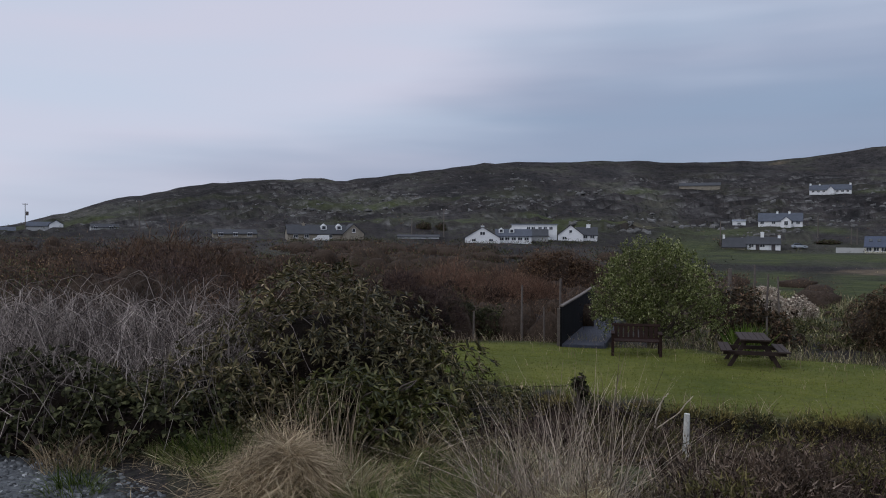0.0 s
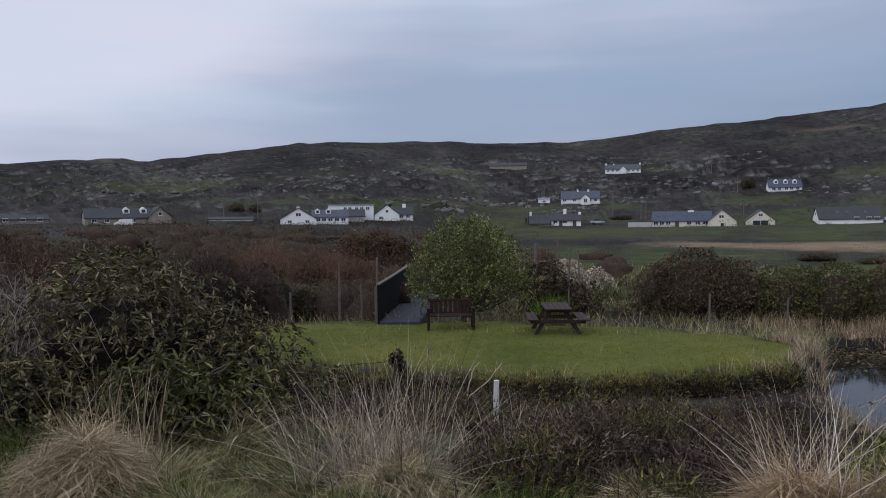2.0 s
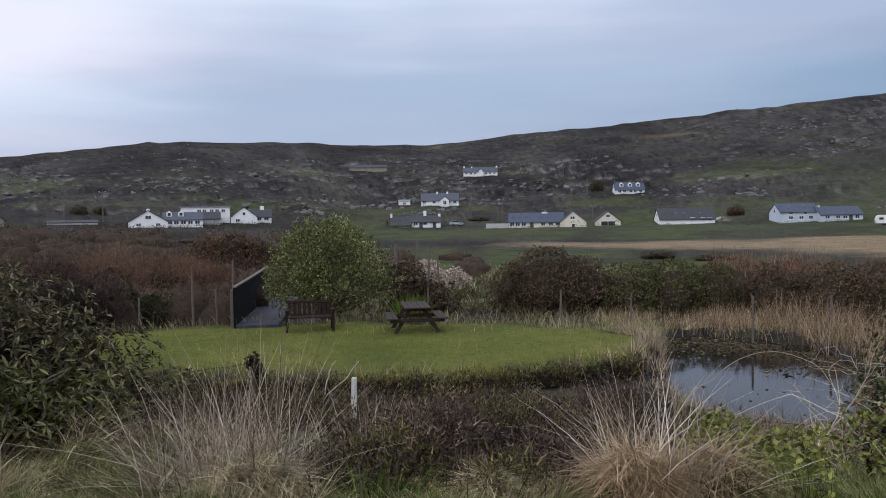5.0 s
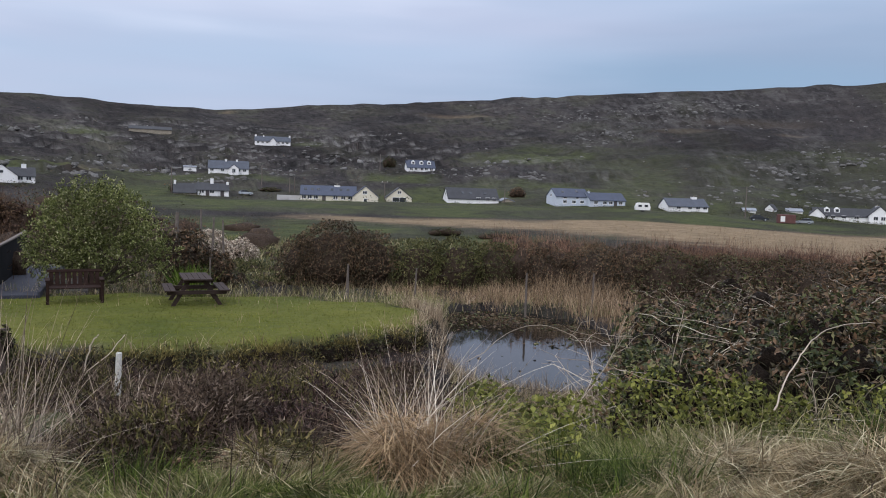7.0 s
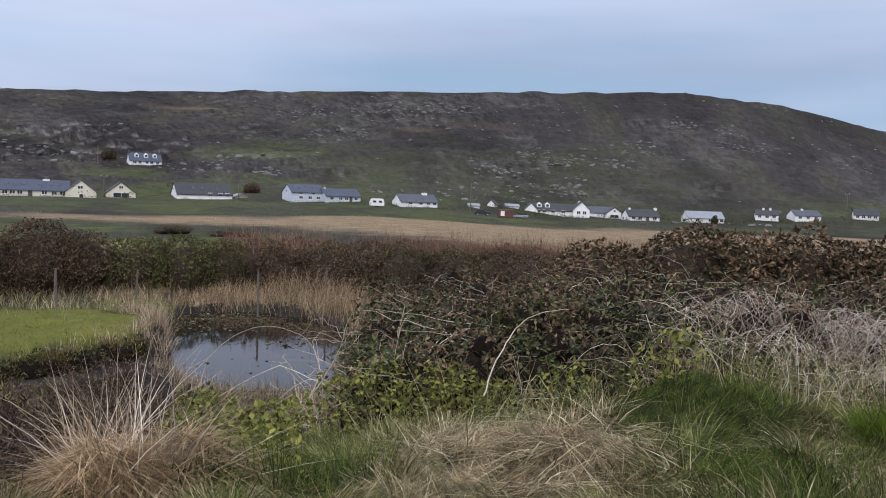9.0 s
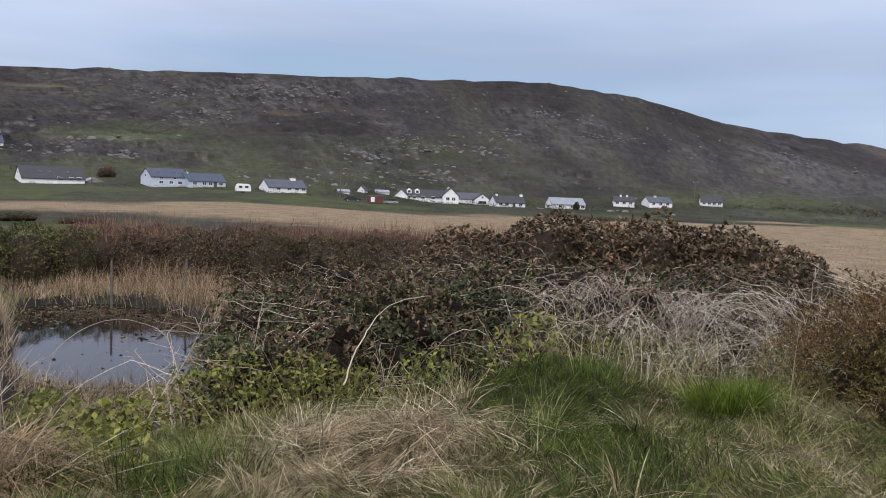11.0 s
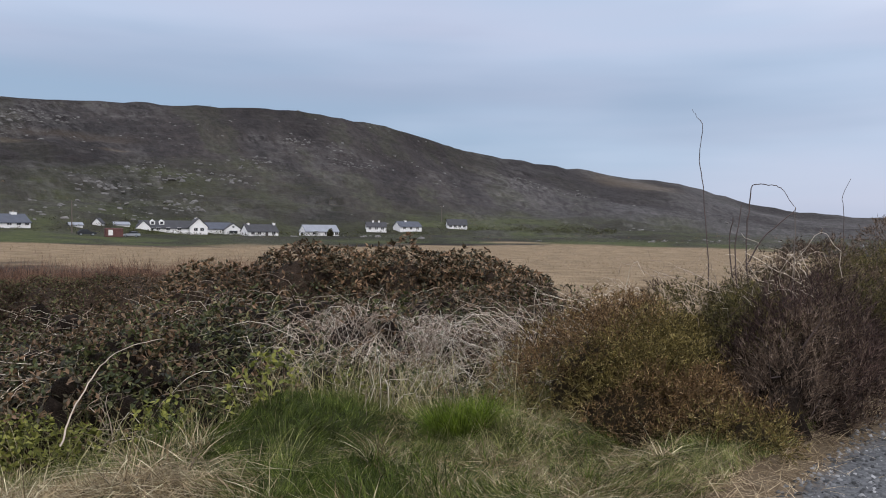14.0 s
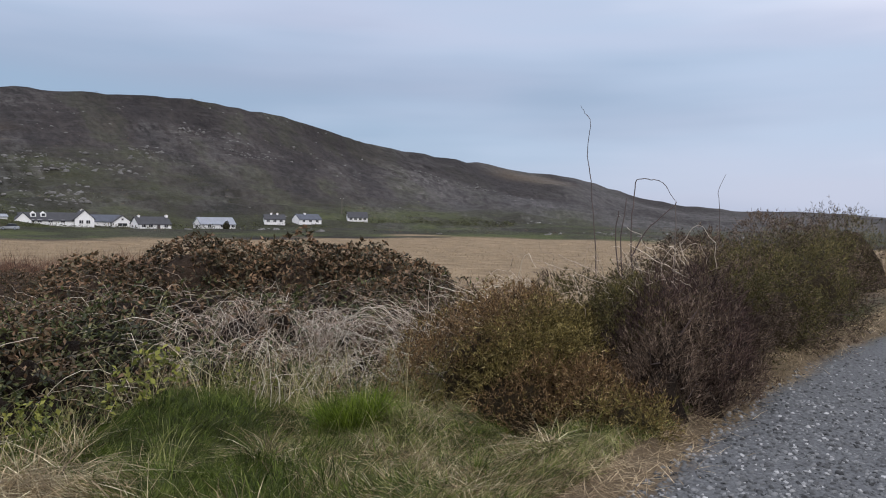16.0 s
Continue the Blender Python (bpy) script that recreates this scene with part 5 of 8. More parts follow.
p = sample(2600, 6.5, 12, 9, 17, lambda x, y: np.exp(-((lawn_at(x, y) - 1.04) / 0.05) ** 2) * (pond_at(x, y) < 1.6) * (pond_at(x, y) > 0.97) * 0.5)
hummocks("lawn_bank_grass", p[::4], 80, 0.2, 0.04, 0.34, REED, "tall pale grass on the bank between lawn and pond", width=0.007, flop=0.35)

# reeds round the pond
def reedy(x, y):
    q = pond_at(x, y)
    far_side, across = pond_axes(x, y)
    return ((q > 1.0) & (q < 2.1) & ((across > 0.2) | (far_side > 4.0)) & (lawn_at(x, y) > 1.08)) * np.clip(1.3 - (q - 1.0) * 0.85, 0, 1) * smooth(-2.4, -0.6, far_side) * (0.5 + 0.5 * patch(x, y, 44, 0.9))


p = sample(90000, 7, 24, 5, 24, reedy)
n = len(p)
stuff("reeds", blades(p, rng.uniform(0.4, 0.95, n) * (0.75 + 0.5 * patch(p[:, 0], p[:, 1], 19, 0.8)) * (0.42 + 0.58 * smooth(-1.6, 1.6, pond_axes(p[:, 0], p[:, 1])[1])), rng.uniform(0.006, 0.012, n), np.abs(rng.normal(size=n)) * 0.24, rng.uniform(0.05, 0.5, n)), REED_TAN, "dry tan reeds standing along the pond's far bank", "reeds")
p = sample(42000, 1, 18, 12.5, 24, lambda x, y: ((lawn_at(x, y) > 1.03) & (lawn_at(x, y) < 2.0) & (pond_at(x, y) > 1.0) & (x * 0.5 + y * 0.865 > 17.2) & ((x > 6.0) | (lawn_at(x, y) < 1.3))) * (0.25 + 0.75 * patch(x, y, 13, 0.5)))
n = len(p)
stuff("rough_grass", blades(p, rng.uniform(0.2, 0.5, n), 0.009, np.abs(rng.normal(size=n)) * 0.3, rng.uniform(0.1, 0.5, n)), GRASS_MIX, "rough pale-green grass beyond the lawn", "grass")
p = sample(2200, 7, 13, 6.5, 12, lambda x, y: ((pond_at(x, y) > 0.98) & (pond_at(x, y) < 1.22) & (lawn_at(x, y) > 1.05)) * 1.0)
n = len(p)
stuff("near_bank_grass", blades(p, rng.uniform(0.2, 0.6, n), 0.006, np.abs(rng.normal(size=n)) * 0.35, rng.uniform(0.1, 0.5, n)), REED, "thin dry grass on the pond's near bank", "grass")

slope_p = sample(90000, 4.5, 12.5, 5.5, 12.5, lambda x, y: ((pond_at(x, y) > 0.99) & (pond_at(x, y) < 1.5) & (lawn_at(x, y) > 1.08) & (away(x, y) > 8.2) & (bearing(x, y) > 40.5) & (bearing(x, y) < 58) & (pond_axes(x, y)[0] < 2.5)) * (0.3 + 0.7 * patch(x, y, 27, 1.2)))
brown_p = rng.uniform(size=len(slope_p)) < 0.75
for sel, mat, name, label in ((brown_p, STRAW, "bank_slope_straw", "brown dead grass on the slope above the pond"), (~brown_p, GRASS_MIX, "bank_slope_grass", "half-dry grass on the slope above the pond")):
    q = slope_p[sel]
    n = len(q)
    carpet(name, q, np.interp(pond_at(q[:, 0], q[:, 1]), (1.0, 1.3), (0.1, 0.24)), 0.7, mat, label, 0.006, 1.2)
bank_p = sample(900, 6.5, 14, 6.0, 11.5, lambda x, y: ((pond_at(x, y) > 0.93) & (pond_at(x, y) < 1.2) & (lawn_at(x, y) > 1.1) & (pond_axes(x, y)[0] < -2.6)) * 0.8)
hummocks("near_bank_hummocks", bank_p[::2], 40, 0.22, 0.06, 0.26, REED, "pale dead grass hummocks on the pond's near bank", width=0.006, flop=0.5)

# floating dead leaves on the pond
p = sample(9500, 8, 17, 7, 18, lambda x, y: (pond_at(x, y) < 1.02) * (0.015 + 0.9 * smooth(-0.5, 3.0, pond_axes(x, y)[0] + fbm(x * 0.8, y * 0.8, 3) * 4)))
p[:, 2] = -1.694
n = len(p)
a = rng.uniform(0, 6.3, n)
stuff("floating_leaves", leaves(p, np.stack([np.cos(a), np.sin(a), np.zeros(n)], 1), rng.uniform(0.04, 0.12, n), rng.uniform(0.03, 0.08, n), 0.02), BRAMBLE, "dead brown leaves floating on the pond", "leaves")

# shrubs beyond the pond
FAR_SHRUB = "shrubs beyond the pond"
for lobes, n, mat, label in (
    ([(12.95, 21.4, -0.9, 1.3, 1.2, 1.32), (13.95, 20.8, -1.0, 1.0, 1.0, 1.15), (12.2, 21.9, -1.05, 0.8, 0.9, 0.95)], 7200, RHODO_RED, "rounded red-brown shrub behind the reeds"),
    ([(15.3, 20.0, -1.2, 1.15, 1.1, 1.15), (16.3, 19.1, -1.2, 1.1, 1.0, 1.2), (17.3, 18.2, -1.2, 1.0, 1.0, 1.1)], 6800, OLIVE_LEAF, "low olive-green shrub behind the reeds"),
    ([(18.4, 17.3, -1.15, 1.3, 1.2, 1.05), (19.4, 16.1, -1.15, 1.3, 1.2, 1.1), (20.1, 15.0, -1.15, 1.2, 1.2, 1.1)], 7200, RHODO_RED, "brown leafy shrub behind the reeds"),
    ([(20.2, 13.6, -1.15, 1.2, 1.4, 1.12), (20.6, 12.1, -1.15, 1.3, 1.4, 1.1), (20.9, 10.8, -1.15, 1.2, 1.3, 1.08)], 7200, BRAMBLE, "brown leafy shrub behind the reeds"),
    ([(20.9, 9.3, -1.15, 1.4, 1.5, 1.1), (20.3, 7.9, -1.1, 1.4, 1.4, 1.2), (19.7, 6.8, -1.1, 1.3, 1.3, 1.25)], 7200, RHODO_RED, "brown leafy shrub at the field's edge"),
):
    leafy_bush("shrub", lobes, n, 0.058, mat, label, 5, 40, group=FAR_SHRUB, lump=0.15, depth=0.18)
lobes = mound_field(420, 43, 76, 24.5, 33, lambda x, y: 0.25 + 0.75 * patch(x, y, 21, 0.35), lambda x, y: 0.05 - 0.02 * (np.hypot(x, y) - 24) + 0.45 * fbm(x * 0.35, y * 0.35, 3), lambda r: 0.75, 0.35)
foliage_field("willow_twigs", lobes, 52000, lambda r: 0.30 + 0 * r, RED_TWIG, "fine red-brown willow twigs behind the shrubs", ratio=0.03, up=1.0, spread=0.45, spine=True, core=0.62, heart=INNER_BROWN)
p = sample(9000, 15, 31, 5, 24, lambda x, y: np.exp(-((np.hypot(x, y) - 27) / 1.8) ** 2) * smooth(42, 47, bearing(x, y)) * (1 - smooth(70, 75, bearing(x, y))) * (0.2 + 0.8 * patch(x, y, 21, 0.35)))
n = len(p)
stuff("bare_twigs", blades(p, rng.uniform(1.4, 2.3, n), 0.009, np.abs(rng.normal(size=n)) * 0.22, 0.06, None, 2), RED_TWIG, "bare red-brown twigs above the shrubs", "shrubs")

# the bramble thicket right of the pond
def thick(x, y):
    b, r = bearing(x, y), np.hypot(x, y)
    return ((b > 52) & (b < 97) & (r > 7.2) & (pond_at(x, y) > 1.06)) * smooth(7.2, 8.2, r) * (1 - smooth(15.5, 17, r))


def thick_top(x, y):
    b, r = bearing(x, y), np.hypot(x, y)
    rise = np.interp(r, (7, 8, 9, 11, 14, 17), (-0.35, 0.05, 0.30, 0.36, 0.40, 0.50)) - 0.35 * (1 - smooth(66, 76, b)) * smooth(9, 12, r) - 0.35 * (1 - smooth(54, 60, b))
    return rise + fbm(x * 0.8, y * 0.8, 4) * 0.5


thick_p = sample(20000, 5, 17, -3, 11, thick)
leaf_size = lambda r: 0.048 + 0.0024 * r
for mat, name, label, n, k in ((BRAMBLE, "bramble_thicket", "dense brown-leaved bramble thicket beside the pond", 100, 52000), (RHODO_RED, "thicket_evergreen", "reddish evergreen leaves through the thicket", 80, 50000), (THICKET_GREEN, "thicket_green", "dark green leaves through the thicket", 130, 54000)):
    lobes = mound_field(n * 3, 54, 98, 7.6, 17, lambda x, y: thick(x, y) * (0.12 + 0.88 * patch(x, y, len(name), 0.45)), lambda x, y: thick_top(x, y) + 0.12, lambda r: 0.30 + 0.018 * r, 0.5)
    foliage_field(name, lobes, k, leaf_size, mat, label, ratio=0.42, category="brambles", core=0.5, whorl=5)
edge_p = sample(900, 5, 11, -2, 8, lambda x, y: thick(x, y) * np.exp(-((np.hypot(x, y) - 8.6) / 0.9) ** 2))
p = np.concatenate([thick_p[rng.integers(0, len(thick_p), 380)], edge_p])
p[:, 2] = np.maximum(p[:, 2], thick_top(p[:, 0], p[:, 1]) - 0.38)
n = len(p)
stuff("bramble_canes", tubes(canes(p, rng.uniform(0, 6.3, n), rng.uniform(0.4, 1.5, n), rng.uniform(0.1, 0.42, n), rng.uniform(0.05, 0.45, n), 9, 0.05, 0.6), np.linspace(0.0046, 0.0017, 9)[None]), PALE_STEM, "bleached arching canes over the thicket", "brambles")
p = sample(11000, 7, 14, -2.5, 4.5, lambda x, y: np.exp(-((bearing(x, y) - 87) / 7.5) ** 2 - ((np.hypot(x, y) - 9.6) / 1.5) ** 2))
p[:, 2] = np.maximum(p[:, 2], thick_top(p[:, 0], p[:, 1]) - 0.5)
n = len(p)
stuff("dead_bramble_canes", tubes(canes(p, rng.uniform(0, 6.3, n), rng.uniform(0.3, 1.2, n), rng.uniform(0.2, 0.6, n), rng.uniform(0.1, 0.8, n), 8, 0.05, 0.3), np.linspace(0.0036, 0.0014, 8)[None]), DEAD_CANE, "tangle of bleached dead bramble", "brambles")


def dead_branch(base, lean, tall, radius=0.009):
    """A bleached dead branch that forks twice."""
    ob = tagged(new("dead_branch"), "bleached dead forked branch beside the pond", "branch", "dead branches beside the pond")

    def limb(name, start, way, long, r, depth, parent):
        k = 6
        pts = [np.array(start, float)]
        d = np.array(way, float)
        for _ in range(k - 1):
            d = unit(d + rng.normal(size=3) * 0.12)
            pts.append(pts[-1] + d * long / (k - 1))
        pts = np.array(pts)
        piece = put(name, *tubes(pts[None], np.linspace(r, r * 0.45, k)[None], 5), PALE_STEM, parent)
        if depth:
            for i in (2, 3, 4, 5):
                if rng.uniform() < 0.8:
                    turn = unit(d + rng.normal(size=3) * 0.75)
                    limb("twig", pts[i], turn, long * rng.uniform(0.3, 0.6), r * 0.6, depth - 1, piece if parent is ob else parent)

    limb("limb", base, (math.sin(lean[1]) * lean[0], math.cos(lean[1]) * lean[0], 1.0), tall, radius, 2, ob)
    return ob


for k in range(26):
    a, r = radians(rng.normal() * 3.6 + 55.5), 8.2 + rng.normal() * 0.55
    bx, by = r * math.sin(a), r * math.cos(a)
    dead_branch((bx, by, h1(bx, by)), (rng.uniform(0.1, 0.9), rng.uniform(0, 6.3)), rng.uniform(0.5, 1.0), rng.uniform(0.006, 0.011))
p = sample(26000, 4, 11, -2, 9, lambda x, y: np.exp(-((np.hypot(x, y) - 7.9) / 1.0) ** 2) * (bearing(x, y) > 52) * (bearing(x, y) < 97) * (0.2 + 0.8 * patch(x, y, 15, 0.9)))
n = len(p)
stuff("thicket_grass", blades(p, rng.uniform(0.3, 0.85, n), rng.uniform(0.003, 0.005, n), np.abs(rng.normal(size=n)) * 0.4, rng.uniform(0.1, 0.6, n)), GRASS_MIX, "tall half-dry grass stalks through the bramble's edge", "grass")
# young green bramble at the thicket's foot
green_b = sample(16000, 3.5, 9.5, -1, 8, lambda x, y: np.exp(-((np.hypot(x, y) - 7.4) / 0.8) ** 2) * (bearing(x, y) > 44) * (bearing(x, y) < 97) * patch(x, y, 66, 0.7) ** 2 * np.interp(bearing(x, y), (44, 62, 80, 97), (1, 1, 0.5, 0.2)))
lobes = [(x, y, z + 0.12 + 0.1 * rng.uniform(), 0.22, 0.22, 0.2 + 0.1 * rng.uniform()) for x, y, z in green_b[:: max(1, len(green_b) // 34)]]
for bx, by, bz in ((4.05, 4.1, -0.12), (3.95, 3.4, -0.1), (4.4, 4.5, -0.18), (4.1, 3.8, -0.1), (6.35, 4.1, -0.2), (5.95, 4.2, -0.22), (6.6, 3.7, -0.18), (7.6, 1.0, -0.08), (7.3, 1.3, -0.08), (6.4, 3.5, -0.2)):
    lobes += [(bx + rng.normal() * 0.18, by + rng.normal() * 0.18, bz - 0.1 + 0.1 * rng.uniform(), 0.24, 0.24, 0.2) for k in range(3)]
foliage_field("green_bramble", lobes, 8000, lambda r: 0.05 + 0 * r, BRAMBLE_GREEN, "young yellow-green bramble leaves at the thicket's foot", ratio=0.6, category="brambles", core=0, whorl=3)

# the weathered rhododendrons at the field's edge
RHODO_LABEL = "weathered rhododendron with brown-tipped leaves at the field's edge"
leafy_bush("rhododendron", [(18.6, 4.4, -0.5, 1.7, 1.6, 1.5), (17.4, 6.2, -0.6, 1.3, 1.4, 1.25), (18.8, 3.2, -0.5, 1.3, 1.3, 1.52)], 3200, 0.11, RHODO_RED, RHODO_LABEL, 6, 40, lump=0.12)
leafy_bush("rhododendron", [(18.9, 2.0, -0.45, 1.6, 1.5, 1.52), (18.8, 0.9, -0.5, 1.3, 1.3, 1.5), (18.7, 0.2, -0.5, 1.5, 1.3, 1.4)], 3200, 0.11, RHODO_RED, RHODO_LABEL, 6, 40, lump=0.12)
leafy_bush("rhododendron", [(17.6, -0.7, -0.6, 1.2, 1.0, 1.25), (16.4, -0.8, -0.7, 1.3, 1.0, 1.2), (14.9, -0.3, -0.8, 1.4, 1.2, 1.2)], 2800, 0.10, RHODO_RED, RHODO_LABEL, 6, 40, lump=0.12)

# gorse hedge along the road
GORSE_GROUP = "gorse bushes along the road"
for lobes, k in (
    ([(7.35, -1.35, -0.02, 1.05, 0.85, 0.9), (8.0, -1.75, 0.1, 0.75, 0.7, 0.78), (6.95, -1.8, -0.1, 0.7, 0.6, 0.68), (6.72, -1.42, -0.08, 0.72, 0.58, 0.66), (6.4, -2.0, -0.05, 0.5, 0.45, 0.48), (6.05, -2.2, -0.02, 0.36, 0.33, 0.36)], 7600),
    ([(8.2, -2.35, 0.12, 0.95, 0.85, 0.9), (7.5, -2.6, 0.1, 0.7, 0.6, 0.82)], 4200),
    ([(9.35, -3.75, 0.15, 0.95, 0.9, 1.15), (8.75, -4.1, 0.1, 0.55, 0.5, 0.9)], 5000),
    ([(10.6, -5.0, 0.2, 1.2, 1.1, 1.2), (9.75, -4.95, 0.1, 0.75, 0.7, 1.0)], 5000),
    ([(12.7, -6.4, 0.2, 1.3, 1.2, 1.42), (11.7, -6.4, 0.1, 0.85, 0.8, 1.25)], 4200),
    ([(15.0, -8.2, 0.2, 1.4, 1.3, 1.5), (14.0, -7.9, 0.1, 0.9, 0.8, 1.3)], 3600),
    ([(17.9, -10.2, 0.2, 1.6, 1.5, 1.6), (19.6, -11.6, 0.2, 1.5, 1.4, 1.75)], 4200),
):
    far_off = math.hypot(lobes[0][0], lobes[0][1])
    # young means near; farther bushes get darker needles in place of self-shadow
    young = far_off < 8.5
    needle_bush("gorse_bush", lobes, int(k * 3.5 * min(1.0, (9.0 / far_off) ** 1.2)), 0.066 + 0.0016 * far_off, GORSE if young else DITCH_GREEN, "dense brown-green gorse bush beside the gravel road" if young else "olive-brown gorse bush beside the gravel road, needles darkened for shade", 9, group=GORSE_GROUP, up=0.25, width=0.085, dense=True, brown=GORSE_BROWN if young else DITCH_BROWN, share=0.31 + 0.02 * min(far_off - 7, 8))
needle_bush("heather_bush", [(6.95, -2.75, 0.15, 0.55, 0.5, 0.88), (7.55, -3.25, 0.2, 0.6, 0.52, 0.95), (8.05, -3.7, 0.1, 0.42, 0.4, 0.75), (6.45, -2.55, 0.05, 0.36, 0.34, 0.6), (7.15, -3.2, 0.05, 0.5, 0.45, 0.62), (7.3, -2.7, 0.3, 0.45, 0.42, 0.6), (6.7, -3.0, -0.05, 0.34, 0.3, 0.42)], 6400, 0.12, HEATHER, "dark purple-brown heather bush at the road's edge", 9, up=1.0, width=0.045, brown=DITCH_BROWN, share=0.32)

# dead stems standing above the gorse
def stem(name, points, r0, r1, mat, label):
    pts = np.array(points, float)
    n = len(pts)
    pad = np.concatenate([2 * pts[:1] - pts[1:2], pts, 2 * pts[-1:] - pts[-2:-1]])
    path = []
    for k in range(n - 1):
        a, b, c, d = pad[k : k + 4]
        for t in np.linspace(0, 1, 5, endpoint=False):
            path.append(0.5 * (2 * b + (c - a) * t + (2 * a - 5 * b + 4 * c - d) * t * t + (3 * b - a - 3 * c + d) * t**3))
    path = np.array([*path, pts[-1]])
    path[1:-1] += rng.normal(size=(len(path) - 2, 3)) * r0 * 0.5
    return tagged(put(name, *tubes(path[None], np.linspace(r0, r1, len(path))[None], 6), mat, None, True), label, "dead plant", "dead weeds and canes")


stem("dead_weed", [(9.15, -2.7, 0.5), (9.1, -2.62, 1.4), (9.11, -2.56, 2.05), (9.18, -2.53, 2.4), (9.1, -2.54, 2.7), (9.14, -2.48, 2.82), (9.14, -2.43, 2.9)], 0.007, 0.002, DEAD_TWIG, "thin dead stem standing high above the gorse")
stem("dead_weed", [(9.05, -3.0, 0.6), (9.03, -2.9, 1.3), (9.02, -2.95, 1.86)], 0.009, 0.005, DEAD_TWIG, "dark broken stem above the gorse")
stem("dead_weed", [(9.0, -3.1, 0.6), (8.99, -3.0, 1.35), (9.0, -3.03, 1.85), (8.98, -3.05, 2.06), (8.94, -3.2, 2.07), (8.9, -3.32, 2.03), (8.86, -3.45, 1.84)], 0.008, 0.003, DEAD_TWIG, "dark stem bent over above the gorse")
stem("dead_weed", [(8.95, -3.0, 1.2), (8.9, -3.15, 1.5), (8.85, -3.4, 1.75), (8.84, -3.46, 1.82)], 0.008, 0.004, DEAD_TWIG, "dark slanting stem above the gorse")
stem("dead_weed", [(8.86, -3.46, 0.8), (8.87, -3.47, 1.4), (8.86, -3.46, 1.84)], 0.006, 0.004, GREY_TWIG, "grey upright stem above the gorse")
stem("dead_weed", [(9.08, -2.95, 0.7), (9.06, -2.85, 1.4), (9.0, -2.86, 1.72)], 0.009, 0.005, DEAD_TWIG, "dark stem above the gorse")
stem("dead_weed", [(8.7, -3.9, 1.4), (8.69, -3.88, 1.8), (8.68, -3.86, 1.95), (8.66, -3.93, 2.13)], 0.004, 0.002, DEAD_TWIG, "thin seed stalk above the gorse")
p = sample(170, 7.4, 9.6, -3.4, -0.4)
p[:, 2] = 0.75 + rng.uniform(0, 0.3, len(p)) - (p[:, 1] + 2.6) * 0.22
n = len(p)
stuff("pale_twigs", tubes(canes(p, rng.uniform(1.2, 3.6, n), rng.uniform(0.2, 0.9, n), rng.uniform(0.15, 0.45, n), rng.uniform(0.0, 0.3, n), 9, 0.05, 0.8), np.linspace(0.003, 0.0013, 9)[None]), PALE_STEM, "pale dead twigs through the gorse top", "brambles")
# a long pale bramble cane that arches out of the bank
stem("arching_cane", [(5.67, 2.76, -0.03), (5.88, 2.8, 0.14), (6.18, 2.86, 0.27), (6.61, 2.93, 0.41), (7.16, 2.95, 0.46), (7.73, 2.92, 0.43)], 0.0075, 0.0035, PALE_STEM, "long bleached bramble cane arching from the bank")
stem("fallen_cane", [(2.45, 6.08, -0.23), (2.36, 5.36, -0.19), (2.21, 4.67, -0.14), (2.09, 4.06, -0.11), (2.01, 3.6, -0.1)], 0.005, 0.008, PALE_STEM, "long bleached cane lying through the ditch scrub")
stem("dead_weed", [(1.98, 7.27, -0.5), (1.98, 7.27, -0.24), (2.04, 7.25, 0.03), (2.08, 7.24, 0.1), (2.11, 7.24, 0.13)], 0.008, 0.005, PALE_STEM, "pale dead stalk beside the white-topped stake")
stem("dead_weed", [(1.97, 7.27, -0.45), (1.99, 7.27, -0.24), (2.18, 7.22, -0.06), (2.32, 7.18, 0.12)], 0.006, 0.004, PALE_STEM, "pale dead stalk slanting beside the white-topped stake")
stem("arching_cane", [(6.37, 7.09, -0.58), (6.54, 6.95, -0.45), (6.69, 6.82, -0.26), (6.88, 6.64, -0.12), (7.07, 6.45, -0.09), (7.23, 6.28, -0.15), (7.37, 6.12, -0.28), (7.5, 5.9, -0.7)], 0.004, 0.003, PALE_STEM, "thin pale cane arching before the pond")


def barbed_wire(points, label):
    """A slack strand between old posts, with twisted barbs along it."""
    ob = tagged(new("barbed_wire"), label, "wire", "old barbed wire")
    pts = np.array(points, float)
    at = np.linspace(0, len(pts) - 1, len(pts) * 6)
    path = np.stack([np.interp(at, np.arange(len(pts)), pts[:, k]) for k in range(3)], 1)
    path[:, 2] += rng.normal(size=len(path)) * 0.006
    put("strand", *tubes(path[None], 0.0045, 5), RUST, ob, True)
    for k in range(2, len(path) - 1, 2):
        d = unit(rng.normal(size=(2, 3)) + np.array([0, 0, 0.8])) * 0.035
        put("barb", *tubes(np.stack([np.stack([path[k] - e, path[k] + e]) for e in d]), 0.0028, 4), RUST, ob)
    return ob


barbed_wire([(0.2, 11.95, -0.74), (0.78, 11.89, -0.70), (1.31, 11.85, -0.71), (1.7, 11.8, -0.69), (2.04, 11.75, -0.66)], "rusty barbed wire strand sagging before the lawn")
barbed_wire([(2.04, 11.75, -0.66), (2.07, 10.9, -0.6), (2.19, 9.9, -0.56), (2.39, 8.92, -0.6), (2.5, 8.6, -0.75)], "rusty barbed wire strand fallen into the ditch scrub")
barbed_wire([(7.0, 9.2, -1.4), (7.39, 8.84, -1.37), (8.17, 8.17, -1.38), (8.52, 7.82, -1.41), (9.1, 7.4, -1.45)], "rusty barbed wire strand across the pond's near bank")

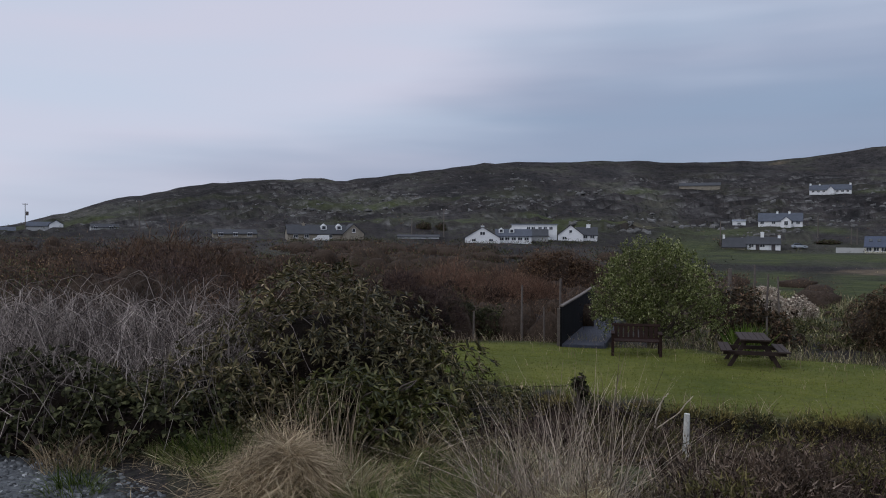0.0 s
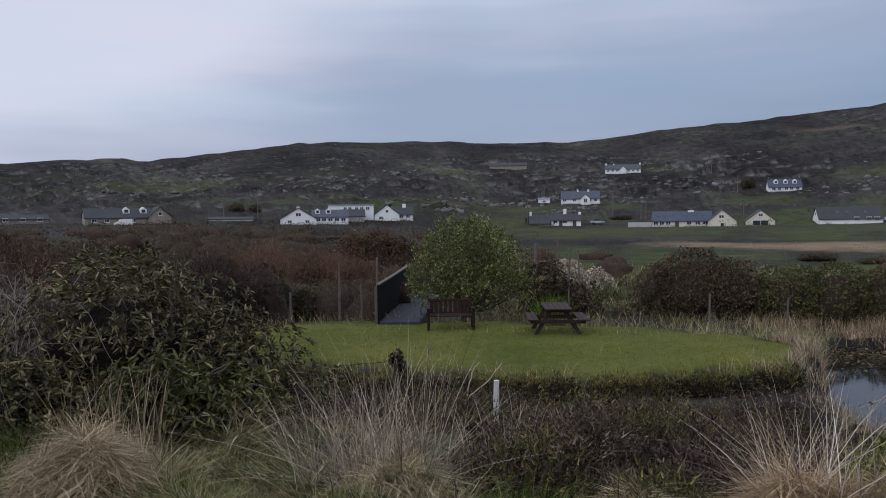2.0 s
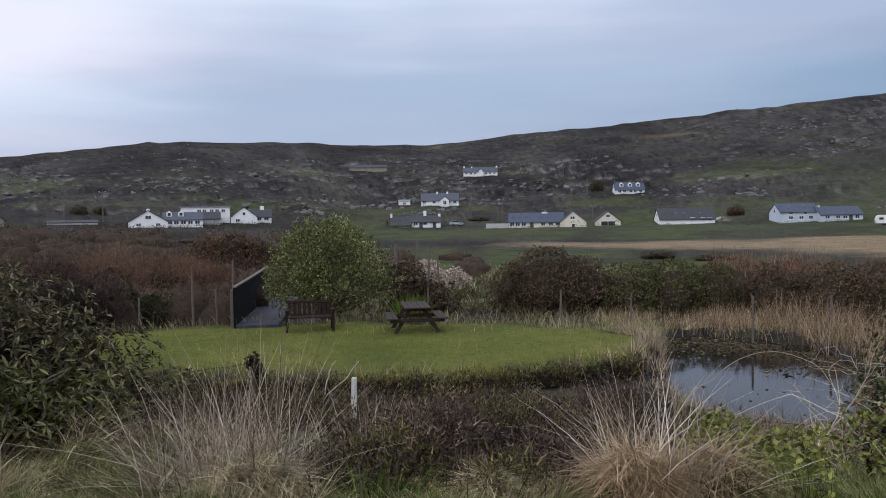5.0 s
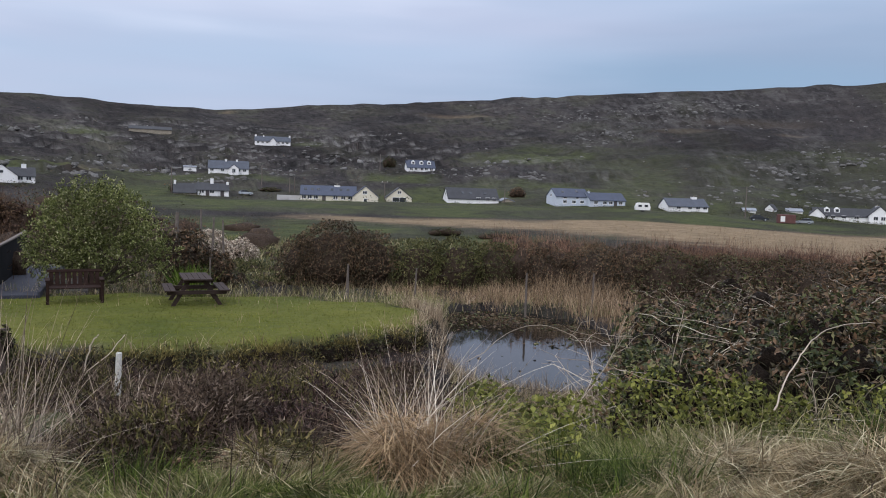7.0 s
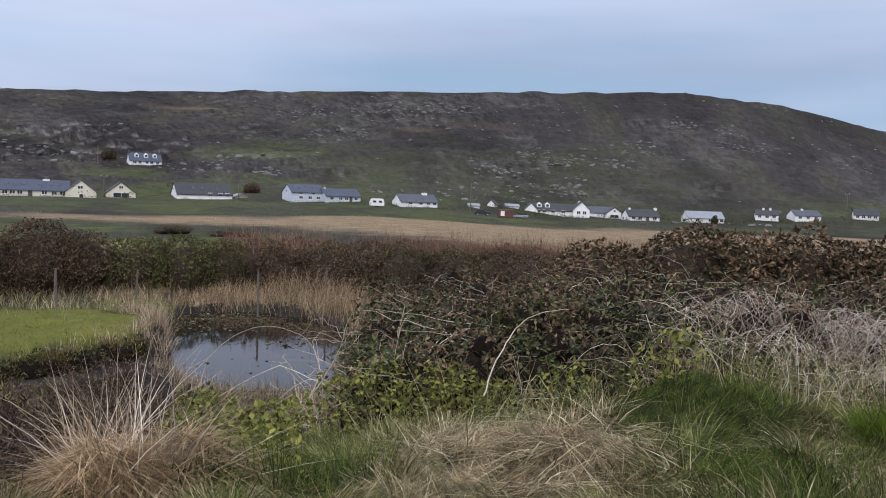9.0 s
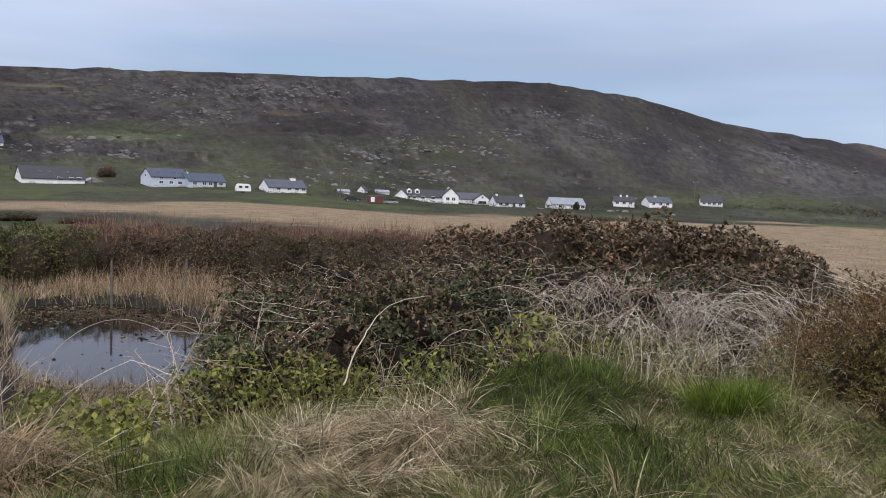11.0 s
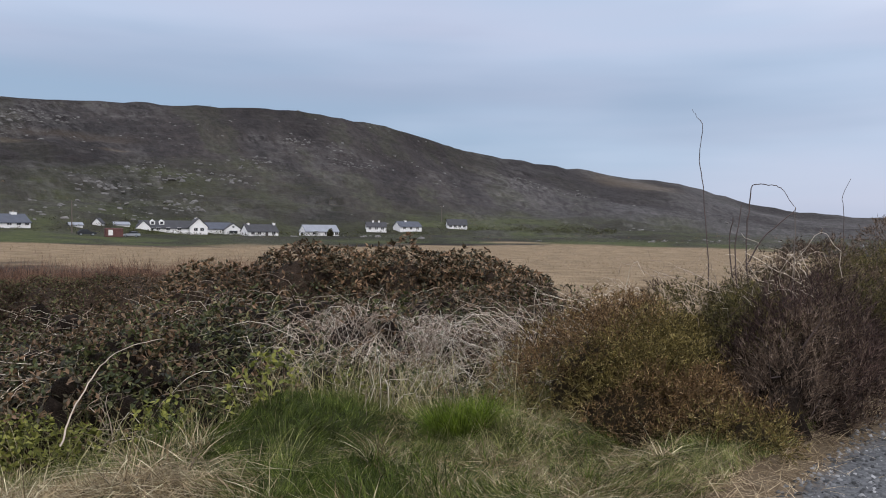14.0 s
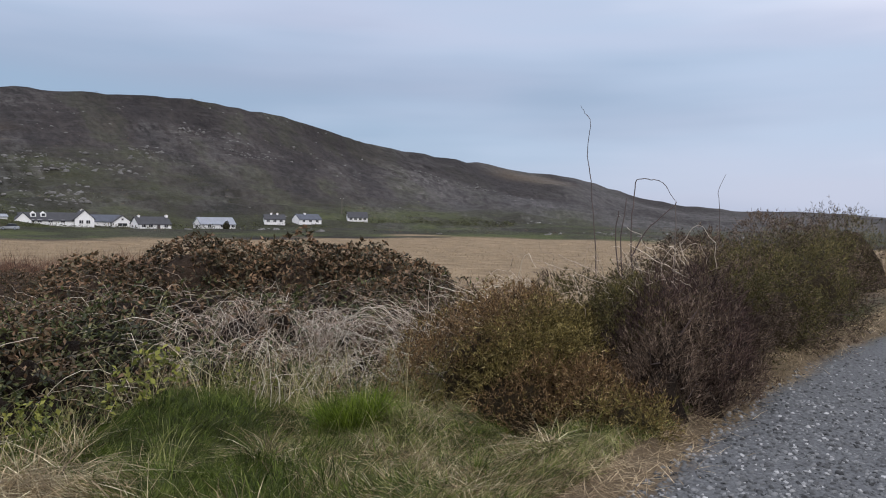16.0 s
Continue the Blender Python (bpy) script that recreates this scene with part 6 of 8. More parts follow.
# ---- brown scrub in the north-west and beyond the lawn ----
def scrub_zone(x, y):
    b, r = bearing(x, y), np.hypot(x, y)
    behind = np.where(b > -4.5, r > 22.0, r > 9.5)
    return behind * (lawn_at(x, y) > 1.25) * (away(x, y) > np.interp(b, (-20, -5), (3.4, 6))) * (1 - smooth(14, 24, b) * (r < 45)) * 1.0


def scrub_top(x, y):
    b, r = bearing(x, y), np.hypot(x, y)
    line = np.interp(b, (-40, -30, -21, -14, -5, 3, 8, 13, 20, 26), (-1.1, -1.0, -0.9, -1.5, -1.35, -1.4, -1.7, -2.1, -2.9, -3.4))
    tall = np.interp(r, (9, 14, 20, 26, 40, 80), (1.5, 1.9, 1.2, 1.1, 1.7, 2.3)) * (1 + 0.9 * fbm(x * 0.12, y * 0.12, 3))
    return np.minimum(1.6 + r * np.tan(np.radians(line + 0.1 + 0.75 * smooth(45, 105, r) + 1.6 * fbm(b * 0.22, r * 0.05, 3))), height(x, y) + tall * 1.15)


for seed, (mat, name, label, n) in enumerate(((SCRUB, "brown_scrub", "brown bracken and willow scrub on the moor", 200), (HEATHER, "heather_scrub", "dark heather scrub on the moor", 110), (SCRUB_GREEN, "green_scrub", "dark green scrub on the moor", 60), (RUSSET, "russet_scrub", "russet bramble scrub on the moor", 110))):
    lobes = mound_field(int(n * 5), -42, 26, 9, 150, lambda x, y: scrub_zone(x, y) * (0.08 + 0.92 * patch(bearing(x, y), np.log(np.hypot(x, y)) * 14, seed * 7 + 2, 0.16) ** 1.5), scrub_top, lambda r: 0.4 + 0.026 * r, 0.35)
    if mat in (SCRUB, HEATHER):
        foliage_field(name, lobes, 84000, lambda r: 0.04 + 0.0032 * r, mat, label, ratio=0.12, up=0.35, spread=0.9, spine=True, core=0.58, heart=INNER_BROWN)
    else:
        foliage_field(name, lobes, 60000, lambda r: 0.022 + 0.0012 * r, mat, label, ratio=0.45, core=0.58, heart=INNER_BROWN)
p = polar(6000, -40, 22, 9, 60, scrub_zone)
n = len(p)
top = np.maximum(scrub_top(p[:, 0], p[:, 1]) - 0.2, p[:, 2] + 0.2)
p[:, 2] = np.maximum(p[:, 2], top - 0.9)
stuff("scrub_twigs", blades(p, np.clip(top - p[:, 2] + 0.12, 0.2, 1.1) * rng.uniform(0.5, 1.2, n), 0.004 + 0.0004 * np.hypot(p[:, 0], p[:, 1]), np.abs(rng.normal(size=n)) * 0.5, 0.2, None, 2), SCRUB, "upright brown twigs of the moor scrub", "scrub")

# rough grass between the lawn's shrubs and the fields
for seed, (mat, label) in enumerate(((GRASS_MIX, "rough pale-green grass on the open ground behind the lawn"), (MOOR_STRAW, "rough brown grass on the open ground behind the lawn"))):
    p = polar(15000, 15, 47, 21.5, 60, lambda x, y: (lawn_at(x, y) > 1.3) * (pond_at(x, y) > 1.7) * (0.12 + 0.88 * patch(x, y, 9 + 40 * seed, 0.25)))
    n = len(p)
    stuff("rough_moor_grass", blades(p, rng.uniform(0.18, 0.55, n), 0.008 + 0.0005 * np.hypot(p[:, 0], p[:, 1]), np.abs(rng.normal(size=n)) * 0.5, rng.uniform(0.1, 0.7, n), None, 2), mat, label, "grass")
lobes = mound_field(60, 20, 30, 24, 44, lambda x, y: patch(x, y, 71, 0.2), lambda x, y: height(x, y) + 0.5 + 0.3 * fbm(x, y, 2), lambda r: 0.6, 0.3)
foliage_field("low_scrub", lobes, 15000, lambda r: 0.03 + 0.0022 * r, OLIVE_LEAF, "low olive and brown scrub in the rough grass", ratio=0.4, core=0.5, heart=INNER_BROWN)

# far scrub, hedges and field tufts
def far_zone(x, y):
    b, r = bearing(x, y), np.hypot(x, y)
    lawn, green, tan, gravel, rocky = cover(x, y)
    west = (1 - smooth(8, 22, b)) * (1 - smooth(190, 215, r))
    hill = smooth(225, 260, r) * (0.12 + 0.5 * patch(x, y, 8, 0.02))
    foot = np.exp(-((r - np.interp(b, (-40, 20, 60, 75, 100), (220, 228, 244, 306, 335))) / 9) ** 2) * 0.55 * patch(x, y, 3, 0.05)
    return np.clip(np.maximum(np.maximum(west, hill), foot) * (1 - tan) * (1 - 0.7 * green * (r < 220)), 0, 1)


def clumps(p, size, mat, name, label, per=14):
    n = len(p)
    size = np.broadcast_to(size, (n,))
    d = unit(rng.normal(size=(n * per, 3)) + np.array([0, 0, 0.5]))
    d[:, 2] = np.abs(d[:, 2])
    q = np.repeat(p, per, 0) + d * np.repeat(size, per)[:, None] * np.array([1, 1, 0.75]) * rng.uniform(0.5, 1.0, (n * per, 1))
    return stuff(name, leaves(q, d + rng.normal(size=d.shape) * 0.7, np.repeat(size, per) * 0.24, np.repeat(size, per) * 0.15, 0.2), mat, label, "scrub")


p = polar(11000, -40, 116, 50, 720, far_zone)
half = rng.uniform(size=len(p)) < 0.5
clumps(p[half], rng.uniform(0.5, 1.5, half.sum()), SCRUB, "far_brown_scrub", "distant brown scrub on moor and hill")
clumps(p[~half], rng.uniform(0.5, 1.6, (~half).sum()), SCRUB_GREEN, "far_green_scrub", "distant dark green scrub on moor and hill")
p = polar(34000, 24, 116, 19, 200, lambda x, y: cover(x, y)[2])
n = len(p)
stuff("field_grass", blades(p, rng.uniform(0.12, 0.32, n), 0.006 + 0.0004 * np.hypot(p[:, 0], p[:, 1]), np.abs(rng.normal(size=n)) * 0.35, 0.3, None, 1), FIELD, "dry tan grass of the open field", "grass")


def rocks(p, size, name, label, mat, flat=0.6, wide=1.0, bedded=False):
    """Angular blocks: jittered slabs, each cut and turned a little differently."""
    n = len(p)
    base = np.array([(-1, -1, -0.8), (1, -1, -0.8), (1, 1, -0.8), (-1, 1, -0.8), (-0.75, -0.7, 0.7), (0.7, -0.75, 0.8), (0.75, 0.7, 0.6), (-0.7, 0.75, 0.8)], float) * 0.8
    v = base[None] * (1 + rng.normal(size=(n, 8, 3)) * 0.18) + rng.normal(size=(n, 8, 3)) * 0.14
    a = rng.uniform(0, 6.3, n)
    c, s = np.cos(a)[:, None], np.sin(a)[:, None]
    tip = rng.normal(size=(n, 2)) * 0.25
    v = np.stack([v[..., 0] * c - v[..., 1] * s, v[..., 0] * s + v[..., 1] * c, v[..., 2] * flat], -1)
    v[..., 2] += v[..., 0] * tip[:, :1] + v[..., 1] * tip[:, 1:]
    b = np.arctan2(p[:, 0], p[:, 1])[:, None]
    across = (v[..., 0] * np.cos(b) - v[..., 1] * np.sin(b)) * (wide - 1)
    v[..., 0] += across * np.cos(b)
    v[..., 1] -= across * np.sin(b)
    v = v * np.broadcast_to(size, (n,))[:, None, None] + p[:, None]
    f = [(4, 5, 6, 7), (0, 1, 5, 4), (1, 2, 6, 5), (2, 3, 7, 6), (3, 0, 4, 7)] + ([] if bedded else [(3, 2, 1, 0)])
    return stuff(name, (v.reshape(-1, 3), repeat_faces(f, n, 8)), mat, label, "stones")


p = polar(26000, -35, 114, 250, 760, lambda x, y: 0.004 + 0.22 * smooth(0.10, 0.3, fbm(x * 0.02 + 3, y * 0.02, 4)) ** 1.5 + 0.22 * np.exp(-((bearing(x, y) - 54) / 7) ** 2 - ((np.hypot(x, y) - 590) / 70) ** 2), 0.75)
# outcrops: clusters of larger blocks, thickest high on the eastern shoulder
crag = []
for ba, br, wa, wr in OUTCROPS:
    k = int(20 + 22 * wa)
    a, d = np.radians(ba + rng.normal(size=k) * wa * 0.7), br + rng.normal(size=k) * wr * 0.7
    crag.append(np.stack([d * np.sin(a), d * np.cos(a), 0 * d], 1))
for x, y, z in polar(26, -14, 44, 270, 560):
    crag.append(np.array([[x, y, 0]]) + rng.normal(size=(15, 3)) * np.array([6.5, 6.5, 0]))
crag = np.concatenate(crag)
crag[:, 2] = height(crag[:, 0], crag[:, 1])
rocks(crag, 0.3 + 1.3 * rng.uniform(size=len(crag)) ** 2.5, "hill_crags", "clusters of pale grey crags on the hill", CRAG, 0.75, 1.2)
rocks(p, 0.22 + 1.0 * rng.uniform(size=len(p)) ** 4, "hill_rocks", "pale grey rock outcrops scattered over the hill", ROCK, 0.65, 1.25)
# loose stones, thickest on the stretches of road within the camera's view
def on_road(x, y):
    u = away(x, y)
    return (u > -3.0) & (u - road_shift(x, y) < 2.12)


near_edge = lambda x, y: on_road(x, y) * np.clip(smooth(2.4, 3.9, x) + 1 - smooth(-1.8, -0.9, x), 0, 1) * np.clip(1.6 - np.hypot(x, y) / 7.0, 0.15, 1)
p = np.concatenate([sample(44000, 2.4, 9.5, -7.5, -0.2, near_edge), sample(11000, -4.4, -0.9, 3.6, 7.2, near_edge), sample(90000, -8, 14, -11, 9, lambda x, y: on_road(x, y) * 0.16)])
rocks(p + np.array([0, 0, 0.003]), 0.007 + 0.015 * rng.uniform(size=len(p)) ** 1.6, "gravel", "loose grey gravel of the road", STONE, 0.6, bedded=True)

# single bushes that stand out of the moor scrub
MOOR_SHRUB = "shrubs in the moor scrub"
needle_bush("shrub", [(-1.05, 21.0, -0.75, 1.0, 0.9, 1.25), (-0.2, 21.6, -0.95, 0.8, 0.8, 1.0), (-2.0, 21.4, -0.9, 0.8, 0.8, 1.1)], 5200, 0.16, HEATHER, "dark red-brown twiggy shrub behind the lawn", 7, group=MOOR_SHRUB, up=0.5, width=0.07)
leafy_bush("shrub", [(7.3, 49.4, -1.0, 1.7, 1.4, 1.5), (6.0, 49.8, -1.1, 1.1, 1.0, 1.3), (8.9, 49.2, -1.2, 1.2, 1.1, 1.3)], 3000, 0.12, RUSSET, "rounded russet shrub far out in the scrub", 5, 20, group=MOOR_SHRUB)
leafy_bush("shrub", [(0.5, 22.7, -1.0, 0.8, 0.7, 0.75), (1.3, 22.9, -1.1, 0.6, 0.6, 0.65), (-0.2, 22.9, -1.1, 0.6, 0.6, 0.6)], 2600, 0.06, SCRUB_GREEN, "low olive shrub behind the footbridge", 5, 20, group=MOOR_SHRUB)
for bx, by, k in ((0.2, 34.0, 1.0), (2.2, 34.6, 0.9), (-1.6, 33.2, 0.75), (3.9, 35.2, 0.7)):
    needle_bush("willow_bush", [(bx, by, h1(bx, by) + 0.55 * k, 1.5 * k, 1.2 * k, 1.35 * k), (bx + 0.8, by + 0.2, h1(bx, by) + 0.4 * k, 1.0 * k, 0.9 * k, 1.1 * k)], 2600, 0.42, RED_TWIG, "bare red-brown willow bush on the moor", 5, group=MOOR_SHRUB, up=1.1, width=0.022)

# ---- houses, made things ----
def box(bm, x0, x1, y0, y1, z0, z1, bevel=0.0):
    v = [bm.verts.new((x, y, z)) for z in (z0, z1) for x, y in ((x0, y0), (x1, y0), (x1, y1), (x0, y1))]
    fs = [bm.faces.new([v[i] for i in q]) for q in ((3, 2, 1, 0), (4, 5, 6, 7), (0, 1, 5, 4), (1, 2, 6, 5), (2, 3, 7, 6), (3, 0, 4, 7))]
    if bevel:
        bmesh.ops.bevel(bm, geom=list({e for f in fs for e in f.edges}), offset=bevel, segments=1, affect="EDGES")
    return v


def part(name, bm, mat, parent, label="", m=None):
    me = bpy.data.meshes.new(name)
    bm.to_mesh(me)
    bm.free()
    me.materials.append(mat)
    ob = new(name, me)
    ob.parent = parent
    if m is not None:
        ob.matrix_local = m
    if label:
        tagged(ob, label)
    return ob


def box_part(name, dims, mat, parent, m=None, bevel=0.0, label=""):
    bm = bmesh.new()
    box(bm, *dims, bevel)
    return part(name, bm, mat, parent, label, m)


def window(parent, m, w, h):
    """A window set on a wall's face: white frame with sill, dark panes. Local -y looks out."""
    win = box_part("window", (-w / 2, w / 2, -0.05, 0.03, 0, h), FRAME_WHITE, parent, m)
    t, n = 0.09, 2 if w > 1.0 else 1
    each = (w - t * (n + 1)) / n
    for k in range(n):
        x0 = -w / 2 + t + k * (each + t)
        box_part("pane", (x0, x0 + each, -0.065, -0.045, t, h - t), GLASS_DARK, win)
    box_part("sill", (-w / 2 - 0.08, w / 2 + 0.08, -0.13, 0.02, -0.09, -0.004), FRAME_WHITE, win)
    return win


LOW = 0.84  # house heights scaled down to fit the camera's view


def block(house, x, y, length, depth, eave, ridge, turn, wall_mat, roof_mat, windows=(), gable_windows=(), door=None, dormers=(), chimneys=(), skylights=(), barge=True):
    """One gabled block of a house; its long front looks to local -y. Windows: (along, sill, width, height)."""
    m = pose(x, y, 0, 0, 0, turn)
    eave, ridge = eave * LOW, ridge * LOW
    windows = [(wx, wz * LOW, ww, wh * LOW) for wx, wz, ww, wh in windows]
    gable_windows = [(e, wy, wz * LOW, ww, wh * LOW) for e, wy, wz, ww, wh in gable_windows]
    chimneys = [(cx, cw, top_z * LOW, cm) for cx, cw, top_z, cm in chimneys]
    bm = bmesh.new()
    a, b = length / 2, depth / 2
    ends = []
    for sx in (-a, a):
        ends.append([bm.verts.new(c) for c in ((sx, -b, -0.5), (sx, b, -0.5), (sx, b, eave), (sx, 0, ridge), (sx, -b, eave))])
    bm.faces.new(ends[0][::-1])
    bm.faces.new(ends[1])
    for i in range(5):
        j = (i + 1) % 5
        bm.faces.new((ends[0][i], ends[0][j], ends[1][j], ends[1][i]))
    wall = part("wall", bm, wall_mat, house, "", m)
    bm = bmesh.new()
    over, side, thick = 0.35, 0.2, 0.2
    slope = (ridge - eave) / b
    for s in (-1, 1):
        low, high = (s * (b + over), eave - over * slope + 0.03), (0, ridge + 0.03)
        ring = []
        for sx in (-a - side, a + side):
            ring.append([bm.verts.new(c) for c in ((sx, low[0], low[1]), (sx, high[0], high[1]), (sx, high[0], high[1] + thick), (sx, low[0], low[1] + thick))])
        for r in ring:
            bm.faces.new(r)
        for i in range(4):
            bm.faces.new((ring[0][i], ring[0][(i + 1) % 4], ring[1][(i + 1) % 4], ring[1][i]))
    bmesh.ops.recalc_face_normals(bm, faces=bm.faces)
    roof = part("roof", bm, roof_mat, house, "", m)
    for wx, wz, ww, wh in windows:
        window(house, m @ pose(wx, -b - 0.01, wz), ww, wh)
    for end, wy, wz, ww, wh in gable_windows:
        window(house, m @ pose(end * (a + 0.01), wy, wz, 0, 0, 90 * end), ww, wh)
    if door is not None:
        box_part("door", (door - 0.5, door + 0.5, -b - 0.06, -b + 0.02, 0, 1.85), DOOR_PAINT, house, m)
    for dx, dw, round_top in dormers:
        bm = bmesh.new()
        yz = -b * 0.55
        z0 = eave + (b + yz) * slope
        dh = 1.05
        va = [[bm.verts.new(c) for c in ((dx + sx, yz - 0.25, z0), (dx + sx, yz - 0.25, z0 + dh), (dx + sx, 0.0, z0 + dh), (dx + sx, 0.0, z0))] for sx in (-dw / 2, dw / 2)]
        top = [bm.verts.new((dx, yz - 0.25, z0 + dh + dw * 0.42)), bm.verts.new((dx, 0.0, z0 + dh + dw * 0.42))]
        bm.faces.new((va[0][0], va[1][0], va[1][1], top[0], va[0][1]))
        for v in va:
            bm.faces.new(v)
        bm.faces.new((va[0][1], top[0], top[1], va[0][2]))
        bm.faces.new((va[1][1], va[1][2], top[1], top[0]))
        bmesh.ops.recalc_face_normals(bm, faces=bm.faces)
        dm = part("dormer", bm, FRAME_WHITE, house, "white dormer window", m)
        box_part("pane", (dx - dw * 0.28, dx + dw * 0.28, yz - 0.3, yz - 0.2, z0 + 0.25, z0 + dh), GLASS_DARK, dm)
    for cx, cw, top_z, mat in chimneys:
        bm = bmesh.new()
        box(bm, cx - cw / 2, cx + cw / 2, -0.45, 0.45, ridge - 1.4, top_z)
        box(bm, cx - cw / 2 - 0.06, cx + cw / 2 + 0.06, -0.5, 0.5, top_z - 0.12, top_z + 0.03)
        ch = part("chimney", bm, mat, house, "", m)
        box_part("chimney_pot", (cx - 0.13, cx + 0.13, -0.13, 0.13, top_z + 0.03, top_z + 0.4), STONE_WALL, ch)
    for kx, share_up in skylights:
        ky = -b * (1 - share_up)
        kz = eave + (b + ky) * slope + 0.25
        box_part("skylight", (-0.4, 0.4, -0.5, 0.5, 0, 0.06), GLASS_DARK, house, m @ pose(kx, ky, kz, math.degrees(math.atan(slope))))
    return wall


SITES = []


def house_at(az, r, turn, label, name="house", category="house", lift=-0.45):
    SITES.append((az, r))
    x, y = r * math.sin(radians(az)), r * math.cos(radians(az))
    ob = tagged(new(name), label, category, "houses below the hill")
    ob.matrix_world = pose(x, y, h1(x, y) + lift, 0, 0, -az + turn)
    return ob


W = lambda *xs: [(x, 0.95, 1.3, 1.15) for x in xs]

h = house_at(-8.9, 225, 8, "long buff bungalow with white dormers and dark slate roof")
block(h, -1.5, 0, 16.5, 7, 2.4, 5.2, 0, STONE_WALL, SLATE_DARK, W(-6, -3, 3.5), (), 0.5, [(2.0, 1.7, 0), (6.3, 1.7, 0)], [(-3.5, 0.8, 5.9, STONE_WALL)])
block(h, 8.6, -0.8, 7.5, 6, 2.4, 5.6, 90, STONE_WALL, SLATE_DARK, (), [(-1, 0, 2.9, 1.0, 1.2)])
h = house_at(-1.3, 228, 0, "low white-edged shed half hidden by scrub", "shed", "shed", -1.1)
block(h, -2, 0, 12, 5, 1.5, 2.1, 0, WHITE_WALL, SLATE_DARK)
h = house_at(2.9, 223, 0, "white gabled house with grey slate wing")
block(h, 0, 0, 9, 9.8, 1.8, 5.3, 90, WHITE_WALL, SLATE_DARK, (), [(-1, 0, 2.7, 1.5, 1.2), (-1, -2.4, 0.6, 1.2, 0.9), (-1, 2.4, 0.6, 1.2, 0.9)], None, (), [(-1.0, 0.7, 5.9, WHITE_WALL), (2.5, 0.7, 5.9, WHITE_WALL)])
block(h, 8.8, 0.5, 10, 6.5, 2.4, 4.6, 0, WHITE_WALL, SLATE, W(-3.4, -1.8, 0, 1.8, 3.6), (), None, [(-3.5, 1.4, 0), (-0.5, 1.4, 0)])
h = house_at(7.0, 236, 0, "white flat-roofed two-storey building")
box_part("wall", (-8, 5.4, -3.5, 3.5, -1.2, 4.45), WHITE_WALL, h)
box_part("roof", (-8.3, 5.7, -3.8, 3.8, 4.454, 4.7), SHEET_GREY, h)
for wx in (-3.0, -1.6, 0.4, 1.9, 3.6):
    window(h, pose(wx, -3.51, 2.9), 1.1, 1.0)
block(h, -2.6, -6.0, 10.5, 6, 1.4, 3.5, 0, GREY_WALL, SLATE_DARK)
h = house_at(9.5, 237, 0, "white gabled house with slate roof and chimney")
block(h, -0.8, 0, 9, 7.4, 2.2, 5.6, 90, WHITE_WALL, SLATE_DARK, (), [(-1, 0, 2.9, 0.9, 1.1), (-1, 1.8, 0.6, 1.2, 1.1)])
block(h, 4.0, 1.0, 6, 6.5, 2.2, 4.8, 0, WHITE_WALL, SLATE_DARK, W(-0.5, 1.5), (), None, (), [(0.4, 1.2, 6.0, WHITE_WALL)])

h = house_at(18.2, 486, 0, "long grey farm shed high on the hillside", "shed", "shed")
block(h, 0, 0, 23, 9, 2.4, 4.6, 0, STONE_WALL, SLATE_DARK)
h = house_at(26.4, 452, 0, "long white house with white end chimneys on the hillside")
block(h, 0, 0, 19.5, 7, 2.5, 5.6, 0, WHITE_WALL, SLATE, W(-8, -5.5, -3, 3.2, 5.6, 8), (), None, (), [(-9.3, 0.9, 6.6, WHITE_WALL), (9.3, 0.9, 6.6, WHITE_WALL), (-5, 0.7, 6.2, WHITE_WALL)])
block(h, 0.2, -3.6, 2.4, 3.2, 2.4, 4.4, 90, WHITE_WALL, SLATE)
h = house_at(20.8, 324, 0, "small white shed on the hillside", "shed", "shed")
block(h, 0, 0, 4.8, 3.6, 2.3, 2.7, 0, WHITE_WALL, SHEET_GREY, [(0, 0.8, 1.3, 0.8)])
h = house_at(23.4, 308, 0, "white bungalow with gabled porch and slate roof")
block(h, 0, 0, 14.6, 7.5, 2.3, 5.6, 0, WHITE_WALL, SLATE, W(-6, -2.2, 3.6, 5.8), (), 1.4, (), [(-1.0, 0.7, 6.4, WHITE_WALL), (3.0, 0.7, 6.4, WHITE_WALL)])
block(h, 1.9, -3.8, 2.8, 3.4, 2.3, 4.0, 90, WHITE_WALL, SLATE, (), [(-1, 0, 0.4, 1.3, 1.9)])
h = house_at(21.6, 233, 0, "old white cottage with tall white gable chimneys")
block(h, -4.4, -0.4, 6.2, 6, 1.0, 3.8, 0, STONE_WALL, SLATE_DARK, (), (), None, (), [(-2.8, 0.6, 5.0, WHITE_WALL)])
block(h, 1.6, 0.3, 5.6, 6, 2.0, 4.2, 0, WHITE_WALL, SLATE_DARK, W(-1.6, 1.2), (), 0.0, (), [(1.2, 0.9, 5.9, WHITE_WALL)])
block(h, 5.6, 0.3, 3.6, 5, 2.0, 4.0, 0, WHITE_WALL, SLATE_DARK, (), (), 0.0, (), [(1.5, 0.7, 4.8, WHITE_WALL)])
h = house_at(31.3, 226, 0, "long cream house with blue slate roof and skylights")
block(h, -3.4, 0.6, 15.5, 7, 2.3, 5.2, 0, CREAM_WALL, SLATE_BLUE, W(-6.8, -5.2, -3.5, 2.0, 4.2, 6.2), (), -1.2, (), [(2.4, 1.6, 5.6, WHITE_WALL)], [(-6.5, 0.55), (-4.6, 0.55), (-2.8, 0.55), (1.0, 0.55), (3.5, 0.55), (5.5, 0.55)])
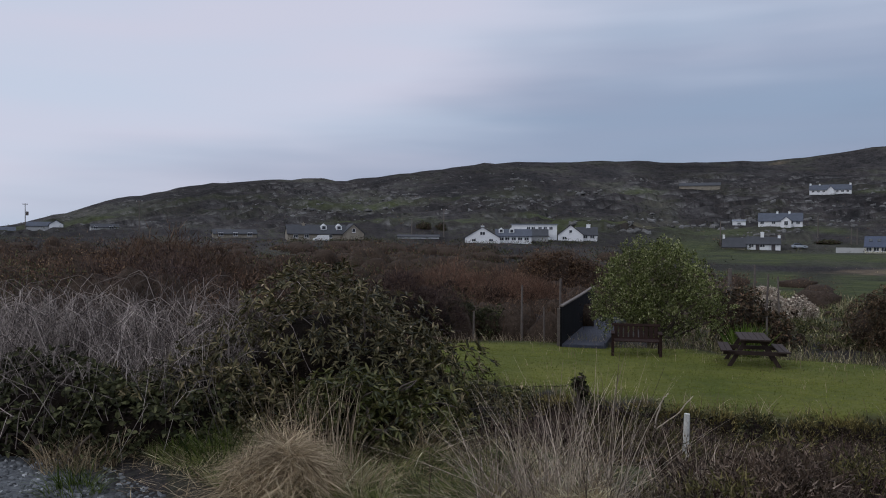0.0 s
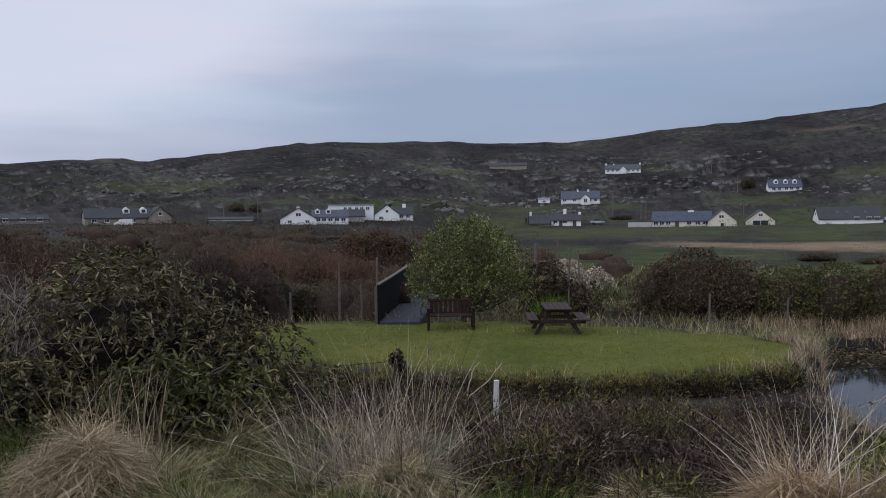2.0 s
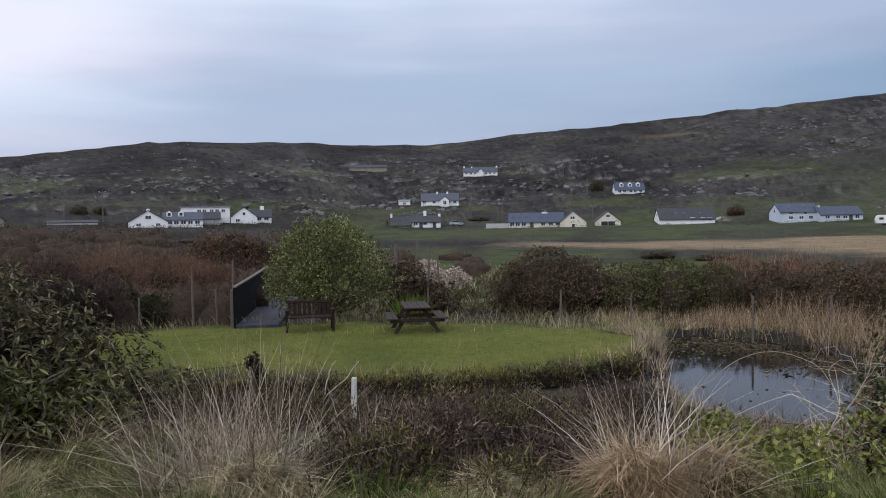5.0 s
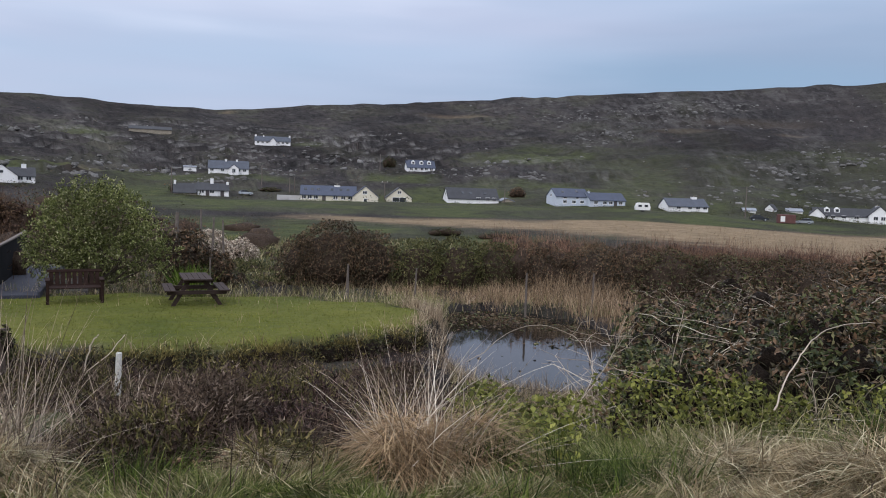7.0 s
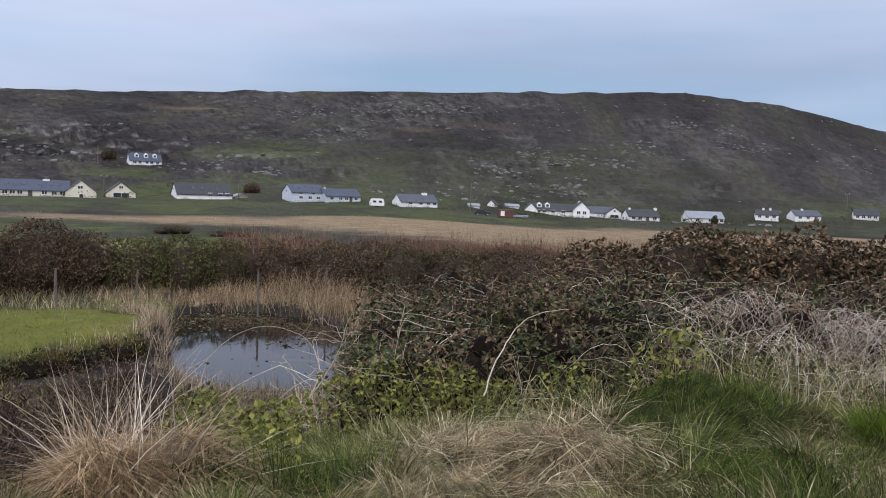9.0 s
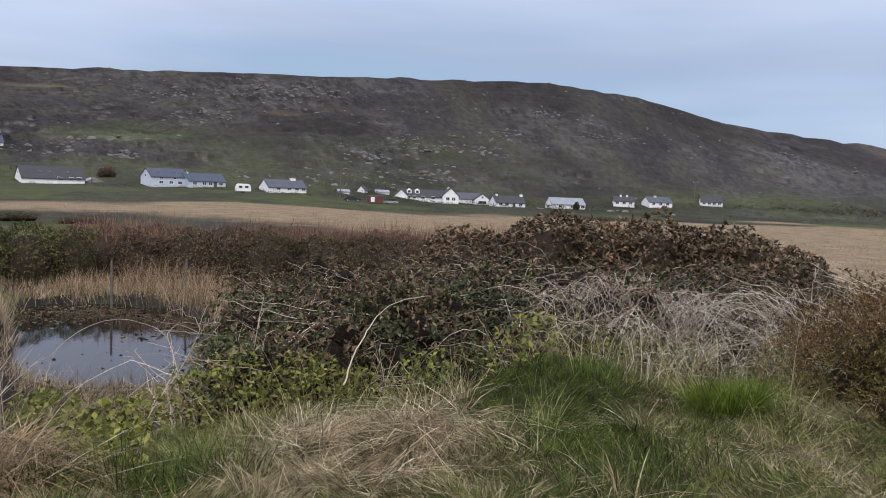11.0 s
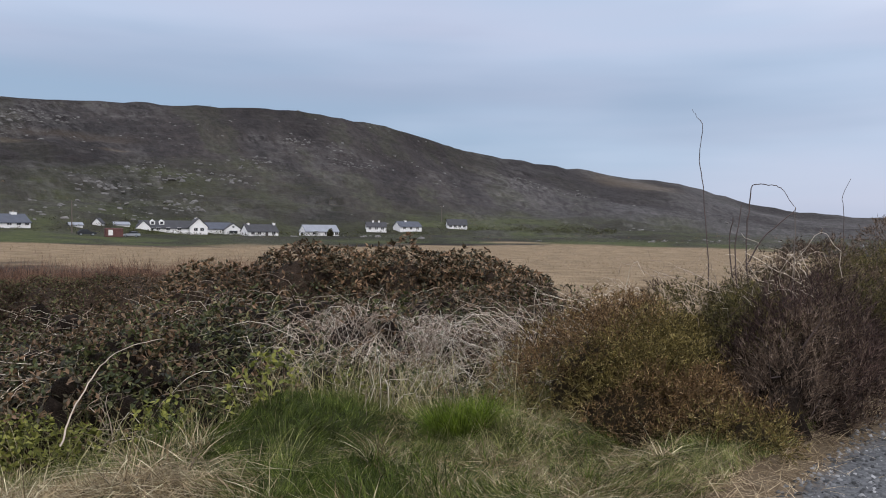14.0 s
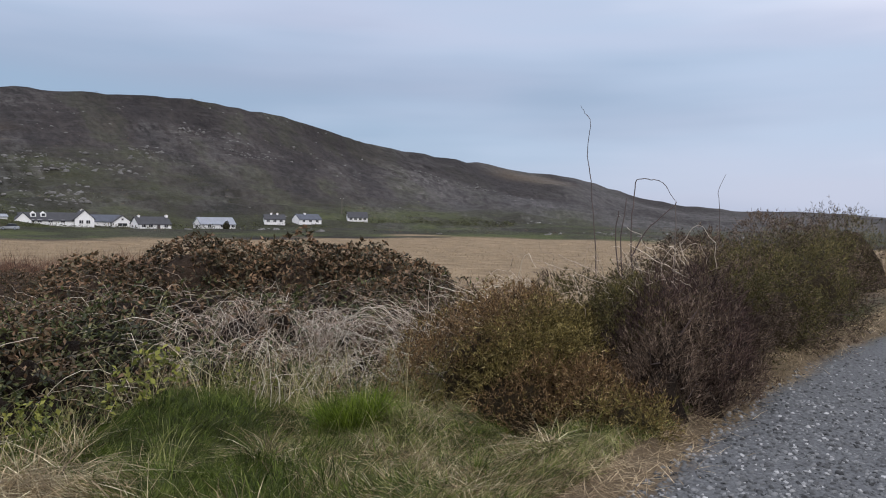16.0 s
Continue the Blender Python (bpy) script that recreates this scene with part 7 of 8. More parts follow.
block(h, 7.0, -0.4, 9, 7.2, 2.1, 5.6, 90, CREAM_WALL, SLATE_BLUE, (), [(-1, 0.2, 3.0, 1.3, 1.1), (-1, 0, 0.2, 1.0, 1.4)])
box_part("garden_wall", (-17.8, -11.2, -1.2, -0.8, -1.0, 1.6), GREY_WALL, h)
h = house_at(35.5, 240, 4, "small cream gabled house with dark patio doors")
block(h, 0, 0, 9, 7.6, 1.6, 5.1, 90, CREAM_WALL, SLATE_DARK, (), [(-1, 0, 3.0, 1.2, 1.1), (-1, 0, 0.1, 4.2, 1.7)])
h = house_at(37.0, 334, 10, "white house with blue roof and three dormers on the slope")
block(h, 0, 0, 12, 7, 2.3, 5.8, 0, WHITE_WALL, SLATE_BLUE, W(-4.2, -2.2, 0.4, 2.2, 4.4), [(-1, 0, 3.0, 1, 1.1)], None, [(-3.2, 1.6, 1), (0.3, 1.6, 1), (3.6, 1.6, 1)], [(-5.7, 0.6, 6.5, SLATE_DARK), (5.7, 0.6, 6.5, SLATE_DARK)])
h = house_at(40.8, 244, 14, "low house with large dark slate roof and white gable")
block(h, 0, 0, 16, 8, 1.5, 5.2, 0, WHITE_WALL, SLATE_DARK, W(1.5, 4.5, 6.5), [(-1, 0, 2.6, 0.8, 1.0)], None, (), (), [(-3, 0.5), (-0.5, 0.5), (4.0, 0.5)])
block(h, 11.2, 0, 5.0, 4, 0.9, 1.9, 90, STONE_WALL, SHEET_GREY)
h = house_at(49.1, 246, 26, "pale blue two-part house with slate roofs")
block(h, -5.2, 1.6, 11, 7.2, 3.4, 6.1, 0, PALE_BLUE_WALL, SLATE_BLUE, W(-2.5, 0.5, 3.2) + [(-2.5, 2.6, 1.2, 0.9), (1.6, 2.6, 1.0, 0.9)], [(-1, 0, 3.2, 0.8, 1.1)], None, (), (), [(-2.6, 0.5), (2.2, 0.6)])
block(h, 5.6, -1.0, 12, 6.4, 2.4, 4.9, 0, PALE_BLUE_WALL, SLATE_BLUE, W(-4.0, -1.0, 1.0, 4.4), [(-1, 0, 0.6, 1.6, 1.4)], 2.6, (), [(-5.0, 0.5, 5.4, PALE_BLUE_WALL)])
h = house_at(55.9, 246, 24, "white bungalow with slate roof and one chimney")
block(h, 0, 0, 12.4, 7.4, 1.9, 4.5, 0, WHITE_WALL, SLATE, W(-3, 0.5, 3.0, 5.2), (), None, (), [(3.2, 1.6, 5.3, WHITE_WALL)])
h = house_at(60.2, 253, 10, "small white outbuilding beside the field", "shed", "shed")
block(h, 0, 0, 3.6, 3, 0.8, 1.5, 0, WHITE_WALL, SHEET_GREY)
h = house_at(61.6, 262, -20, "small white outbuilding with lean-to roof", "shed", "shed")
block(h, 0, 0, 2.8, 2.6, 1.3, 2.9, 90, WHITE_WALL, SLATE_DARK)
h = house_at(63.0, 268, 12, "low white outbuilding beside the field", "shed", "shed")
block(h, 0, 0, 4.6, 3.2, 0.9, 1.7, 0, WHITE_WALL, SHEET_GREY)
h = house_at(66.1, 272, 8, "long white house with dormers and glazed porch")
block(h, -0.8, 0.6, 17, 7, 1.8, 4.5, 0, WHITE_WALL, SLATE_DARK, W(-5, -3, 0, 3.5), (), None, [(-4.6, 1.6, 0), (-1.8, 1.6, 0)])
block(h, -8.4, -0.4, 7, 4.6, 1.7, 4.4, 90, WHITE_WALL, SLATE_DARK)
block(h, 8.6, -0.8, 8, 5.6, 2.5, 5.6, 90, WHITE_WALL, SLATE_DARK, (), [(-1, 1.0, 0.7, 1.3, 1.4), (-1, -1.0, 0.7, 1.3, 1.4)], None, (), [(1.0, 0.7, 5.9, WHITE_WALL)])
h = house_at(69.7, 283, 10, "white house with dark roof and gabled front")
block(h, -2.0, 1, 9, 6.5, 2.4, 4.8, 0, WHITE_WALL, SLATE)
block(h, 2.6, -1, 7, 6.2, 2.0, 4.6, 90, WHITE_WALL, SLATE_DARK, (), [(-1, 0, 0.5, 3.0, 1.4), (-1, 0, 2.9, 0.8, 0.9)])
h = house_at(72.2, 268, 22, "white cottage with slate roof and white chimneys")
block(h, 0, 0, 10.6, 6.6, 2.2, 4.8, 0, WHITE_WALL, SLATE_DARK, W(-3.6, -1.4, 3.6), [(-1, 1.2, 0.8, 0.8, 1.1), (-1, -1.2, 0.8, 0.8, 1.1)], 1.2, (), [(-4.0, 0.6, 5.4, WHITE_WALL), (5.0, 0.8, 5.6, WHITE_WALL)])
h = house_at(76.4, 278, 20, "white bungalow with pale grey roof beside a dark shrub")
block(h, 0, 0, 12.2, 7, 2.3, 4.8, 0, WHITE_WALL, SHEET_GREY, W(-3, 1.4, 3.6, 5.2), [(-1, 0, 0.7, 2.6, 1.2)])
h = house_at(80.5, 317, 5, "small white house with two chimneys under the hill")
block(h, 0, 0, 8, 6, 2.3, 4.4, 0, WHITE_WALL, SLATE_DARK, W(-2.6, 0, 2.4), (), None, (), [(-1.2, 0.7, 5.2, WHITE_WALL), (1.2, 0.7, 5.2, WHITE_WALL)])
h = house_at(82.8, 322, 28, "white bungalow with slate roof under the hill")
block(h, 0, 0, 10, 6.4, 2.3, 4.6, 0, WHITE_WALL, SLATE, W(-3, 0, 3), (), None, (), [(-1.0, 0.7, 5.2, WHITE_WALL)])
h = house_at(86.4, 343, 8, "white cottage with dark hipped roof under the hill")
block(h, 0, 0, 8.6, 6.4, 2.3, 5.0, 0, WHITE_WALL, SLATE_DARK, W(-3, -1, 1, 3))
h = house_at(-26.4, 348, 0, "small white house far along the coast")
block(h, 0, 0, 5, 5, 3.2, 5.0, 90, WHITE_WALL, SLATE)
block(h, -6, 1, 9, 5, 2.4, 4.2, 0, GREY_WALL, SLATE)
h = house_at(-29.6, 380, 0, "low grey house far along the coast")
block(h, 0, 0, 11, 6, 2.6, 4.6, 0, WHITE_WALL, SLATE)
h = house_at(-23.5, 300, 6, "low grey house among the moor scrub")
block(h, 0, 0, 9, 5, 1.6, 2.9, 0, GREY_WALL, SLATE_DARK, W(-3, 2))
h = house_at(-15.0, 232, 6, "low stone farm building with brown roof", "farm_building", "shed")
block(h, 0, 0, 12, 6, 1.6, 2.9, 0, STONE_WALL, SLATE_DARK, W(-4, 0, 4))


def utility_pole(az, r, tall, arm=True):
    x, y = r * math.sin(radians(az)), r * math.cos(radians(az))
    ob = tagged(new("utility_pole"), "grey wooden utility pole" + (" with a crossarm" if arm else ""), "utility pole", "utility poles below the hill")
    ob.matrix_world = pose(x, y, h1(x, y), 0, 0, -az)
    bm = bmesh.new()
    bmesh.ops.create_cone(bm, cap_ends=True, segments=8, radius1=0.17, radius2=0.11, depth=tall + 0.8, matrix=Matrix.Translation((0, 0, tall / 2 - 0.4)))
    part("pole", bm, POST_WOOD, ob)
    if arm:
        box_part("crossarm", (-0.9, 0.9, -0.07, 0.07, tall - 0.45, tall - 0.28), POST_WOOD, ob)
        for k in (-0.75, 0, 0.75):
            box_part("insulator", (k - 0.06, k + 0.06, -0.06, 0.06, tall - 0.28, tall - 0.05), FRAME_WHITE, ob)
    return ob


for az, r, tall, arm in ((-2.3, 232, 5.4, False), (0.06, 232, 8.4, True), (19.6, 232, 7.2, False), (25.7, 266, 6.8, False), (27.66, 249, 4.8, False), (28.0, 250, 4.8, False), (32.4, 433, 6.2, False), (34.1, 332, 6.8, False),
                         (34.5, 240, 5.8, True), (60.0, 230, 8.6, False), (85.3, 362, 7.2, True), (43.3, 244, 4.4, False), (-21.3, 236, 10.4, True)):
    utility_pole(az, r, tall, arm)
pole = utility_pole(-28.2, 321, 9.6)
box_part("transformer", (0.2, 1.1, -0.4, 0.4, 5.2, 6.6), POST_WOOD, pole)


def vehicle(name, az, r, turn, paint, label, length=4.2, tall=1.45, van=False):
    x, y = r * math.sin(radians(az)), r * math.cos(radians(az))
    ob = tagged(new(name), label, "van" if van else "car")
    ob.matrix_world = pose(x, y, h1(x, y) + 0.05, 0, 0, -az + turn)
    a, b = length / 2, 0.85
    bm = bmesh.new()
    side = [(-a, 0.35), (-a, 0.8), (-a + 0.25, 0.95), (a - 0.9, 0.9), (a, 0.7), (a, 0.35)] if not van else [(-a, 0.35), (-a, tall + 0.4), (a - 1.3, tall + 0.4), (a - 0.7, 1.0), (a, 0.85), (a, 0.35)]
    l, r_ = [bm.verts.new((px, -b, pz)) for px, pz in side], [bm.verts.new((px, b, pz)) for px, pz in side]
    bm.faces.new(l)
    bm.faces.new(r_[::-1])
    for i in range(len(side)):
        j = (i + 1) % len(side)
        bm.faces.new((l[j], l[i], r_[i], r_[j]))
    body = part("body", bm, paint, ob)
    if not van:
        bm = bmesh.new()
        cab = [(-a + 0.35, 0.93), (-a + 0.75, tall), (a - 1.9, tall), (a - 1.1, 0.9)]
        l, r_ = [bm.verts.new((px, -b + 0.06, pz)) for px, pz in cab], [bm.verts.new((px, b - 0.06, pz)) for px, pz in cab]
        bm.faces.new(l)
        bm.faces.new(r_[::-1])
        for i in range(4):
            j = (i + 1) % 4
            bm.faces.new((l[j], l[i], r_[i], r_[j]))
        part("cabin_glass", bm, GLASS_DARK, ob)
        box_part("roof_panel", (-a + 0.75, a - 1.9, -b + 0.1, b - 0.1, tall, tall + 0.04), paint, ob)
    else:
        box_part("windscreen", (a - 1.15, a - 0.85, -b + 0.1, b - 0.1, 1.1, tall + 0.1), GLASS_DARK, ob)
    for wx in (-a + 0.75, a - 0.8):
        for wy in (-b, b):
            bm = bmesh.new()
            bmesh.ops.create_cone(bm, cap_ends=True, segments=14, radius1=0.32, radius2=0.32, depth=0.2, matrix=Matrix.Translation((wx, wy, 0.32)) @ Matrix.Rotation(math.pi / 2, 4, "X"))
            wheel = part("wheel", bm, RUBBER, ob)
            bm = bmesh.new()
            bmesh.ops.create_cone(bm, cap_ends=True, segments=12, radius1=0.18, radius2=0.18, depth=0.23, matrix=Matrix.Translation((wx, wy, 0.32)) @ Matrix.Rotation(math.pi / 2, 4, "X"))
            part("rim", bm, CAR_SILVER, wheel)
    return ob


vehicle("car", 60.9, 205, 10, CAR_DARK, "dark parked car at the field's edge", 4.2)
vehicle("car", 63.7, 212, 170, CAR_SILVER, "silver parked car beside a red container", 4.0)
vehicle("van", -8.9, 205, 180, CARAVAN_WHITE, "white parked van before a bungalow", 4.2, 1.35, True)
vehicle("car", 24.6, 236, 10, CAR_SILVER, "silver parked car beside a cottage", 4.0)
x, y = 205 * math.sin(radians(62.7)), 205 * math.cos(radians(62.7))
container = tagged(new("container"), "faded red metal container with a white door", "container")
container.matrix_world = pose(x, y, h1(x, y), 0, 0, -62.7 + 8)
box_part("shell", (-2.45, 1.55, -1.2, 1.2, 0.1, 2.2), RED_METAL, container, None, 0.05)
for k in range(10):
    box_part("rib", (-2.4 + k * 0.4, -2.3 + k * 0.4, -1.26, -1.2, 0.2, 2.1), RED_METAL, container)
box_part("white_door", (-1.8, -0.8, -1.34, -1.27, 0.5, 1.8), CARAVAN_WHITE, container)

x, y = 214 * math.sin(radians(53.15)), 214 * math.cos(radians(53.15))
caravan = tagged(new("caravan"), "small white touring caravan parked on the grass", "caravan")
caravan.matrix_world = pose(x, y, h1(x, y), 0, 0, -53.15 + 12)
bm = bmesh.new()
prof = [(-1.85, 0.45), (-1.95, 1.3), (-1.6, 2.2), (-1.2, 2.4), (1.3, 2.4), (1.7, 2.1), (1.9, 1.2), (1.8, 0.45)]
l, r_ = [bm.verts.new((px, -1.0, pz)) for px, pz in prof], [bm.verts.new((px, 1.0, pz)) for px, pz in prof]
bm.faces.new(l)
bm.faces.new(r_[::-1])
for i in range(len(prof)):
    j = (i + 1) % len(prof)
    bm.faces.new((l[j], l[i], r_[i], r_[j]))
part("shell", bm, CARAVAN_WHITE, caravan)
for wx in (-1.3, 0.3):
    box_part("window", (wx, wx + 0.9, -1.03, -0.99, 1.3, 1.85), GLASS_DARK, caravan)
box_part("drawbar", (1.8, 2.8, -0.06, 0.06, 0.4, 0.5), POST_WOOD, caravan)
for wy in (-0.9, 0.9):
    bm = bmesh.new()
    bmesh.ops.create_cone(bm, cap_ends=True, segments=14, radius1=0.32, radius2=0.32, depth=0.18, matrix=Matrix.Translation((0, wy, 0.32)) @ Matrix.Rotation(math.pi / 2, 4, "X"))
    part("wheel", bm, RUBBER, caravan)

# ---- on the lawn ----
def picnic_table(x, y, turn):
    """A-frame table with fixed benches; its length runs along local y."""
    ob = tagged(new("picnic_table"), "weathered brown wooden picnic table with fixed benches on the lawn", "picnic table")
    ob.matrix_world = pose(x, y, h1(x, y), 0, 0, turn) @ Matrix.Diagonal((0.84, 0.84, 0.82, 1))
    for k in range(5):
        cx = -0.29 + k * 0.145
        box_part("top_board", (cx - 0.068, cx + 0.068, -0.8, 0.8, 0.70, 0.74), TABLE_WOOD, ob, None, 0.006)
    for s in (-1, 1):
        for k in range(2):
            cx = s * (0.60 + k * 0.14)
            box_part("bench_board", (cx - 0.065, cx + 0.065, -0.8, 0.8, 0.41, 0.45), TABLE_WOOD, ob, None, 0.006)
    for ey in (-0.55, 0.55):
        box_part("bench_bearer", (-0.74, 0.74, ey - 0.025, ey + 0.025, 0.31, 0.41), TABLE_WOOD, ob)
        box_part("top_bearer", (-0.34, 0.34, ey - 0.025, ey + 0.025, 0.62, 0.70), TABLE_WOOD, ob)
        for s in (-1, 1):
            box_part("leg", (-0.05, 0.05, ey + 0.03, ey + 0.08, 0, 0.82), TABLE_WOOD, ob, pose(s * 0.60, 0, -0.02, 0, -s * 30, 0))
    return ob


picnic_table(6.68, 16.75, -16)


def bench(x, y, turn):
    ob = tagged(new("garden_bench"), "dark brown slatted garden bench before the shrub tree", "bench")
    ob.matrix_world = pose(x, y, h1(x, y), 0, 0, turn) @ Matrix.Diagonal((0.92, 0.92, 0.80, 1))
    for k in range(4):
        box_part("seat_slat", (-0.56, 0.56, -0.24 + k * 0.125, -0.135 + k * 0.125, 0.41, 0.44), BENCH_WOOD, ob, None, 0.006)
    tilt = pose(0, 0.26, 0.44, -12)
    for k in range(9):
        cx = -0.5 + k * 0.125
        box_part("back_slat", (cx - 0.045, cx + 0.045, -0.012, 0.012, 0.02, 0.38), BENCH_WOOD, ob, tilt)
    box_part("back_rail", (-0.6, 0.6, -0.025, 0.025, 0.36, 0.44), BENCH_WOOD, ob, tilt, 0.008)
    box_part("back_rail", (-0.6, 0.6, -0.02, 0.02, -0.02, 0.04), BENCH_WOOD, ob, tilt)
    for s in (-1, 1):
        box_part("front_leg", (s * 0.58 - 0.035, s * 0.58 + 0.035, -0.27, -0.2, -0.02, 0.62), BENCH_WOOD, ob)
        box_part("back_leg", (s * 0.58 - 0.035, s * 0.58 + 0.035, 0.22, 0.29, -0.02, 0.5), BENCH_WOOD, ob)
        box_part("armrest", (s * 0.58 - 0.05, s * 0.58 + 0.05, -0.3, 0.28, 0.62, 0.66), BENCH_WOOD, ob, None, 0.01)
    return ob


bench(4.5, 18.05, -12)


def footbridge():
    """Level boards between a solid black side and a low kerb, running away from the lawn."""
    ob = tagged(new("footbridge"), "dark boarded footbridge with a solid black side panel", "footbridge")
    ob.matrix_world = pose(2.93, 19.4, -1.13, 0, 0, -17.5)
    long = 6.9
    for k in range(33):
        box_part("deck_board", (0.06, 1.08, k * 0.21, k * 0.21 + 0.198, -0.03, 0.03), DECK, ob)
    for bx in (0.1, 0.98):
        box_part("bearer", (bx, bx + 0.08, 0.02, long, -0.26, -0.034), POST_WOOD, ob)
    box_part("kerb_board", (1.084, 1.13, 0, long, -0.05, 0.09), DECK, ob)
    box_part("end_board", (0.06, 1.08, -0.034, -0.004, -0.12, 0.02), DECK, ob)

    def rail(x0, x1, low, tall):
        """A long strip whose top sags a little between its ends."""
        bm = bmesh.new()
        rows = []
        for k in range(13):
            s = k / 12
            high = 0.955 + 0.07 * s * s
            rows.append([bm.verts.new(c) for c in ((x0, s * long, low if low is not None else high), (x1, s * long, low if low is not None else high), (x1, s * long, high + tall), (x0, s * long, high + tall))])
        for a, b in zip(rows, rows[1:]):
            for i in range(4):
                bm.faces.new((a[i], a[(i + 1) % 4], b[(i + 1) % 4], b[i]))
        bm.faces.new(rows[0][::-1])
        bm.faces.new(rows[-1])
        bmesh.ops.recalc_face_normals(bm, faces=bm.faces)
        return bm

    part("side_panel", rail(0.0, 0.05, -0.12, 0.0), BLACK_PANEL, ob, "solid black side panel")
    part("capping", rail(-0.02, 0.075, None, 0.035), POST_WOOD, ob, "grey weathered capping rail")
    for k in range(5):
        box_part("panel_post", (-0.09, -0.004, 0.1 + k * 1.65, 0.19 + k * 1.65, -0.5, 0.9), POST_WOOD, ob)
    return ob


footbridge()


def post(x, y, tall, r, mat, label, lean=0.0, group="old fence posts"):
    ob = tagged(new("fence_post"), label, "post", group)
    ob.matrix_world = pose(x, y, h1(x, y), lean, lean * 0.5, 0)
    bm = bmesh.new()
    bmesh.ops.create_cone(bm, cap_ends=True, segments=9, radius1=r, radius2=r * 0.85, depth=tall + 0.3, matrix=Matrix.Translation((0, 0, tall / 2 - 0.15)))
    for v in bm.verts:
        v.co += Vector((noise.noise(v.co * 9), noise.noise(v.co * 9 + Vector((5, 0, 0))), 0)) * r * 0.35
    part("shaft", bm, mat, ob)
    return ob


POST = "grey weathered wooden fence post"
for x, y, top, r, lean in ((0.83, 20.96, -0.44, 0.05, 1), (2.23, 21.86, 0.2, 0.055, 0), (2.75, 20.95, -0.32, 0.04, -2), (3.57, 23.71, 0.29, 0.06, 1), (10.43, 16.47, -0.4, 0.045, 2), (11.0, 17.29, -0.5, 0.045, -1), (12.75, 16.7, -0.6, 0.04, 2),
                           (14.5, 14.2, -0.55, 0.045, 0), (15.7, 13.0, -0.5, 0.045, 1), (8.45, 20.27, -0.5, 0.045, 0), (11.69, 31.87, 0.29, 0.12, 2), (12.63, 31.52, 0.43, 0.07, 0), (13.03, 31.36, 0.1, 0.06, 3), (13.5, 31.2, 0.0, 0.06, -2)):
    post(x, y, top - h1(x, y), r * 0.68, POST_WOOD, POST, lean)
post(2.25, 7.19, -0.04 - h1(2.25, 7.19), 0.034, STAKE_WHITE, "short white-topped stake in the ditch scrub", 2)
ob = tagged(put("branch", *tubes(np.array([[(14.3, 16.5, -1.78), (14.45, 16.42, -1.62), (14.62, 16.33, -1.46)]]), np.array([[0.05, 0.045, 0.03]]), 6), PALE_STEM), "pale broken branch sticking out of the pond", "branch")

post(2.06, 11.74, -0.52 - h1(2.06, 11.74), 0.045, BARK, "dark old fence post with ivy before the lawn", 2)
leafy_bush("ivy", [(2.06, 11.72, -0.64, 0.11, 0.1, 0.13), (2.13, 11.7, -0.78, 0.1, 0.1, 0.14)], 130, 0.045, SCRUB_GREEN, "small clump of dark ivy on an old post", 4, 6, category="climber", ratio=0.6)

# the shrub tree by the bench
def shrub_tree():
    lobes = [(5.5, 20.4, 0.2, 1.2, 1.0, 1.15), (4.75, 20.4, 0.0, 0.95, 0.8, 0.95), (6.35, 20.3, -0.05, 0.95, 0.8, 0.95), (5.95, 20.5, 0.6, 0.85, 0.75, 0.8), (5.15, 20.4, 0.6, 0.8, 0.7, 0.8), (5.6, 19.9, -0.4, 1.1, 0.65, 0.6), (6.7, 20.2, -0.4, 0.75, 0.65, 0.7), (4.6, 20.2, -0.35, 0.75, 0.65, 0.6)]
    ob = tagged(new("shrub_tree"), "rounded pale-green leafy shrub tree behind the bench", "tree")
    p, o = mound(lobes, 4300, 0.45, 0.25)
    m, k = len(p), 7
    tip = unit(o + rng.normal(size=(m, 3)) * 0.4 + np.array([0, 0, 0.5]))
    pp, tt = np.repeat(p, k, 0), np.repeat(tip, k, 0)
    axis = unit(tt * rng.uniform(0.1, 1.0, (m * k, 1)) + unit(np.cross(tt, rng.normal(size=(m * k, 3)))) * 0.7)
    put("crown", *leaves(pp + tt * rng.uniform(0, 0.12, (m * k, 1)), axis, rng.uniform(0.05, 0.095, m * k), rng.uniform(0.025, 0.04, m * k), 0.2), TREE_LEAF, ob)
    z0 = h1(5.5, 20.5)
    trunk = np.array([[(5.5, 20.5, z0 - 0.1), (5.48, 20.48, z0 + 0.4), (5.53, 20.45, z0 + 0.8), (5.5, 20.4, 0.2)]])
    put("trunk", *tubes(trunk, np.array([[0.1, 0.085, 0.07, 0.04]]), 8), BARK, ob, True)
    ends = p[rng.integers(0, m, 26)]
    s = np.linspace(0, 1, 6)[None, :, None]
    start = np.array([5.5, 20.47, z0 + 0.35])
    for e in ends:
        path = start * (1 - s) + e[None, None] * s
        path[:, 1:5] += rng.normal(size=(1, 4, 3)) * 0.05
        put("limb", *tubes(path, np.linspace(0.04, 0.008, 6)[None], 5), BARK, ob)
    return ob


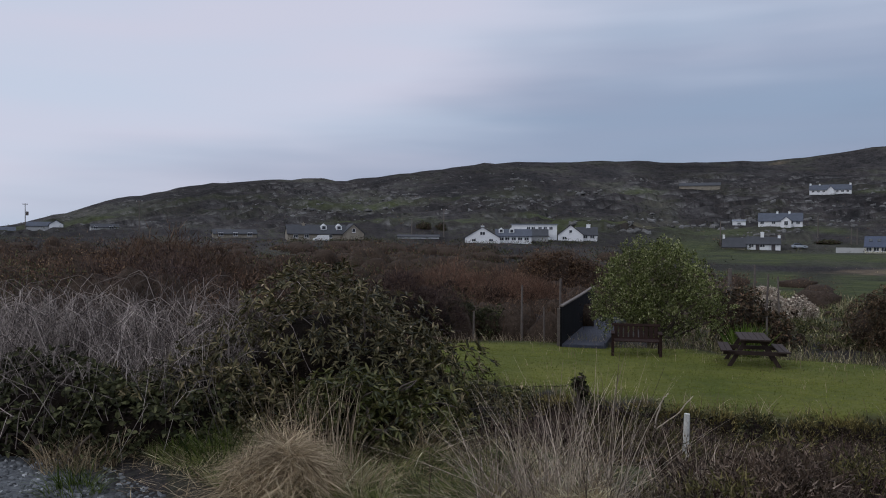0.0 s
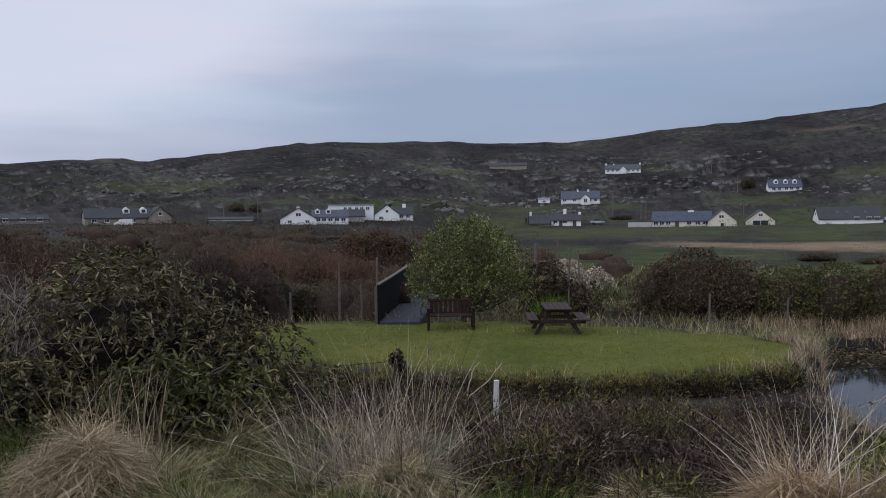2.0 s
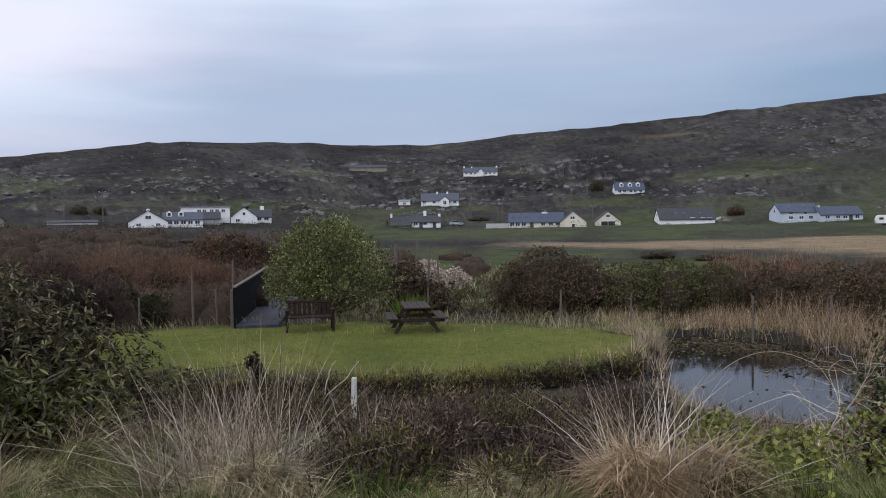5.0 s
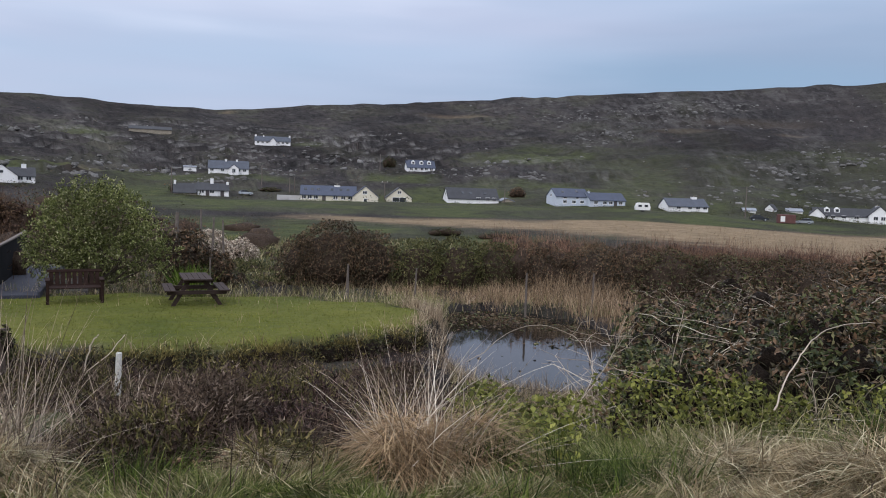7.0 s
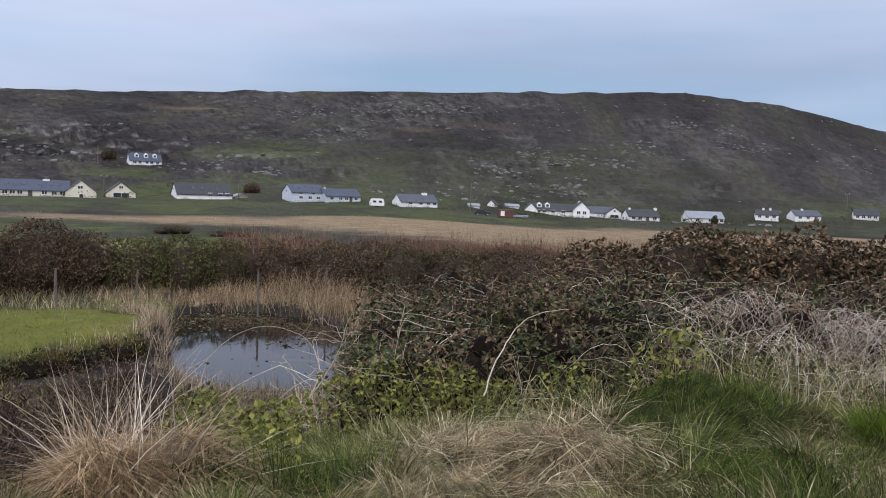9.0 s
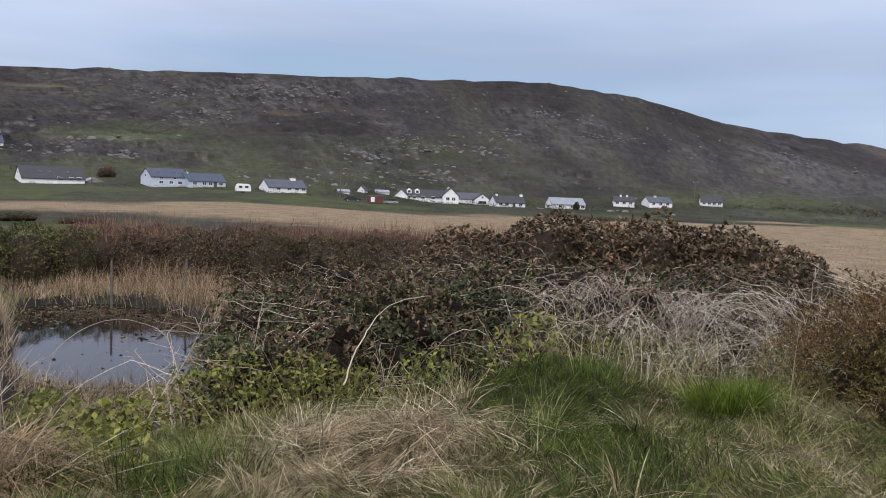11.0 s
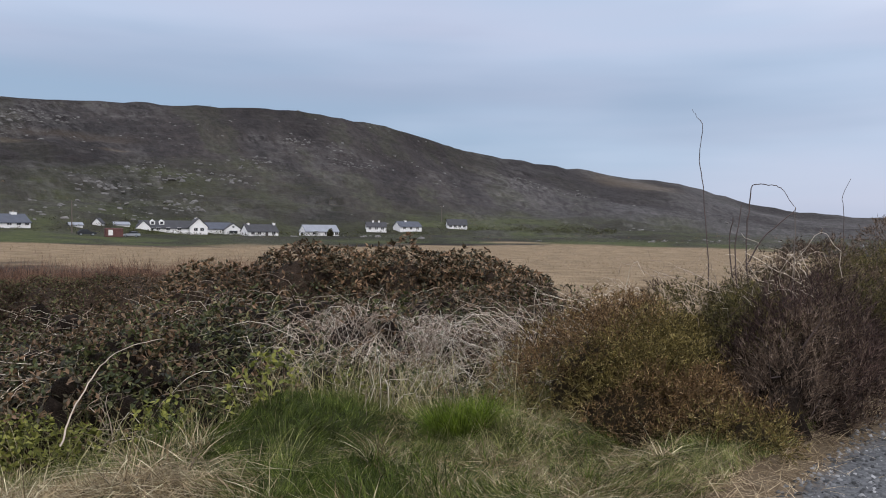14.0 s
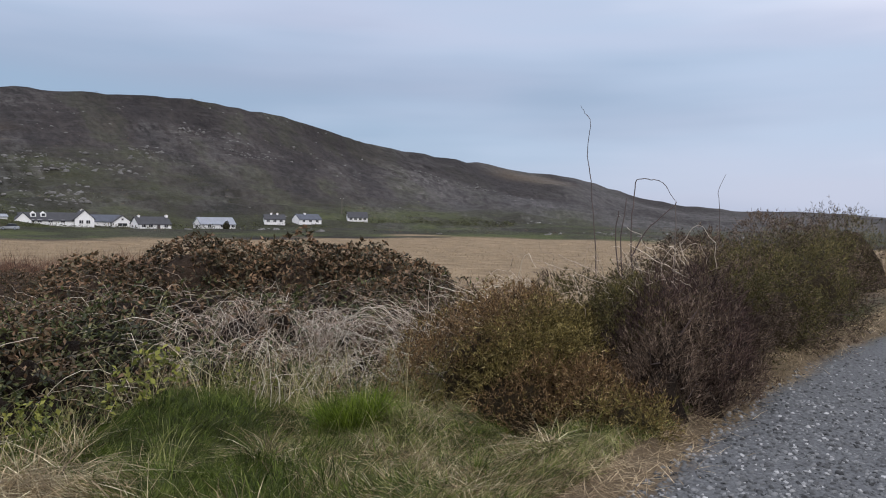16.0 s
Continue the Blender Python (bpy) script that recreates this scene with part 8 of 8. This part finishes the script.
shrub_tree()
leafy_bush("shrub", [(8.6, 22.6, -0.9, 0.9, 0.8, 0.95), (9.5, 22.4, -1.25, 0.65, 0.6, 0.65)], 1300, 0.10, RHODO_RED, "red-brown shrub beside the shrub tree", 5, 30)
tussock(7.6, 19.6, 500, 1.0, GRASS_GREEN, "clump of broad upright green blades beside the tree", 0.4, 0.25, width=0.03, spread=0.25)
leafy_bush("shrub", [(13.7, 33.2, -1.45, 1.0, 0.8, 0.85), (14.8, 32.8, -1.65, 0.9, 0.7, 0.6)], 3000, 0.085, PALE_STEM, "pale bleached mound of dead growth beyond the lawn", 5, 20, heart=0.35)
needle_bush("shrub", [(-4.9, 13.2, -0.2, 1.5, 1.2, 1.55), (-3.9, 13.6, -0.4, 1.1, 1.0, 1.2)], 2600, 0.3, SCRUB, "bare brown twiggy bush above the bramble", 7, up=0.9, width=0.03)

FAR_BUSH = "dark bushes below the hill"
for az, r, wide, tall, mat, label in ((-1.4, 251, 3.6, 3.4, SCRUB_GREEN, "dark green bush at the foot of the hill"), (-0.2, 254, 3.0, 3.0, SCRUB_GREEN, "dark green bush at the foot of the hill"), (34.8, 341, 4.0, 4.6, SCRUB_GREEN, "dark evergreen bush beside a dormer house"),
                                      (44.2, 258, 3.6, 3.2, SCRUB, "round bare brown bush behind a bungalow"), (26.3, 252, 4.5, 1.3, SCRUB_GREEN, "broad dark bush beside the long cream house"), (20.0, 236, 3.0, 2.4, SCRUB_GREEN, "dark bush before the old cottage"),
                                      (77.2, 270, 1.6, 2.6, SCRUB_GREEN, "dark bush before the grey-roofed bungalow"), (39.2, 68, 2.0, 0.75, SCRUB_GREEN, "low dark gorse bush in the field"), (43.0, 66, 2.4, 0.55, SCRUB_GREEN, "low dark gorse bush in the field")):
    x, y = r * math.sin(radians(az)), r * math.cos(radians(az))
    z = h1(x, y)
    leafy_bush("bush", [(x, y, z + tall * 0.4, wide * 0.55, wide * 0.5, tall * 0.6), (x + wide * 0.35, y - wide * 0.2, z + tall * 0.3, wide * 0.4, wide * 0.4, tall * 0.5), (x - wide * 0.4, y + wide * 0.2, z + tall * 0.3, wide * 0.4, wide * 0.4, tall * 0.45)], 420, 0.02 + 0.0009 * r, mat, label, 5, 8, group=FAR_BUSH)

p = polar(420, 85.5, 98, 338, 392, lambda x, y: 0.2 + 0.8 * patch(x, y, 61, 0.03))
clumps(p, rng.uniform(0.9, 2.3, len(p)), SCRUB_GREEN, "foot_scrub", "dark scrub along the foot of the hill", 24)

# garden shrubs and hedges round the houses
hedge = []
for az, r in SITES:
    for k in range(44 + 30 * (az > 55)):
        a, d = az + rng.normal() * 2.4, r - rng.uniform(4.5, 14 if k < 52 else 9) + (k < 52 and rng.uniform() < 0.45) * rng.uniform(12, 30)
        hedge.append((d * math.sin(radians(a)), d * math.cos(radians(a))))
for az0, az1, r0, k in ((2.6, 10.6, 226, 90), (-11.0, -6.5, 214, 40), (20.0, 21.6, 226, 16), (64.5, 68.0, 262, 40), (55.0, 57.2, 238, 14)):
    for _ in range(k):
        a, d = radians(rng.uniform(az0, az1)), r0 + rng.normal() * 1.2
        hedge.append((d * math.sin(a), d * math.cos(a)))
hedge = np.array(hedge)
hedge = np.concatenate([hedge, height(hedge[:, 0], hedge[:, 1])[:, None]], 1)
clumps(hedge, rng.uniform(0.5, 1.3, len(hedge)) * (1 + (rng.uniform(size=len(hedge)) < 0.1) * 1.0), SCRUB_GREEN, "garden_hedges", "dark garden hedges and shrubs round the houses", 15)
